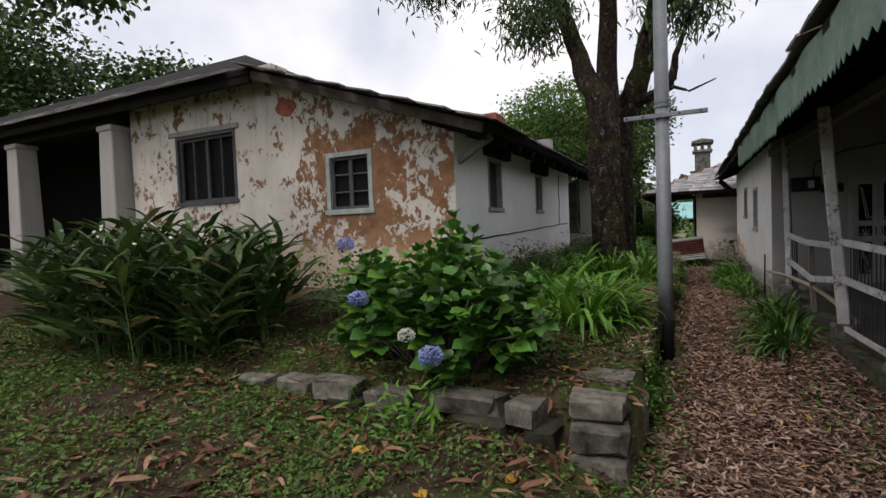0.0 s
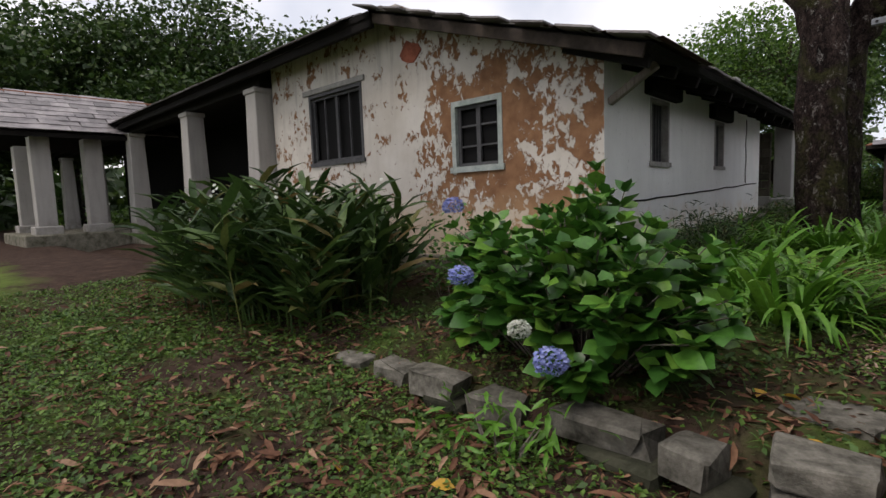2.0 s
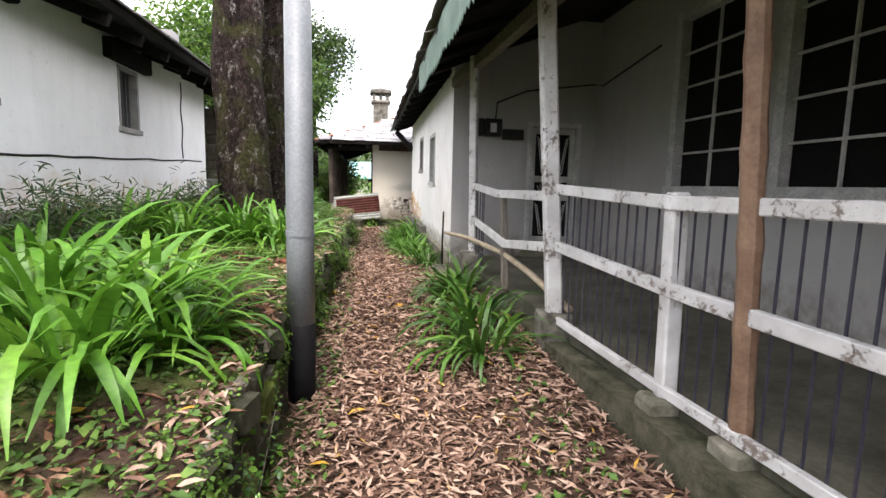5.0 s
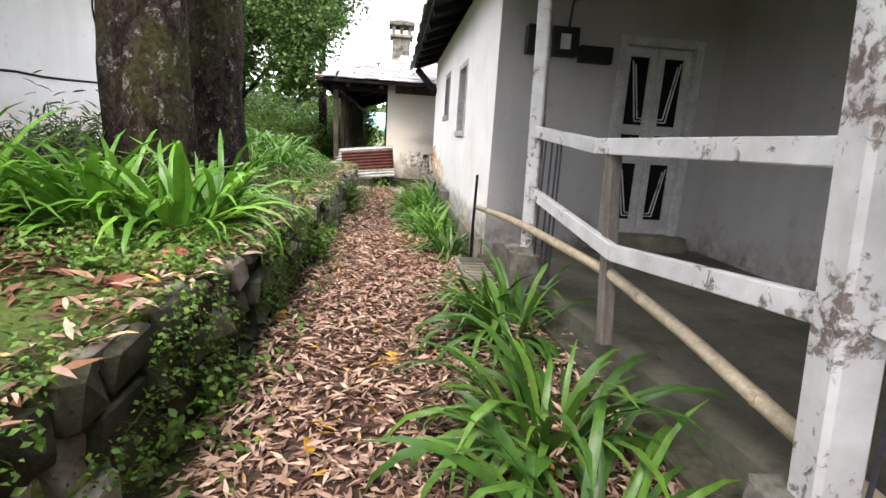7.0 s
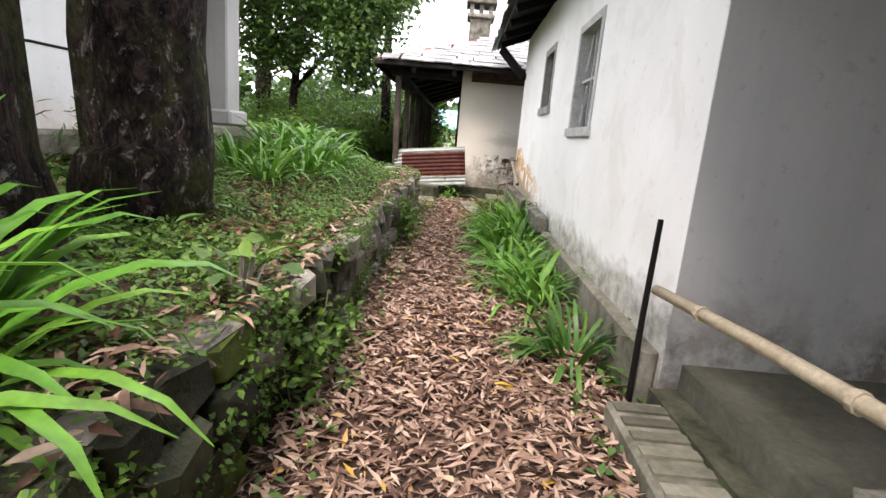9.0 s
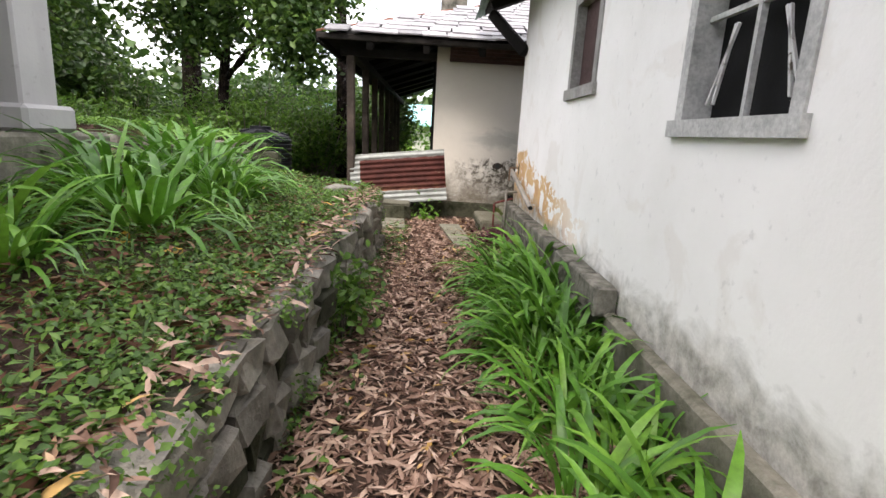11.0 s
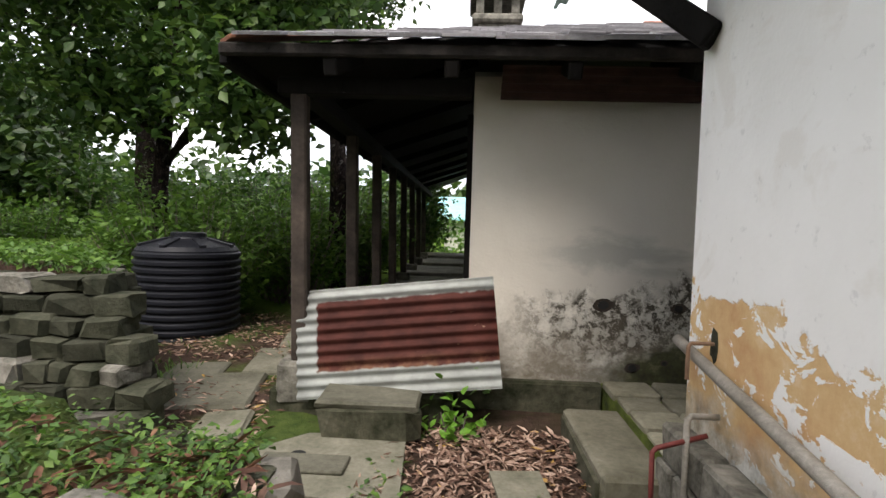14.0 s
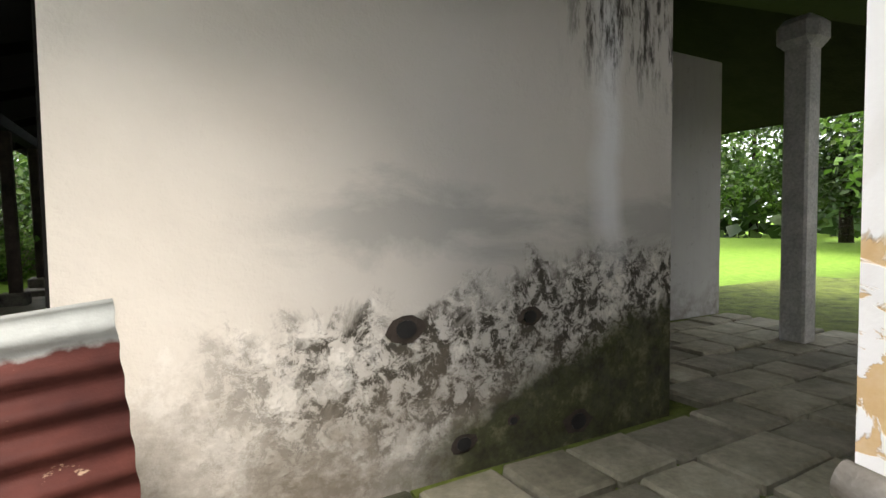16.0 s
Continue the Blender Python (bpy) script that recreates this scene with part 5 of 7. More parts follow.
def terrace_wall():
    t = thing("retaining_wall", "low mossy dry-stone retaining wall beside the path", "stone wall", (0.1, 10, 0.0))
    rr = random.Random(5)
    y, k = 5.0, 0
    while y < 18.0:
        z0, z1 = path_z(y) - 0.05, ground_z(0.0, y) - 0.01
        w = rr.uniform(0.2, 0.38)
        zs = z0
        rows = 4
        for r in range(rows):
            hh = (z1 - z0) / rows
            off = rr.uniform(-0.03, 0.03)
            m = M["stone_dark"] if rr.random() < (0.75 if y < 12 else 0.3) else (M["moss"] if y < 11 and rr.random() < 0.6 else M["stone"])
            wy = w * rr.uniform(0.9, 1.05)
            stone("stone", -0.02 + 0.11 * smooth01((y - 7.6) / 1.8) + rr.uniform(-0.02, 0.03), y + w / 2 + off + (r % 2) * 0.1, zs + hh / 2, 0.3 + rr.uniform(-0.04, 0.05), wy * 0.96, hh * 0.96, m, t, rr.uniform(-0.15, 0.15), k)
            zs += hh
            k += 1
        stone("cap_stone", 0.0 + 0.11 * smooth01((y - 7.6) / 1.8) + rr.uniform(-0.03, 0.02), y + w / 2, z1 - 0.035, 0.2, w * rr.uniform(0.7, 0.95), rr.uniform(0.06, 0.1), rr.choice([M["stone"], M["stone_dark"], M["moss"] if y < 9.5 else M["stone_dark"]]), t, rr.uniform(-0.12, 0.12), k)
        k += 1
        y += w
    f = thing("stone_edging", "row of squared stone blocks edging the raised bed", "stone edging", (-1.5, 3.5, 0.2))
    for i, (x, w, z) in enumerate(((-3.75, 0.5, 0.42), (-3.2, 0.5, 0.44), (-2.65, 0.55, 0.50), (-2.05, 0.5, 0.44), (-1.25, 0.72, 0.50), (-0.72, 0.32, 0.48))):
        stone("block", x, 3.60 + 0.03 * math.sin(i * 2), z - 0.07, w * 0.86, 0.3, 0.2, M["block"], f, rr.uniform(-0.2, 0.2), 300 + i)
        stone("block", x + 0.15, 3.55, z - 0.24, w * 0.8, 0.3, 0.2, M["stone_dark"], f, rr.uniform(-0.1, 0.1), 340 + i)
    for i, (x, y, sx, sy, z0, z1) in enumerate(((-0.16, 3.70, 0.46, 0.40, 0.42, 0.58), (-0.14, 3.62, 0.44, 0.45, 0.20, 0.41), (-0.12, 3.62, 0.42, 0.5, -0.05, 0.19), (-0.18, 4.55, 0.46, 0.7, 0.30, 0.57), (-0.15, 4.2, 0.4, 0.5, -0.05, 0.30), (0.0, 4.8, 0.3, 0.6, -0.05, 0.30))):
        stone("block", x, y, (z0 + z1) / 2, sx, sy, z1 - z0, M["block"], f, rr.uniform(-0.06, 0.06), 380 + i)
    b = thing("bank_wall", "rough dry-stone wall holding a grassy bank", "stone wall", (-2.5, 19.4, 0.3))
    for r in range(8):
        x = -1.62 + (7 - r) * 0.09 - (r % 2) * 0.1
        while x > -5.5:
            w = rr.uniform(0.14, 0.36)
            stone("stone", x - w / 2, 19.98 - (7 - r) * 0.07 + rr.uniform(-0.03, 0.03), 0.28 + r * 0.135, w * 1.02, 0.3, rr.uniform(0.11, 0.16), M["stone_dark"] if rr.random() < 0.85 else M["block"], b, rr.uniform(-0.25, 0.25), k)
            x -= w
            k += 1
    for r in range(8):
        y = 20.12 + (r % 2) * 0.1
        while y < 21.2:
            w = rr.uniform(0.16, 0.36)
            stone("stone", -1.62 - r * 0.02 - (y - 20.05), y, 0.28 + r * 0.135, 0.3, w, rr.uniform(0.11, 0.16), M["stone_dark"] if rr.random() < 0.85 else M["block"], b, rr.uniform(-0.25, 0.25), k)
            y += w
            k += 1
    # loose flat stones where the terrace ends
    for i, (x, y, z, sx, sy) in enumerate(((-0.15, 17.6, 0.89, 0.34, 0.36), (-0.75, 17.9, 0.80, 0.55, 0.4), (-1.2, 18.3, 0.72, 0.6, 0.35), (-1.9, 18.2, 0.86, 0.7, 0.4))):
        o = stone("flat_stone", x, y, z, sx, sy, 0.12, M["block"], None, rr.uniform(-0.4, 0.4), 500 + i)
        tagged(o, "flat weathered stone at the end of the terrace", "stone", "flat stones")
    for i in range(9):
        o = stone("rubble_stone", -0.5 - i * 0.16 + rr.uniform(-0.1, 0.1), 18.25 + rr.uniform(-0.1, 0.25), 0.42 + rr.uniform(0, 0.2), 0.32, 0.3, 0.26, M["stone_dark"], None, rr.uniform(-1, 1), 520 + i)
        tagged(o, "dark mossy stone of the collapsed terrace end", "stone", "terrace end stones")


terrace_wall()


def yard():
    s = thing("drain_cover", "cracked concrete slab with a round drain hole", "drain cover", (-0.1, 19.4, 0.2))
    bm = bmesh.new()
    prism(bm, [(-0.76, 19.32, 0.16), (-0.55, 19.08, 0.16), (0.48, 19.02, 0.16), (0.42, 19.86, 0.16), (-0.25, 19.86, 0.16)], (0, 0, 0.1))
    slab = part("slab", bm, M["slab"], s)
    block("lid", M["slab"], -0.42, 0.12, 19.28, 19.5, 0.26, 0.285, slab, "", 0.008)
    bm = bmesh.new()
    tube(bm, [(-0.22, 19.52, 0.2), (-0.22, 19.52, 0.268)], [0.05, 0.05], 12)
    part("hole", bm, M["black"], slab)
    o = stone("mossy_step", 0.14, 20.0, 0.34, 0.66, 0.42, 0.26, M["kerb"], None, 0.03, 601)
    tagged(o, "moss-covered stone step below the veranda", "step")
    o = block("step_slab", M["slab"], -0.22, 0.5, 19.82, 20.26, 0.44, 0.50, None, "", 0.015, None, 0.008)
    tagged(o, "worn flat stone slab on the mossy step", "step")
    bm = bmesh.new()
    prism(bm, [(0.97, 19.42, 0.17), (1.27, 19.45, 0.17), (1.38, 18.03, 0.17), (1.15, 17.96, 0.17)], (0, 0, 0.1))
    o = part("plank_slab", bm, M["slab"], None)
    tagged(o, "long narrow stone slab lying across the path", "stone slab")
    c = thing("stone_step", "mossy stone steps up to the paved yard", "step", (1.8, 19.7, 0.1))
    block("tread", M["pave"], 1.56, 1.98, 19.18, 20.25, 0.08, 0.38, c, "", 0.02, None, 0.01)
    block("riser", M["kerb"], 1.535, 1.56, 19.2, 20.2, 0.05, 0.34, c)
    # paved yard beside the mouldy wall
    pv = tagged(block("pavement", M["moss"], 1.95, 12.0, 19.27, 24.0, -0.2, 0.44, None), "stone-paved yard with grass in the joints", "pavement", kind="structure")
    rr = random.Random(12)
    y = 19.3
    row = 0
    while y < 22.2:
        d = rr.uniform(0.30, 0.40)
        x = 1.97 + rr.uniform(-0.1, 0.0) + (0.0 if y < 20.68 else 1.6)
        while x < 6.5:
            w = rr.uniform(0.32, 0.56)
            if y + d < 20.69 or x > 3.55:
                a = rr.uniform(-0.02, 0.02)
                block("paving_slab", M["pave"], x + 0.010, x + w - 0.012, y + 0.010, y + d - 0.012, 0.42, 0.484 + rr.uniform(-0.012, 0.012), pv, "", 0.016, Matrix.Translation((x, y, 0)) @ Matrix.Rotation(a, 4, "Z") @ Matrix.Translation((-x, -y, 0)), 0.006)
            x += w
        y += d
    # corrugated sheet
    sh = new("corrugated_sheet")
    tagged(sh, "rusty red corrugated iron sheet with grey edges leaning on the veranda", "corrugated sheet")
    u = Vector((1.545, -0.08, 0.185)).normalized()
    v = Vector((-0.03, 0.2, 0.80))
    v = (v - u * v.dot(u)).normalized()
    n = u.cross(v)
    sh.matrix_basis = Matrix.Translation((-0.46, 20.2, 0.36)) @ Matrix((u, -n, v)).transposed().to_4x4()
    bm = bmesh.new()
    corr(bm, (0, 0, 0), (1, 0, 0), (0, 0, 1), 1.56, 0.83, 0.083, 0.014, 8, 0.02)
    me = bpy.data.meshes.new("sheet")
    bm.to_mesh(me)
    bm.free()
    me.materials.append(M["sheet"])
    for p in me.polygons:
        p.use_smooth = True
    ob = new("sheet", me)
    ob.parent = sh
    # pipes
    p = thing("drain_pipe", "grey-brown pipe slanting along the wall foot", "pipe", (1.9, 18.4, 0.5))
    bm = bmesh.new()
    tube(bm, [(1.86, 17.14, 0.88), (1.91, 18.3, 1.03), (1.955, 19.24, 1.14)], [0.029] * 3, 12)
    part("tube", bm, M["pipe"], p, "", True)
    bm = bmesh.new()
    tube(bm, [(1.8597, 17.135, 0.879), (1.86, 17.142, 0.88)], [0.022] * 2, 12)
    part("mouth", bm, M["black"], p)
    bm = bmesh.new()
    tube(bm, [(2.03, 18.97, 1.18), (1.905, 18.97, 1.18), (1.895, 18.97, 1.16), (1.895, 18.97, 1.00)], [0.011] * 4, 6)
    part("bracket", bm, M["bamboo_brown"], p, "rusty iron hook")
    bm = bmesh.new()
    prism(bm, [(2.016, 18.97 + 0.04 * math.cos(a) * R.uniform(0.7, 1.2), 1.17 + 0.085 * math.sin(a) * R.uniform(0.7, 1.2)) for a in [k * 0.571 for k in range(11)]], (0.006, 0, 0))
    part("mortar_patch", bm, M["stone_dark"], p, "dark broken mortar patch round the hook")
    w = thing("water_pipe", "bent galvanised water pipe with a red branch", "pipe", (1.75, 18.8, 0.2))
    bm = bmesh.new()
    tube(bm, [(2.0, 18.85, 0.86), (1.875, 18.85, 0.86), (1.855, 18.85, 0.84), (1.86, 18.85, 0.12)], [0.016] * 4, 8)
    part("tube", bm, M["pipe"], w, "", True)
    bm = bmesh.new()
    tube(bm, [(1.95, 18.85, 0.77), (1.72, 18.85, 0.70), (1.70, 18.85, 0.68), (1.71, 18.85, 0.12)], [0.013] * 4, 8)
    part("branch", bm, M["pipe_red"], w, "red painted branch", True)
    # water tank
    t = thing("water_tank", "black ribbed plastic water tank on the ground", "water tank", (-2.75, 22.75, 0.22))
    cx, cy = -2.75, 22.75
    bm = bmesh.new()
    prof = []
    z = 0.22
    for i in range(12):
        prof += [(0.60, z), (0.625, z + 0.02), (0.625, z + 0.055), (0.60, z + 0.075)]
        z += 0.092
    prof += [(0.60, z), (0.56, z + 0.05)]
    tube(bm, [(cx, cy, q[1]) for q in prof], [q[0] for q in prof], 40)
    part("body", bm, M["tank"], t)
    bm = bmesh.new()
    tube(bm, [(cx, cy, z + 0.05), (cx, cy, z + 0.14), (cx, cy, z + 0.16)], [0.56, 0.24, 0.23], 40)
    part("shoulder", bm, M["tank"], t)
    bm = bmesh.new()
    tube(bm, [(cx, cy, z + 0.15), (cx, cy, z + 0.21), (cx, cy, z + 0.22)], [0.21, 0.21, 0.18], 24)
    part("lid", bm, M["tank"], t)
    for i in range(8):
        a = i * math.pi / 4
        bm = bmesh.new()
        beam(bm, (cx + 0.25 * math.cos(a), cy + 0.25 * math.sin(a), z + 0.14), (cx + 0.57 * math.cos(a), cy + 0.57 * math.sin(a), z + 0.06), 0.08, 0.035)
        part("rib", bm, M["tank"], t)
    # flagged path past the tank
    for i, (x, y, sx, sy) in enumerate(((-1.3, 20.6, 0.7, 0.9), (-1.1, 21.6, 0.6, 0.9), (-1.7, 20.9, 0.5, 1.0), (-1.15, 22.6, 0.55, 0.9), (-0.9, 19.9, 0.35, 0.5))):
        o = block("flagstone", M["slab"], x - sx / 2, x + sx / 2, y - sy / 2, y + sy / 2, 0.18, 0.29, None, "", 0.02, Matrix.Translation((x, y, 0)) @ Matrix.Rotation(0.2, 4, "Z") @ Matrix.Translation((-x, -y, 0)), 0.01)
        tagged(o, "flat grey flagstone beside the veranda", "flagstone", "flagstones")
    # lamp post without a lamp
    pl = thing("utility_pole", "grey steel utility pole with a black foot and cross-arm", "utility pole", (0.235, 7.03, 0.0))
    bm = bmesh.new()
    tube(bm, [(0.235, 7.03, 0.6), (0.235, 7.03, 1.28), (0.235, 7.03, 3.55)], [0.098, 0.096, 0.088], 20)
    part("shaft", bm, M["pole"], pl, "", True)
    bm = bmesh.new()
    tube(bm, [(0.235, 7.03, 3.5), (0.235, 7.03, 3.56), (0.235, 7.03, 8.2)], [0.094, 0.092, 0.068], 20)
    part("upper_shaft", bm, M["pole"], pl, "", True)
    bm = bmesh.new()
    tube(bm, [(0.235, 7.03, -0.2), (0.235, 7.03, 0.62)], [0.1, 0.1], 20)
    part("foot", bm, M["pole_black"], pl, "black painted foot", True)
    for z in (1.27, 3.5):
        bm = bmesh.new()
        tube(bm, [(0.235, 7.03, z - 0.02), (0.235, 7.03, z + 0.02)], [0.102, 0.102], 20)
        part("collar", bm, M["pole"], pl)
    arm = block("cross_arm", M["pole"], -0.24, 0.78, 6.91, 6.95, 3.33, 3.39, pl, "", 0.006)
    bm = bmesh.new()
    tube(bm, [(0.235, 7.03, 3.32), (0.235, 7.03, 3.40)], [0.1, 0.1], 16)
    part("clamp", bm, M["pole"], pl)
    for x in (-0.2, 0.0, 0.45, 0.7):
        bm = bmesh.new()
        tube(bm, [(x, 6.90, 3.36), (x, 6.96, 3.36)], [0.012, 0.012], 8)
        part("bolt", bm, M["black"], arm)
    for i, (x, y, a) in enumerate(((-0.10, 8.72, 0.3), (-0.04, 8.50, -0.5), (-0.16, 8.9, 1.0))):
        o = block("red_brick", M["brick"], x - 0.075, x + 0.075, y - 0.05, y + 0.05, gz(x, y) - 0.01, gz(x, y) + 0.055, None, "", 0.012, Matrix.Translation((x, y, 0)) @ Matrix.Rotation(a, 4, "Z") @ Matrix.Rotation(0.12, 4, "X") @ Matrix.Translation((-x, -y, 0)))
        tagged(o, "broken red brick lying among fallen leaves", "brick", "loose bricks")


yard()


# ---- plants ----
def blade(V, F, foot, az, length, width, lift, droop, seg=6, fold=0.25):
    """A strap leaf that rises and arches over, folded along its middle."""
    c, s = math.cos(az), math.sin(az)
    n0 = len(V)
    r = h = 0.0
    a = lift
    for i in range(seg + 1):
        t = i / seg
        w = width * (0.55 + 0.9 * t) * (1 - t ** 2.2) + 0.002
        x, y, z = foot[0] + c * r, foot[1] + s * r, foot[2] + h
        V += [(x - s * w, y + c * w, z + w * fold), (x, y, z), (x + s * w, y - c * w, z + w * fold)]
        r += math.cos(a) * length / seg
        h += math.sin(a) * length / seg
        a -= droop / seg * (0.4 + 1.5 * t)
    for i in range(seg):
        k = n0 + 3 * i
        F += [(k, k + 1, k + 4, k + 3), (k + 1, k + 2, k + 5, k + 4)]


def strap_meshes(material, seed):
    """Sixteen strap leaves of one metre, from upright to arching over."""
    rr = random.Random(seed)
    out = []
    for i in range(16):
        V, F = [], []
        blade(V, F, (0, 0, 0), 0.0, 1.0, rr.uniform(0.026, 0.039), 0.55 + 0.9 * i / 15, rr.uniform(1.6, 2.9) - 0.4 * i / 15, 6, 0.3)
        me = bpy.data.meshes.new("blade")
        me.from_pydata(V, [], F)
        me.materials.append(material)
        for p in me.polygons:
            p.use_smooth = True
        out.append(me)
    return out


LILY = strap_meshes(M["leaf_lily"], 20)
LILY_L = strap_meshes(M["leaf_lily_light"], 40)


def lilies(spots, meshes, label, group, count):
    rr = random.Random(len(spots) * 7 + 1)
    for x, y, s in spots:
        t = thing("lily_clump", label, "lily plant", (x, y, gz(x, y) - 0.02), group)
        for k in range(count):
            az = rr.uniform(0, 2 * math.pi)
            d = 0.17 * s * math.sqrt(rr.random())
            size = s * rr.uniform(0.42, 0.85)
            ob = new("blade", meshes[min(15, int(rr.random() ** 1.25 * 16))])
            ob.parent = t
            ob.matrix_basis = Matrix.Translation((d * math.cos(az), d * math.sin(az), -0.02)) @ Matrix.Rotation(az + rr.uniform(-0.7, 0.7), 4, "Z") @ Matrix.Rotation(rr.uniform(-0.25, 0.25), 4, "X") @ Matrix.Diagonal((size, size * rr.uniform(0.8, 1.25), size, 1))


lilies([(-0.7, 6.0, 1.3), (-1.15, 6.5, 1.35), (-0.6, 6.7, 1.15), (-0.35, 6.3, 0.95), (-1.5, 7.2, 0.9), (-0.25, 9.95, 1.05), (-0.75, 9.45, 1.1), (-1.35, 9.3, 1.1), (-0.9, 10.0, 1.0), (-1.9, 9.8, 1.0), (-0.3, 9.5, 1.05), (-1.7, 8.6, 1.0),
        (-1.6, 12.9, 0.8)], LILY_L, "clump of arching green lily leaves on the raised bed", "bed lilies", 84)
lilies([(-1.35, 14.3, 0.9), (-0.85, 14.9, 1.0), (-1.3, 15.3, 1.0), (-0.8, 15.9, 0.95), (-1.6, 15.9, 1.05), (-1.25, 16.6, 1.2), (-1.75, 17.0, 1.1), (-0.95, 14.0, 0.7), (-1.05, 16.1, 1.1)], LILY_L, "bright clump of lily leaves near the terrace edge", "terrace lilies", 64)
lilies([(1.78, 8.2, 1.05), (1.72, 7.55, 1.0), (1.85, 9.35, 0.95), (1.75, 9.75, 0.8), (1.72, 12.0, 0.75)], LILY, "dark green lily clump beside the veranda kerb", "kerb lilies", 84)
lilies([(1.62 + 0.18 * math.sin(i * 2.4), 13.0 + i * 0.26, 0.8 + 0.1 * math.sin(i * 1.7)) for i in range(14)] + [(1.60, 14.8, 0.9), (1.60, 15.3, 0.9), (1.68, 15.6, 0.95), (1.85, 15.0, 1.1), (1.88, 15.5, 1.1), (1.55, 16.0, 0.95), (1.84, 16.1, 1.2), (1.70, 16.45, 1.1), (1.88, 16.55, 1.15), (1.84, 17.0, 0.9)], LILY_L, "bright green lily clump along the white wall", "wall lilies", 56)


BROAD_V = [(0, 0, 0), (0.33, 0.28, 0.07), (0, 0.3, 0.0), (-0.33, 0.28, 0.07), (0.36, 0.62, 0.06), (0, 0.66, 0.0), (-0.36, 0.62, 0.06), (0, 1.0, -0.10)]


def hydrangea():
    t = thing("hydrangea_bush", "broad-leaved hydrangea bush with blue and white flower heads", "bush", (-1.75, 4.3, 0.55))
    rr = random.Random(31)
    leaves, stems = [], bmesh.new()
    c = Vector((-1.80, 4.32, 1.12))
    for i in range(190):
        a, b = rr.uniform(0, 6.283), rr.uniform(-0.5, 1.5)
        e = Vector((1.22 * math.cos(a) * math.cos(b), 0.88 * math.sin(a) * math.cos(b), 0.72 * math.sin(b)))
        tip = c + e * rr.uniform(0.55, 1.0)
        if i < 6:
            tip = Vector((-1.85 + rr.uniform(-0.15, 0.2), 4.75 + rr.uniform(-0.15, 0.15), 1.95 + rr.uniform(-0.15, 0.2)))
        elif i < 20:
            tip = Vector((-2.68 + rr.uniform(-0.2, 0.3), 4.02 + rr.uniform(-0.1, 0.25), 1.70 - 0.6 * rr.random() ** 1.5))
        foot = Vector((c.x + e.x * 0.3, c.y + e.y * 0.3, 0.5))
        mid = foot.lerp(tip, 0.6) + Vector((0, 0, 0.12))
        tube(stems, [foot, mid, tip], [0.011, 0.008, 0.005], 5, 0, i, False)
        out = (tip - c).normalized()
        for k in range(4):
            p = tip - Vector((0, 0, 0.085 * k)) - out * 0.05 * k
            r0 = rr.uniform(0, 3.14)
            for j in range(4 if k == 0 else 3):
                az = r0 + j * 1.5708 + (0.785 if k % 2 else 0)
                d = Vector((math.cos(az), math.sin(az), rr.uniform(-0.35, 0.5) + (0.45 if k == 0 else 0))) + out * 0.75
                leaves.append(place(p, d, rr.uniform(0.135, 0.215) * (0.7 if k == 0 else 1.1), 1.0, rr.uniform(-0.7, 0.7)))
    part("stem", stems, M["wood_grey"], t, "", True)["kind"] = "stuff"
    scatter("foliage", BROAD_V, LEAF_F, leaves, M["leaf_hyd"], t, "large dark green serrated leaves")["kind"] = "stuff"
    pet_v = [(0, 0, 0), (0.5, 0.4, 0.1), (0, 1, 0.05), (-0.5, 0.4, 0.1)]
    for p, r, m in (((-2.76, 3.94, 1.84), 0.085, "blue_fl"), ((-2.33, 3.52, 1.33), 0.09, "blue_fl"), ((-1.78, 3.46, 1.02), 0.075, "white_fl"), ((-1.52, 3.42, 0.86), 0.105, "blue_fl")):
        pl = []
        for i in range(300):
            z = 1 - 1.75 * (i + 0.5) / 300
            a = i * 2.39996
            d = Vector((math.sqrt(max(0, 1 - z * z)) * math.cos(a), math.sqrt(max(0, 1 - z * z)) * math.sin(a), z * 0.85))
            tan = d.orthogonal()
            tan.rotate(Matrix.Rotation(rr.uniform(0, 6.28), 3, d))
            pl.append(place(Vector(p) + d * r * rr.uniform(0.85, 1.05), tan + d * 0.12, r * 0.27, 1.25))
        fh = scatter("flower_head", pet_v, [(0, 1, 2), (0, 2, 3)], pl, M[m], t, "blue mophead flower" if m == "blue_fl" else "pale greenish-white flower")


hydrangea()


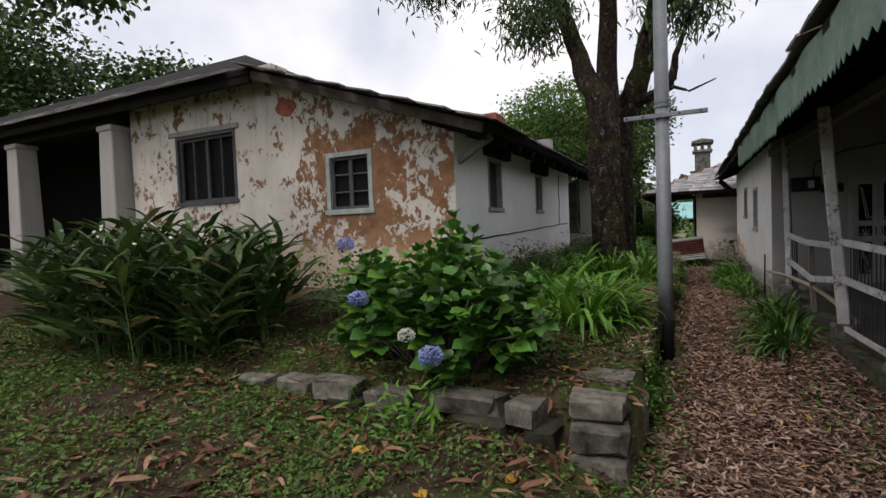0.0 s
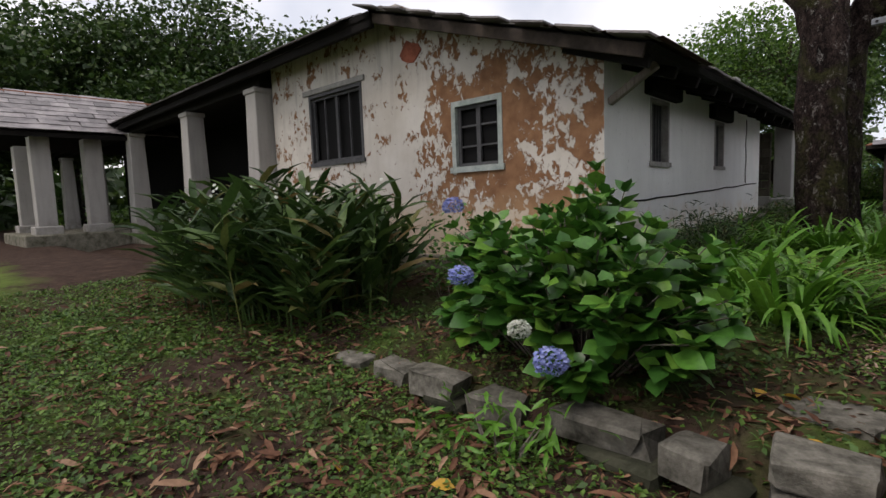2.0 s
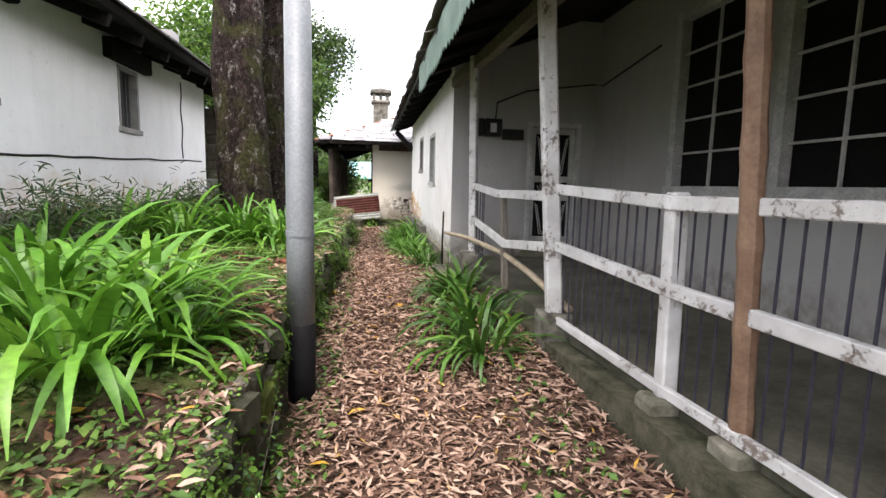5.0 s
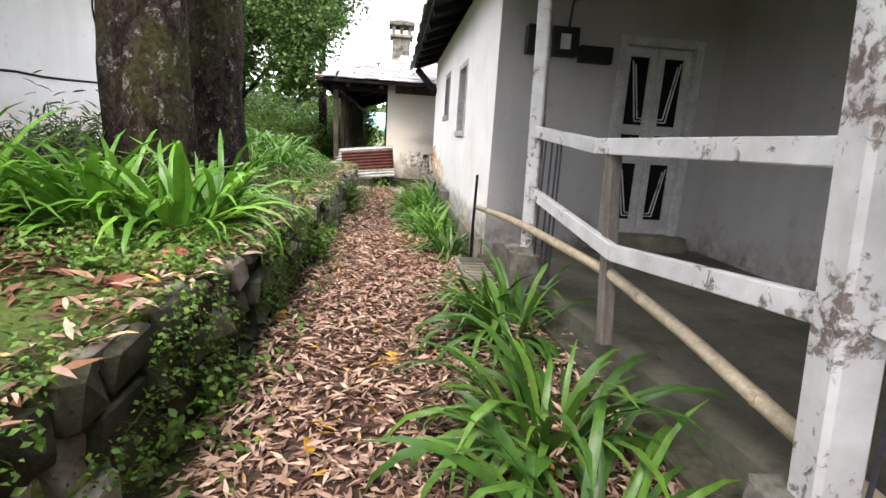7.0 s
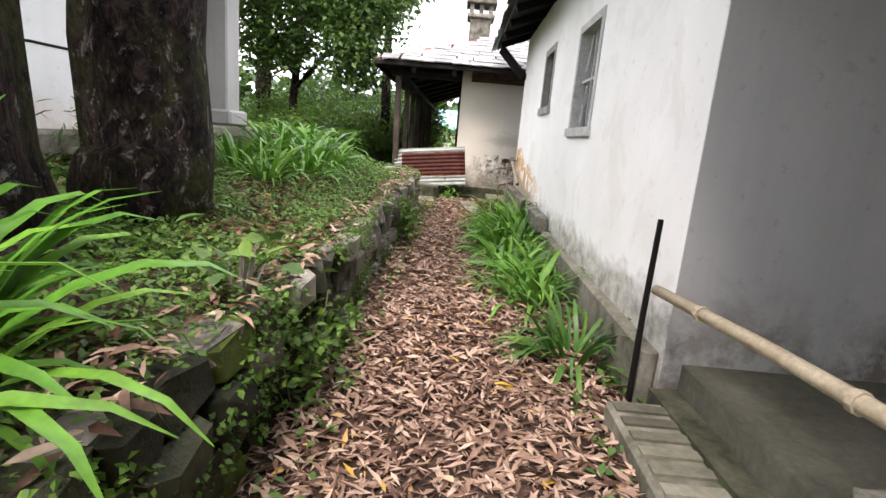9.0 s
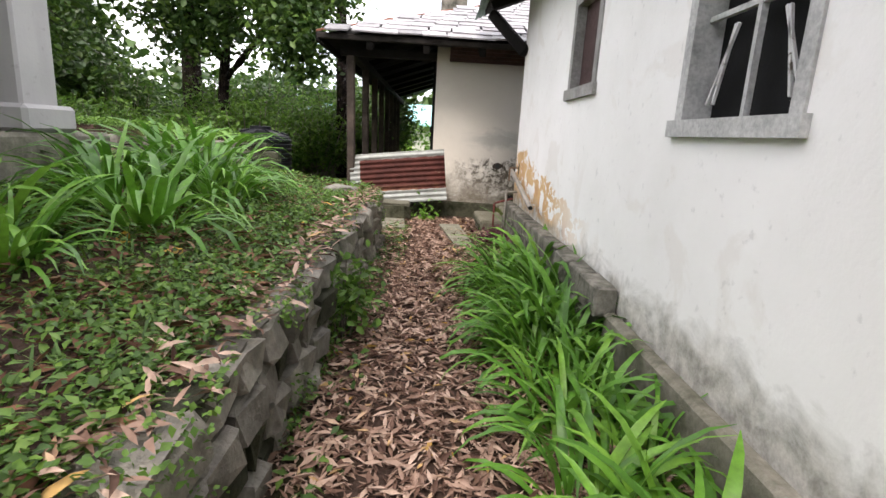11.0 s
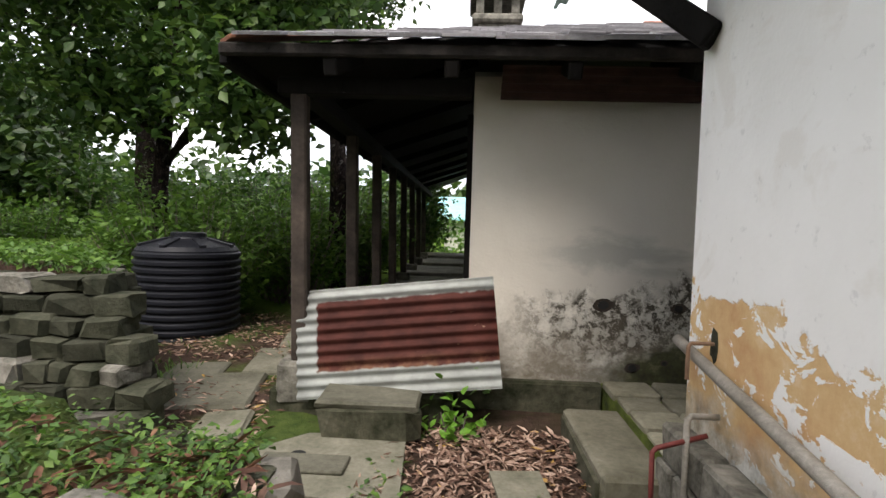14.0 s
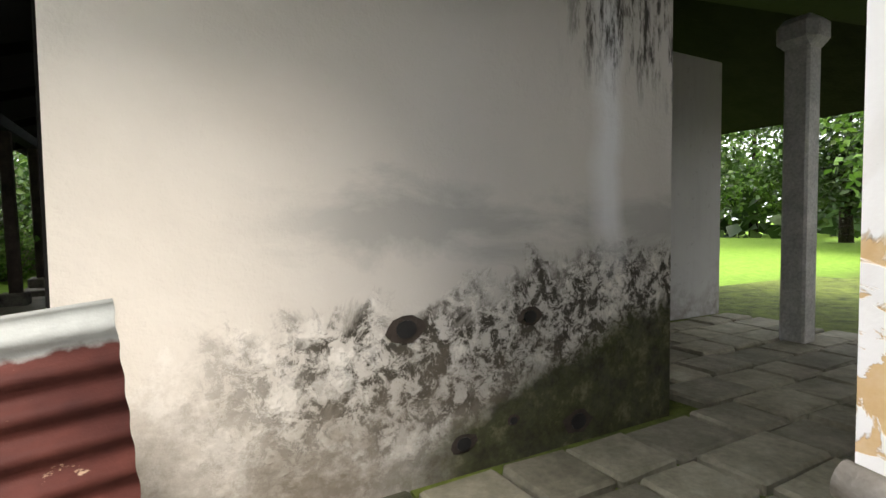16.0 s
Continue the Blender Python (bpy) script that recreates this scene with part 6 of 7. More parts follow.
def ginger():
    t = thing("ginger_lily_clump", "dense dark clump of ginger lily with long lance leaves", "plant", (-5.7, 4.2, 0.6))
    rr = random.Random(77)
    leaves = []
    stems = bmesh.new()
    for i in range(270):
        a, d = rr.uniform(0, 6.283), math.sqrt(rr.random())
        x, y = -6.1 + 1.9 * d * math.cos(a), 4.15 + 1.15 * d * math.sin(a)
        h = rr.uniform(0.9, 1.65) * (1 - 0.25 * d)
        lean = Vector((math.cos(a), math.sin(a), 0)) * rr.uniform(0.0, 0.45) * d
        z0 = gz(x, y)
        foot, tip = Vector((x, y, z0 - 0.03)), Vector((x, y, z0 + h)) + lean
        if i % 2 == 0:
            tube(stems, [foot, foot.lerp(tip, 0.5) + Vector((0, 0, 0.05)), tip], [0.012, 0.010, 0.006], 4, 0, i, False)
        az0 = rr.uniform(0, 6.28)
        for k in range(9):
            f = 0.25 + 0.75 * k / 8
            az = az0 + (k % 2) * math.pi + rr.uniform(-0.4, 0.4)
            dd = Vector((math.cos(az), math.sin(az), rr.uniform(0.35, 1.3))) + lean
            leaves.append(place(foot.lerp(tip, f), dd, rr.uniform(0.36, 0.66), 0.9, rr.uniform(-0.6, 0.6)))
    part("stem", stems, M["leaf_ginger"], t)["kind"] = "stuff"
    scatter("foliage", THIN_V, LEAF_F, leaves, M["leaf_ginger"], t, "long narrow dark leaves, some brown")["kind"] = "stuff"
    fl = [place((-5.7 + rr.uniform(-1.0, 1.3), 4.0 + rr.uniform(-0.9, 0.7), 2.0 + rr.uniform(-0.2, 0.15)), (rr.uniform(-1, 1), rr.uniform(-1, 1), 1), 0.05, 1.6) for _ in range(60)]
    scatter("blossom", LEAF_V, LEAF_F, fl, M["white_fl"], t, "small cream flowers")["kind"] = "stuff"


ginger()


def bush(name, label, cat, cx, cy, rx, ry, z0, z1, n, size, mat_, seed, template=None, width=1.0, group=""):
    """A loose bush of leaves round a few stems."""
    rr = random.Random(seed)
    t = thing(name, label, cat, (cx, cy, z0), group)
    stems = bmesh.new()
    tips = []
    for i in range(max(6, n // 60)):
        a, d = rr.uniform(0, 6.283), math.sqrt(rr.random())
        tip = Vector((cx + rx * d * math.cos(a), cy + ry * d * math.sin(a), z0 + (z1 - z0) * rr.uniform(0.45, 1.0) * (1 - 0.3 * d)))
        foot = Vector((cx + rx * 0.4 * d * math.cos(a), cy + ry * 0.4 * d * math.sin(a), z0 - 0.05))
        tube(stems, [foot, foot.lerp(tip, 0.5), tip], [0.012 * size / 0.12, 0.008 * size / 0.12, 0.004], 4, 0, i, False)
        tips.append((foot, tip))
    part("stem", stems, M["wood_grey"], t)["kind"] = "stuff"
    pl = []
    for i in range(n):
        foot, tip = tips[rr.randrange(len(tips))]
        p = foot.lerp(tip, rr.uniform(0.3, 1.0)) + Vector((rr.gauss(0, 1), rr.gauss(0, 1), rr.gauss(0, 0.8))) * size * 1.1
        p.z = max(p.z, z0 + 0.02)
        pl.append(place(p, (rr.uniform(-1, 1), rr.uniform(-1, 1), rr.uniform(-0.5, 0.8)), size * rr.uniform(0.6, 1.2), width, rr.uniform(-1, 1)))
    scatter("foliage", template or LEAF_V, FAR_F if template is FAR_V else LEAF_F, pl, M[mat_], t)["kind"] = "stuff"
    return t


bush("shrub", "thin leggy shrub with small dark leaves by the gable", "shrub", -4.15, 5.4, 0.4, 0.4, 0.65, 2.25, 420, 0.085, "leaf_hyd", 3)
bush("fern_patch", "feathery dark ferns along the house plinth", "fern", -1.95, 8.2, 0.5, 1.4, 0.95, 1.7, 2600, 0.12, "leaf_ginger", 4, THIN_V, 0.7)
bush("fern_patch", "feathery dark ferns along the house plinth", "fern", -1.75, 10.8, 0.5, 1.2, 1.0, 1.7, 2000, 0.12, "leaf_ginger", 5, THIN_V, 0.7)
bush("fern_patch", "feathery ferns before the whitewashed wall", "fern", -1.9, 13.6, 0.4, 0.8, 1.0, 1.75, 700, 0.11, "leaf_weed", 6, THIN_V, 0.7)
bush("weed_clump", "low leafy weeds at the path edge", "weeds", 0.30, 15.0, 0.12, 0.6, 0.3, 0.9, 420, 0.07, "leaf_bright", 7)
bush("weed_clump", "low leafy weeds at the path edge", "weeds", 0.28, 11.2, 0.12, 0.8, 0.25, 0.8, 500, 0.055, "leaf_bright", 8)
bush("weed_clump", "low leafy weeds at the path edge", "weeds", 0.20, 8.6, 0.1, 0.8, 0.15, 0.55, 420, 0.05, "leaf_bright", 9)
bush("weed_clump", "trailing creeper over the stone edging", "weeds", 0.16, 5.2, 0.12, 1.2, 0.0, 0.5, 600, 0.05, "leaf_hyd", 10)
bush("weed_clump", "light green sapling by the stone edging", "weeds", -1.75, 3.15, 0.3, 0.2, 0.3, 0.62, 120, 0.15, "leaf_lily_light", 11, THIN_V, 1.1)
bush("purple_plant", "dark purple leafy plant at the wall foot", "plant", 1.62, 18.1, 0.2, 0.28, 0.22, 0.5, 420, 0.06, "purple", 12)
bush("weed_clump", "tall green weeds on the bank", "weeds", -2.4, 18.8, 0.7, 0.35, 0.75, 1.02, 500, 0.07, "leaf_weed", 13)
bush("weed_clump", "green weeds below the bank wall", "weeds", -2.1, 19.7, 0.5, 0.2, 0.3, 0.62, 350, 0.07, "leaf_weed", 14)
bush("weed_clump", "small broad-leaved weed on the terrace edge", "weeds", 0.1, 10.95, 0.1, 0.15, 0.85, 1.1, 26, 0.12, "leaf_weed", 15)
bush("weed_clump", "young green weeds beside the step", "weeds", 0.75, 20.05, 0.18, 0.12, 0.2, 0.45, 90, 0.1, "leaf_lily_light", 16)
for i, (x, y) in enumerate(((-2.3, 25.5), (-1.9, 27.5), (-2.6, 29.5), (-2.2, 32), (-5.2, 26.5), (-6.5, 28), (-8, 26), (-4.3, 30), (-3.4, 23.9), (-7.5, 23.5), (-9, 22))):
    bush("shrub", "bright green overgrown shrub behind the veranda", "shrub", x, y, 1.3, 1.3, 0.3, 2.6 + 0.6 * math.sin(i * 2), 7000, 0.14, "leaf_bright", 60 + i, FAR_V, 0.8, "overgrown shrubs")


for i, (x, y) in enumerate(((-3.2, 33), (-5.5, 32), (-7.5, 31), (-9.5, 29), (-11.5, 27), (-12.5, 24), (-1.6, 35))):
    bush("thicket", "tall dark green thicket behind the bank", "thicket", x, y, 1.7, 1.5, 0.3, 3.6 + 0.8 * math.sin(i * 2.3), 6000, 0.22, "leaf_mid", 160 + i, FAR_V, 0.9, "thickets behind the bank")


# ---- trees ----
def tree(label, stems, crowns, leaf_n, leaf, mat_, seed, template=LEAF_V, loc=None, hang=0.0):
    """stems: lists of (point, radius); crowns: (centre, radii) from which leaf clumps are drawn."""
    rr = random.Random(seed)
    t = thing("tree", label, "tree", loc or stems[0][0][0])
    for i, st in enumerate(stems):
        bm = bmesh.new()
        pts, rad = [], []
        for (a, ra), (b, rb) in zip(st, st[1:]):
            for k in range(5):
                f = k / 5
                pts.append(Vector(a).lerp(Vector(b), f) + Vector((rr.uniform(-1, 1), rr.uniform(-1, 1), 0)) * ra * 0.12)
                rad.append(ra + (rb - ra) * f)
        pts.append(Vector(st[-1][0]))
        rad.append(st[-1][1])
        tube(bm, pts, rad, 22 if st[0][1] > 0.1 else 7, 0.13, seed + i)
        part("trunk" if st[0][1] > 0.2 else "limb", bm, M["bark"], t, "", True)
    pl = []
    twigs = bmesh.new()
    for c, r in crowns:
        c, r = Vector(c), Vector(r)
        for k in range(int(leaf_n / len(crowns) / 26)):
            d = Vector((rr.gauss(0, 1), rr.gauss(0, 1), rr.gauss(0, 1))).normalized() * (rr.random() ** 0.45)
            q = c + Vector((d.x * r.x, d.y * r.y, d.z * r.z))
            if k % 3 == 0:
                tube(twigs, [c.lerp(q, 0.2), c.lerp(q, 0.65) + Vector((0, 0, 0.1)), q], [0.03, 0.016, 0.005], 4, 0, k, False)
            for j in range(26):
                p = q + Vector((rr.gauss(0, 1), rr.gauss(0, 1), rr.gauss(0, 0.7))) * leaf * 1.7
                pl.append(place(p, (rr.uniform(-1, 1), rr.uniform(-1, 1), rr.uniform(-0.9, 0.5) - hang), leaf * rr.uniform(0.65, 1.2), 1.0, rr.uniform(-1.2, 1.2)))
    if crowns:
        part("twig", twigs, M["bark"], t)["kind"] = "stuff"
        scatter("crown", template, FAR_F if template is FAR_V else LEAF_F, pl, M[mat_], t)["kind"] = "stuff"
    return t


big = [
    [((-1.0, 10.75, 0.7), 0.46), ((-0.98, 10.8, 1.3), 0.335), ((-1.02, 10.85, 4.2), 0.30), ((-1.55, 10.95, 5.6), 0.19), ((-2.05, 11.0, 7.2), 0.15), ((-2.6, 10.8, 10), 0.08)],
    [((-0.92, 12.0, 0.7), 0.41), ((-0.90, 12.0, 1.3), 0.34), ((-0.80, 11.95, 4.2), 0.29), ((-0.30, 11.6, 5.3), 0.22), ((0.08, 11.4, 6.8), 0.19), ((0.2, 11.3, 9.8), 0.10)],
    [((-1.0, 11.0, 3.6), 0.25), ((-0.98, 11.1, 5.4), 0.20), ((-0.9, 11.2, 9.8), 0.10)],
    [((-0.45, 11.7, 4.6), 0.12), ((0.25, 11.2, 4.75), 0.10), ((0.36, 11.0, 5.3), 0.06), ((0.7, 10.9, 6.2), 0.03)],
    [((0.22, 11.2, 4.75), 0.04), ((0.6, 10.8, 4.5), 0.025), ((1.05, 10.5, 4.6), 0.012)],
    [((-1.9, 11.0, 6.8), 0.10), ((-3.2, 10.7, 7.8), 0.06), ((-5.0, 10.3, 8.0), 0.03)],
    [((-0.9, 11.2, 7.6), 0.10), ((-0.4, 11.0, 8.6), 0.06), ((0.1, 10.6, 9.2), 0.03)],
]
tree("large old tree with twin dark trunks, lichen and drooping leaves", big,
     [((-2.6, 10.8, 7.6), (1.0, 1.0, 1.0)), ((-1.6, 11.0, 9.3), (1.6, 1.5, 1.3)), ((0.6, 11.0, 7.6), (0.9, 0.9, 0.8)), ((0.3, 11.2, 9.8), (1.6, 1.6, 1.3)), ((-4.6, 10.4, 7.8), (0.7, 0.6, 0.5)), ((-2.3, 10.6, 6.4), (0.5, 0.4, 0.5)), ((0.55, 11.0, 6.4), (0.6, 0.4, 0.5)), ((-0.9, 11.0, 7.9), (0.9, 0.7, 0.7))],
     11000, 0.21, "leaf_tree", 5, THIN_V, (-0.8, 11.3, 0.8), 0.6)
tree("slim dark trunk with a spreading dark crown behind the tank",
     [[((-4.0, 24.3, 0.3), 0.17), ((-4.1, 24.3, 2.2), 0.115), ((-3.9, 24.4, 4.5), 0.10), ((-3.6, 24.6, 7.5), 0.06)], [((-4.0, 24.3, 2.6), 0.09), ((-2.4, 23.8, 4.2), 0.06), ((-1.6, 23.4, 5.4), 0.03)], [((-4.0, 24.3, 2.9), 0.09), ((-5.8, 24.0, 4.6), 0.05), ((-7, 24, 5.5), 0.02)]],
     [((-3.8, 24.4, 6.2), (2.6, 2.2, 1.8)), ((-6.2, 24.0, 5.0), (2.2, 1.8, 1.4)), ((-1.9, 23.6, 5.2), (1.5, 1.4, 1.3)), ((-4.2, 23.6, 3.6), (1.3, 1.0, 0.6)), ((-7.6, 23.0, 3.8), (1.8, 1.5, 1.2)), ((-2.0, 22.6, 3.4), (0.6, 0.6, 0.8)), ((-1.9, 22.9, 4.6), (0.9, 0.7, 0.9)), ((-4.6, 22.6, 5.0), (1.6, 1.2, 0.9))], 20000, 0.16, "leaf_mid", 8, FAR_V)
tree("tree with an upright dark trunk beyond the veranda", [[((-1.55, 25.6, 0.3), 0.16), ((-1.6, 25.6, 3.5), 0.13), ((-1.7, 25.8, 7.5), 0.05)]],
     [((-1.8, 26.0, 6.8), (1.8, 1.8, 1.5))], 7000, 0.16, "leaf_tree", 9, FAR_V)
tree("bright leafy tree behind the old house", [[((-6.0, 27, 0.4), 0.3), ((-6.0, 27, 4), 0.22), ((-5.8, 27, 8), 0.1)]],
     [((-6.0, 27, 7.2), (3.2, 2.6, 2.4)), ((-3.6, 27.5, 6.0), (1.8, 1.6, 1.4))], 22000, 0.2, "leaf_bright", 10, FAR_V)
for i, (x, y, r, z) in enumerate(((-31, 2.0, 4.5, 8.5), (-36, 8, 5.5, 10), (-33, 14, 6, 11), (-25, 19, 4.5, 8.8), (-42, -2, 6, 9), (-14, 30, 3.5, 4.5))):
    tree("tall dark-leaved tree beyond the old house", [[((x, y, 0.3), 0.36), ((x + 0.2, y, z * 0.5), 0.26), ((x, y, z), 0.1)], [((x, y, z * 0.4), 0.16), ((x + r * 0.5, y + 0.6, z * 0.75), 0.06)]],
         [((x, y, z), (r, r, r * 0.6)), ((x + r * 0.5, y - r * 0.4, z * 0.62), (r * 0.7, r * 0.7, r * 0.35)), ((x - r * 0.5, y + r * 0.3, z * 0.7), (r * 0.7, r * 0.7, r * 0.4))], 34000, 0.33, "leaf_tree", 70 + i, FAR_V)
tree("tree leaning over the lawn, its twigs hanging into view", [[((-8.5, -3.5, 0.5), 0.3), ((-8.2, -2.5, 4), 0.22), ((-7.0, 1.0, 6.0), 0.1), ((-6.2, 3.6, 6.2), 0.04)]],
     [((-6.6, 3.4, 6.0), (1.4, 0.9, 0.45)), ((-7.8, 1.2, 6.6), (1.8, 1.6, 0.8)), ((-8.6, 4.6, 6.4), (0.9, 0.8, 0.5))], 2600, 0.16, "leaf_tree", 90, LEAF_V, None, 0.5)
for i, (x, y, r, z) in enumerate(((24, 25, 4, 6), (30, 31, 5, 7.5), (33, 22, 5, 7), (22, 36, 5, 8), (38, 40, 6, 9))):
    tree("leafy tree across the bright lawn", [[((x, y, 0.3), 0.3), ((x, y, z), 0.1)]], [((x, y, z), (r, r, r * 0.6)), ((x - 1, y - 1, z * 0.5), (r * 0.8, r * 0.8, r * 0.4))], 9000, 0.34, "leaf_tree" if i % 2 else "leaf_bright", 100 + i, FAR_V)


def woods():
    """The belt of far trees all round."""
    rr = random.Random(15)
    pl = []
    for i in range(120):
        a = radians(rr.uniform(-60, 235))
        d = rr.uniform(46, 75)
        cx, cy, rad = d * math.cos(a), 12 + d * math.sin(a), rr.uniform(4, 7)
        for k in range(300):
            v = Vector((rr.gauss(0, 1), rr.gauss(0, 1), abs(rr.gauss(0, 1)))).normalized() * rr.uniform(0.6, 1.0)
            p = Vector((cx + v.x * rad, cy + v.y * rad, 0.2 + v.z * rad * 1.15))
            pl.append(place(p, (rr.uniform(-1, 1), rr.uniform(-1, 1), rr.uniform(-1, 0.6)), rr.uniform(0.7, 1.5), 1.2, rr.uniform(-1, 1)))
    tagged(scatter("far_woods", FAR_V, FAR_F, pl, M["leaf_tree"]), "belt of far green woods round the place", "woods", kind="stuff")
    pl = []
    for i in range(70):
        a = radians(rr.uniform(40, 200))
        d = rr.uniform(24, 40)
        cx, cy, rad = d * math.cos(a), 14 + d * math.sin(a), rr.uniform(1.5, 2.6)
        if cx > -1.5 and cy < 38 or (-30 < cx < -2 and cy < 17):
            continue
        for k in range(420):
            v = Vector((rr.gauss(0, 1), rr.gauss(0, 1), abs(rr.gauss(0, 1)))).normalized() * rr.uniform(0.6, 1.0)
            pl.append(place(Vector((cx + v.x * rad, cy + v.y * rad, 0.3 + v.z * rad)), (rr.uniform(-1, 1), rr.uniform(-1, 1), rr.uniform(-1, 0.6)), rr.uniform(0.2, 0.42), 0.9, rr.uniform(-1, 1)))
    tagged(scatter("scrub", FAR_V, FAR_F, pl, M["leaf_bright"]), "bright green scrub and bushes", "scrub", kind="stuff")


woods()


def far_house(x, y, w, d, wall_h, roof_h, label):
    h = thing("far_house", label, "house", (x, y, 0.3))
    block("wall", M["far_wall"], x - w / 2, x + w / 2, y, y + d, 0.2, wall_h, h)
    bm = bmesh.new()
    prism(bm, [(x - w / 2 - 0.5, y - 0.5, wall_h), (x + w / 2 + 0.5, y - 0.5, wall_h), (x + w / 2 + 0.5, y + d / 2, roof_h), (x - w / 2 - 0.5, y + d / 2, roof_h)], (0, 0, 0.08))
    prism(bm, [(x - w / 2 - 0.5, y + d + 0.5, wall_h), (x + w / 2 + 0.5, y + d + 0.5, wall_h), (x + w / 2 + 0.5, y + d / 2, roof_h), (x - w / 2 - 0.5, y + d / 2, roof_h)], (0, 0, 0.08))
    part("roof", bm, M["teal"], h, "turquoise sheet roof")
    bm = bmesh.new()
    prism(bm, [(x - w / 2, y, wall_h), (x - w / 2, y + d, wall_h), (x - w / 2, y + d / 2, roof_h)], (0.1, 0, 0))
    prism(bm, [(x + w / 2 - 0.1, y, wall_h), (x + w / 2 - 0.1, y + d, wall_h), (x + w / 2 - 0.1, y + d / 2, roof_h)], (0.1, 0, 0))
    part("gable", bm, M["far_wall"], h)
    for k in (-0.25, 0.2):
        win = block("window", M["dark_in"], x + w * k, x + w * k + 0.9, y - 0.03, y + 0.02, 1.1, 2.0, h)


far_house(-4.6, 44, 5, 5, 1.9, 3.1, "far low house with a turquoise sheet roof")
far_house(1.6, 43, 4, 5, 2.0, 3.3, "far pale house with a turquoise sheet roof")
far_house(-40, -6, 9, 6, 2.4, 4.2, "far low house beyond the lawn")


# ---- fallen leaves, weeds and grass ----
def strew():
    rr = random.Random(99)

    def spot(x, y, size, lift=0.012, flat=0.25):
        a = rr.uniform(0, 6.283)
        return place((x, y, gz(x, y) + lift * rr.random() + 0.004), (math.cos(a), math.sin(a), rr.uniform(-flat, flat)), size, 1.0, rr.uniform(-0.7, 0.7))
    pl = []
    for i in range(62000):
        y = -1.5 + 21.6 * rr.random()
        right = 2.2 if y < 11.2 else 1.9
        x = 0.22 + (right - 0.22) * rr.random()
        if y > 17.2 and rr.random() < 0.55 and abs(x - 1.0) > 0.35:
            continue
        pl.append(spot(x, y, rr.uniform(0.04, 0.115), 0.035, 0.4))
    for i in range(4200):
        x, y = rr.uniform(-3.4, -0.6), rr.uniform(19.2, 24.2)
        if noise.noise((x * 1.3, y * 1.3, 7.0)) > -0.15 and ground_z(x, y) < 0.9:
            pl.append(spot(x, y, rr.uniform(0.05, 0.11), 0.03, 0.3))
    tagged(scatter("leaf_litter", DRY_V, DRY_F, pl, M["litter"]), "brown dry leaves covering the path", "leaf litter", kind="stuff")
    pl = []
    for i in range(17000):
        x, y = (rr.uniform(-8.5, 0.3), rr.uniform(-1.5, 6.1)) if i % 2 else (rr.uniform(-2.3, 0.12), rr.uniform(6.0, 18.2))
        if noise.noise((x * 0.7, y * 0.7, 4.0)) < -0.12 or (x < -2.6 and y < 2.9 and rr.random() < 0.4):
            continue
        pl.append(spot(x, y, rr.uniform(0.07, 0.14), 0.03, 0.35))
    tagged(scatter("leaf_litter", DRY_V, DRY_F, pl, M["litter_brown"]), "scattered brown dry leaves on lawn and bed", "leaf litter", kind="stuff")
    pl = []
    for i in range(5200):
        x, y = (rr.uniform(-7.5, 0.25), rr.uniform(-1.5, 4.2)) if i % 3 else (rr.uniform(-1.8, 0.1), rr.uniform(11.5, 18.2))
        if noise.noise((x * 0.8, y * 0.8, 14.0)) < -0.05 or (x < -2.6 and y < 2.9 and rr.random() < 0.35):
            continue
        pl.append(spot(x, y, rr.uniform(0.12, 0.24) * (1.0 if y < 5 else 0.6), 0.05, 0.3))
    tagged(scatter("leaf_litter", THIN_V, LEAF_F, pl, M["litter_brown"]), "long curled brown leaves lying on the grass", "leaf litter", kind="stuff")
    pl = [spot(rr.uniform(-2.5, 2.0), rr.uniform(0.5, 18), rr.uniform(0.1, 0.16), 0.03, 0.2) for i in range(90)]
    tagged(scatter("yellow_leaves", LEAF_V, LEAF_F, pl, M["yellow"]), "single yellow leaves fallen on the path", "leaf litter", kind="stuff")
    pl = []
    for i in range(80000):
        x, y = (rr.uniform(-9.0, 0.3), rr.uniform(-2.0, 6.1)) if i % 2 else (rr.uniform(-2.3, 0.15), rr.uniform(6.0, 18.4))
        if noise.noise((x * 0.8, y * 0.8, 9.0)) < -0.05 and rr.random() < 0.75:
            continue
        p = spot(x, y, rr.uniform(0.03, 0.07) * (1.0 if y < 6 else 0.7), 0.05, 0.7)
        pl.append(p)
    for i in range(2600):
        x, y = rr.choice([rr.uniform(0.22, 0.5), rr.uniform(1.55, 2.0)]), rr.uniform(3.5, 19.5)
        pl.append(spot(x, y, rr.uniform(0.03, 0.08), 0.06, 0.9))
    for i in range(2200):
        x = rr.uniform(0.2, 1.8)
        if abs(x - 0.85) > 0.28:
            pl.append(spot(x, rr.uniform(17.2, 19.2), rr.uniform(0.02, 0.05), 0.05, 0.9))
    tagged(scatter("ground_weeds", WEED_V, DRY_F, pl, M["leaf_weed"]), "low green weeds covering lawn and bed", "weeds", kind="stuff")
    pl = []
    for i in range(62000):
        x, y = rr.uniform(-2.3, 0.12), 8.5 + 9.8 * rr.random() ** 1.25
        if noise.noise((x * 0.9, y * 0.9, 19.0)) < -0.1 and rr.random() < 0.75:
            continue
        pl.append(spot(x, y, rr.uniform(0.02, 0.05), 0.07, 0.8))
    for i in range(5000):
        x, y = rr.uniform(-6.0, -1.75), rr.uniform(19.9, 21.2)
        if ground_z(x, y) > 1.0:
            pl.append(spot(x, y, rr.uniform(0.03, 0.08), 0.1, 0.9))
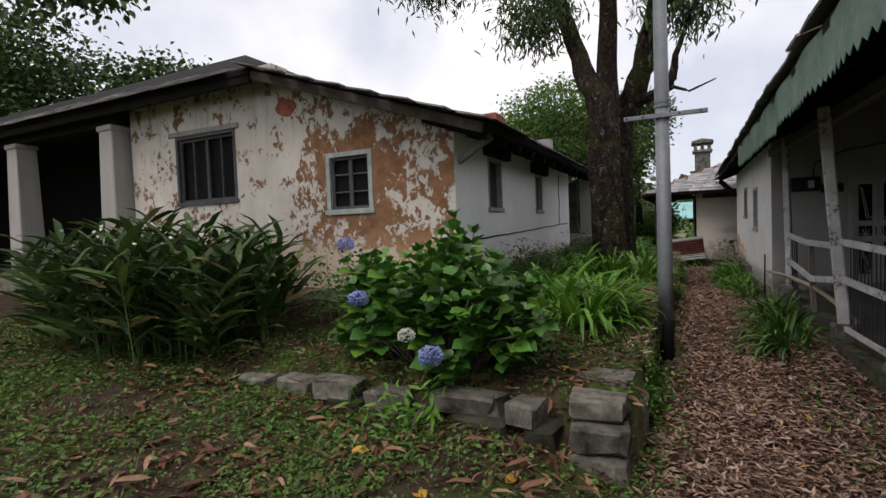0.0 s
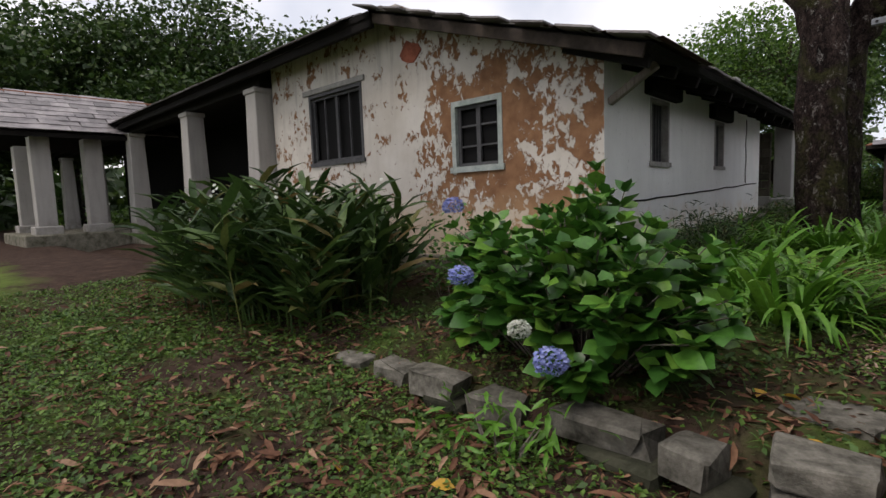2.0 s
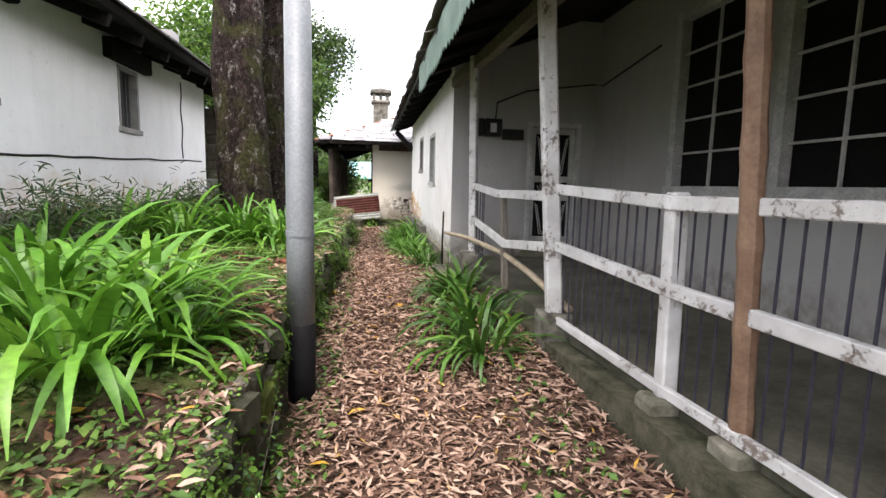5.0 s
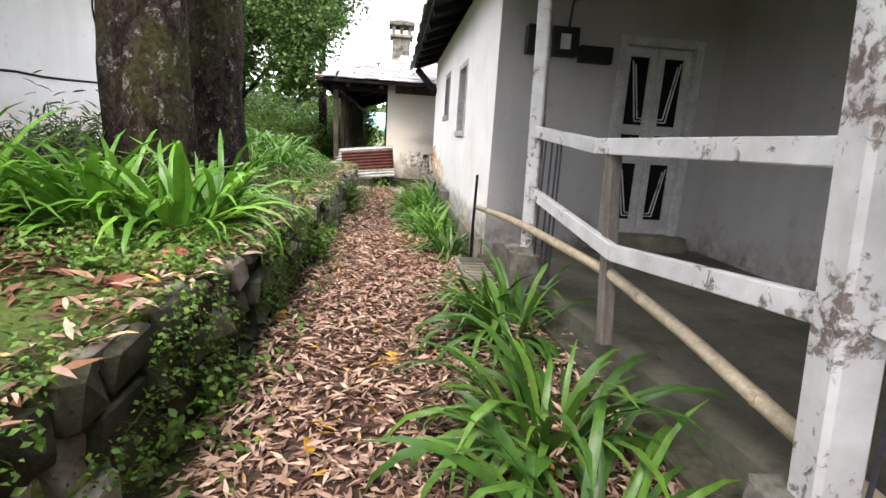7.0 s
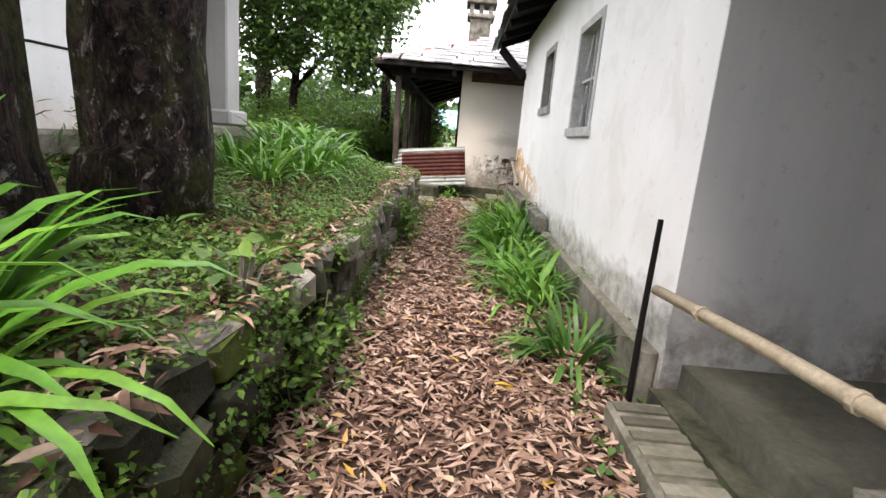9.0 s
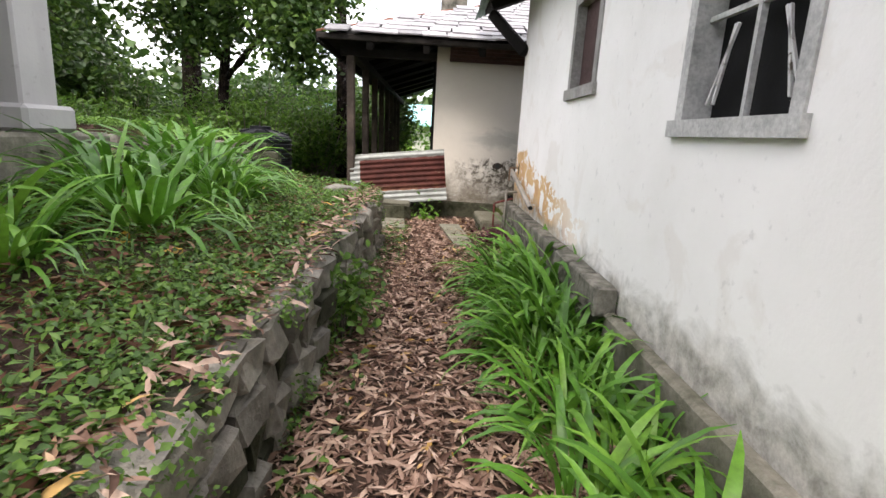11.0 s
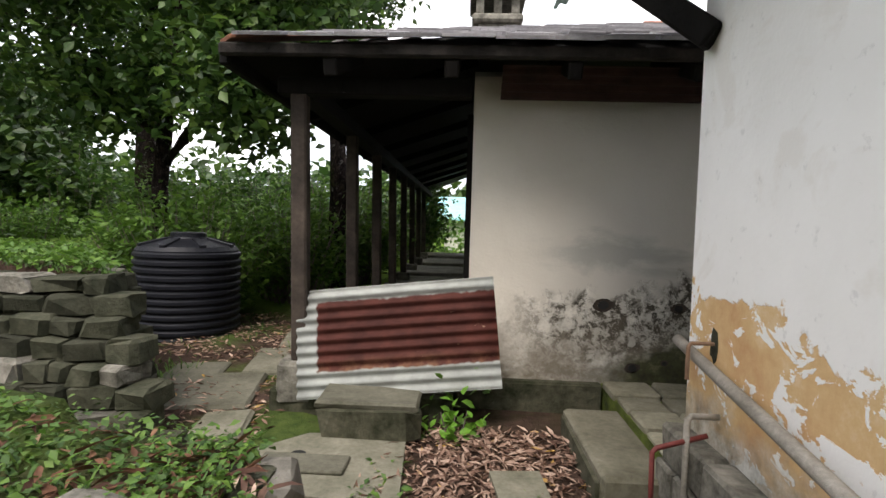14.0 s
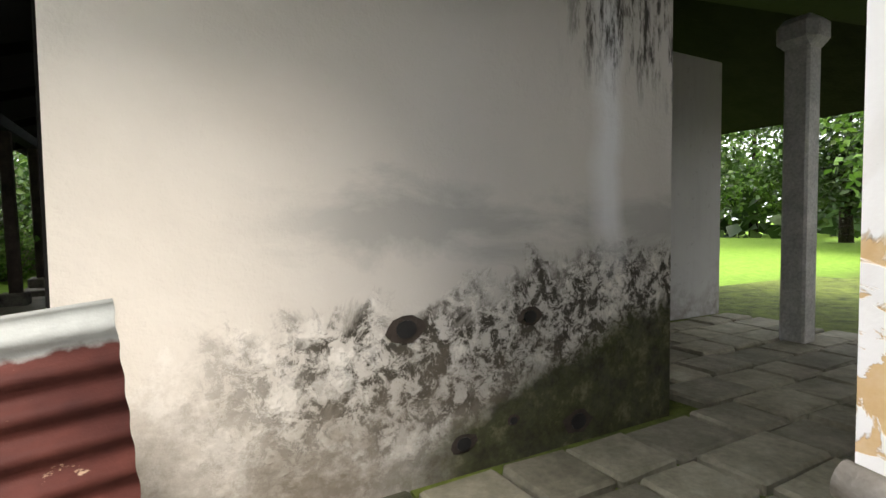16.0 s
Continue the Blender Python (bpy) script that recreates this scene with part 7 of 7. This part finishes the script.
    tagged(scatter("terrace_weeds", WEED_V, DRY_F, pl, M["leaf_bright"]), "bright green weeds carpeting the terrace", "weeds", kind="stuff")
    pl = []
    for i in range(54000):
        x, y = rr.uniform(-9.0, 0.2), rr.uniform(-1.8, 3.9)
        if noise.noise((x * 0.55, y * 0.55, 31.0)) < (-0.02 if x > -2.2 else -0.14) and rr.random() < 0.8:
            continue
        pl.append(spot(x, y, rr.uniform(0.02, 0.05), 0.05, 0.7))
    tagged(scatter("lawn_weeds", WEED_V, DRY_F, pl, M["leaf_bright"]), "patches of fresh green clover-like lawn weeds", "weeds", kind="stuff")
    # litter and weeds over the top of the retaining wall
    for name, n, mat_, lo, hi in (("wall_top_weeds", 4200, "leaf_bright", 0.015, 0.035), ("wall_top_litter", 1300, "litter", 0.06, 0.13)):
        pl = []
        for i in range(n):
            y = rr.uniform(5.0, 18.0)
            a = rr.uniform(0, 6.283)
            pl.append(place((-0.12 + 0.11 * smooth01((y - 7.6) / 1.8) + 0.24 * rr.random(), y, ground_z(0.0, y) + rr.uniform(0.01, 0.05)), (math.cos(a), math.sin(a), rr.uniform(-0.3, 0.6)), rr.uniform(lo, hi), 1.0, rr.uniform(-0.7, 0.7)))
        tagged(scatter(name, LEAF_V if n > 3000 else THIN_V, LEAF_F, pl, M[mat_]), "small weeds rooted along the wall top" if n > 3000 else "dry leaves caught on the wall top", "weeds" if n > 3000 else "leaf litter", kind="stuff")
    V, F = [], []
    for i in range(15000):
        k = rr.random()
        if k < 0.25:
            x, y = rr.uniform(-6, -1.75), rr.uniform(19.9, 22.5)
            if y > 21.3 and x > -3.6:
                continue
        elif k < 0.5:
            x, y = rr.uniform(-2.2, 0.1), rr.uniform(11.8, 18.0)
        elif k < 0.7:
            x, y = rr.uniform(-12, -0.9), rr.uniform(21.5, 30)
        else:
            x, y = rr.uniform(-9, -0.1), rr.uniform(-1.5, 4.8)
        blade(V, F, (x, y, gz(x, y) - 0.01), rr.uniform(0, 6.28), rr.uniform(0.05, 0.13), 0.004, rr.uniform(0.5, 1.3), rr.uniform(0.6, 2.0), 3)
    me = bpy.data.meshes.new("grass")
    me.from_pydata(V, [], F)
    tagged(finish("grass", me, M["leaf_weed"]), "short green grass among the weeds", "grass", kind="stuff")
    # moss and creepers on the face of the retaining wall
    pl = []
    for i in range(15000):
        y = rr.uniform(4.9, 18.0)
        z0, z1 = path_z(y), ground_z(0, y) + 0.06
        z = z0 + (z1 - z0) * rr.random() ** 0.8
        if noise.noise((y * 1.6, z * 2.6, 1.0)) < (0.0 if y < 13.5 else 0.22):
            continue
        pl.append(place((0.13 + 0.11 * smooth01((y - 7.6) / 1.8) + rr.uniform(-0.02, 0.05), y, z), (rr.uniform(0.1, 1), rr.uniform(-1, 1), rr.uniform(-1, 0.6)), rr.uniform(0.014, 0.036), 1.2, rr.uniform(-1, 1)))
    tagged(scatter("wall_creeper", WEED_V, DRY_F, pl, M["leaf_bright"]), "small creepers and moss on the wall face", "creeper", kind="stuff")


strew()
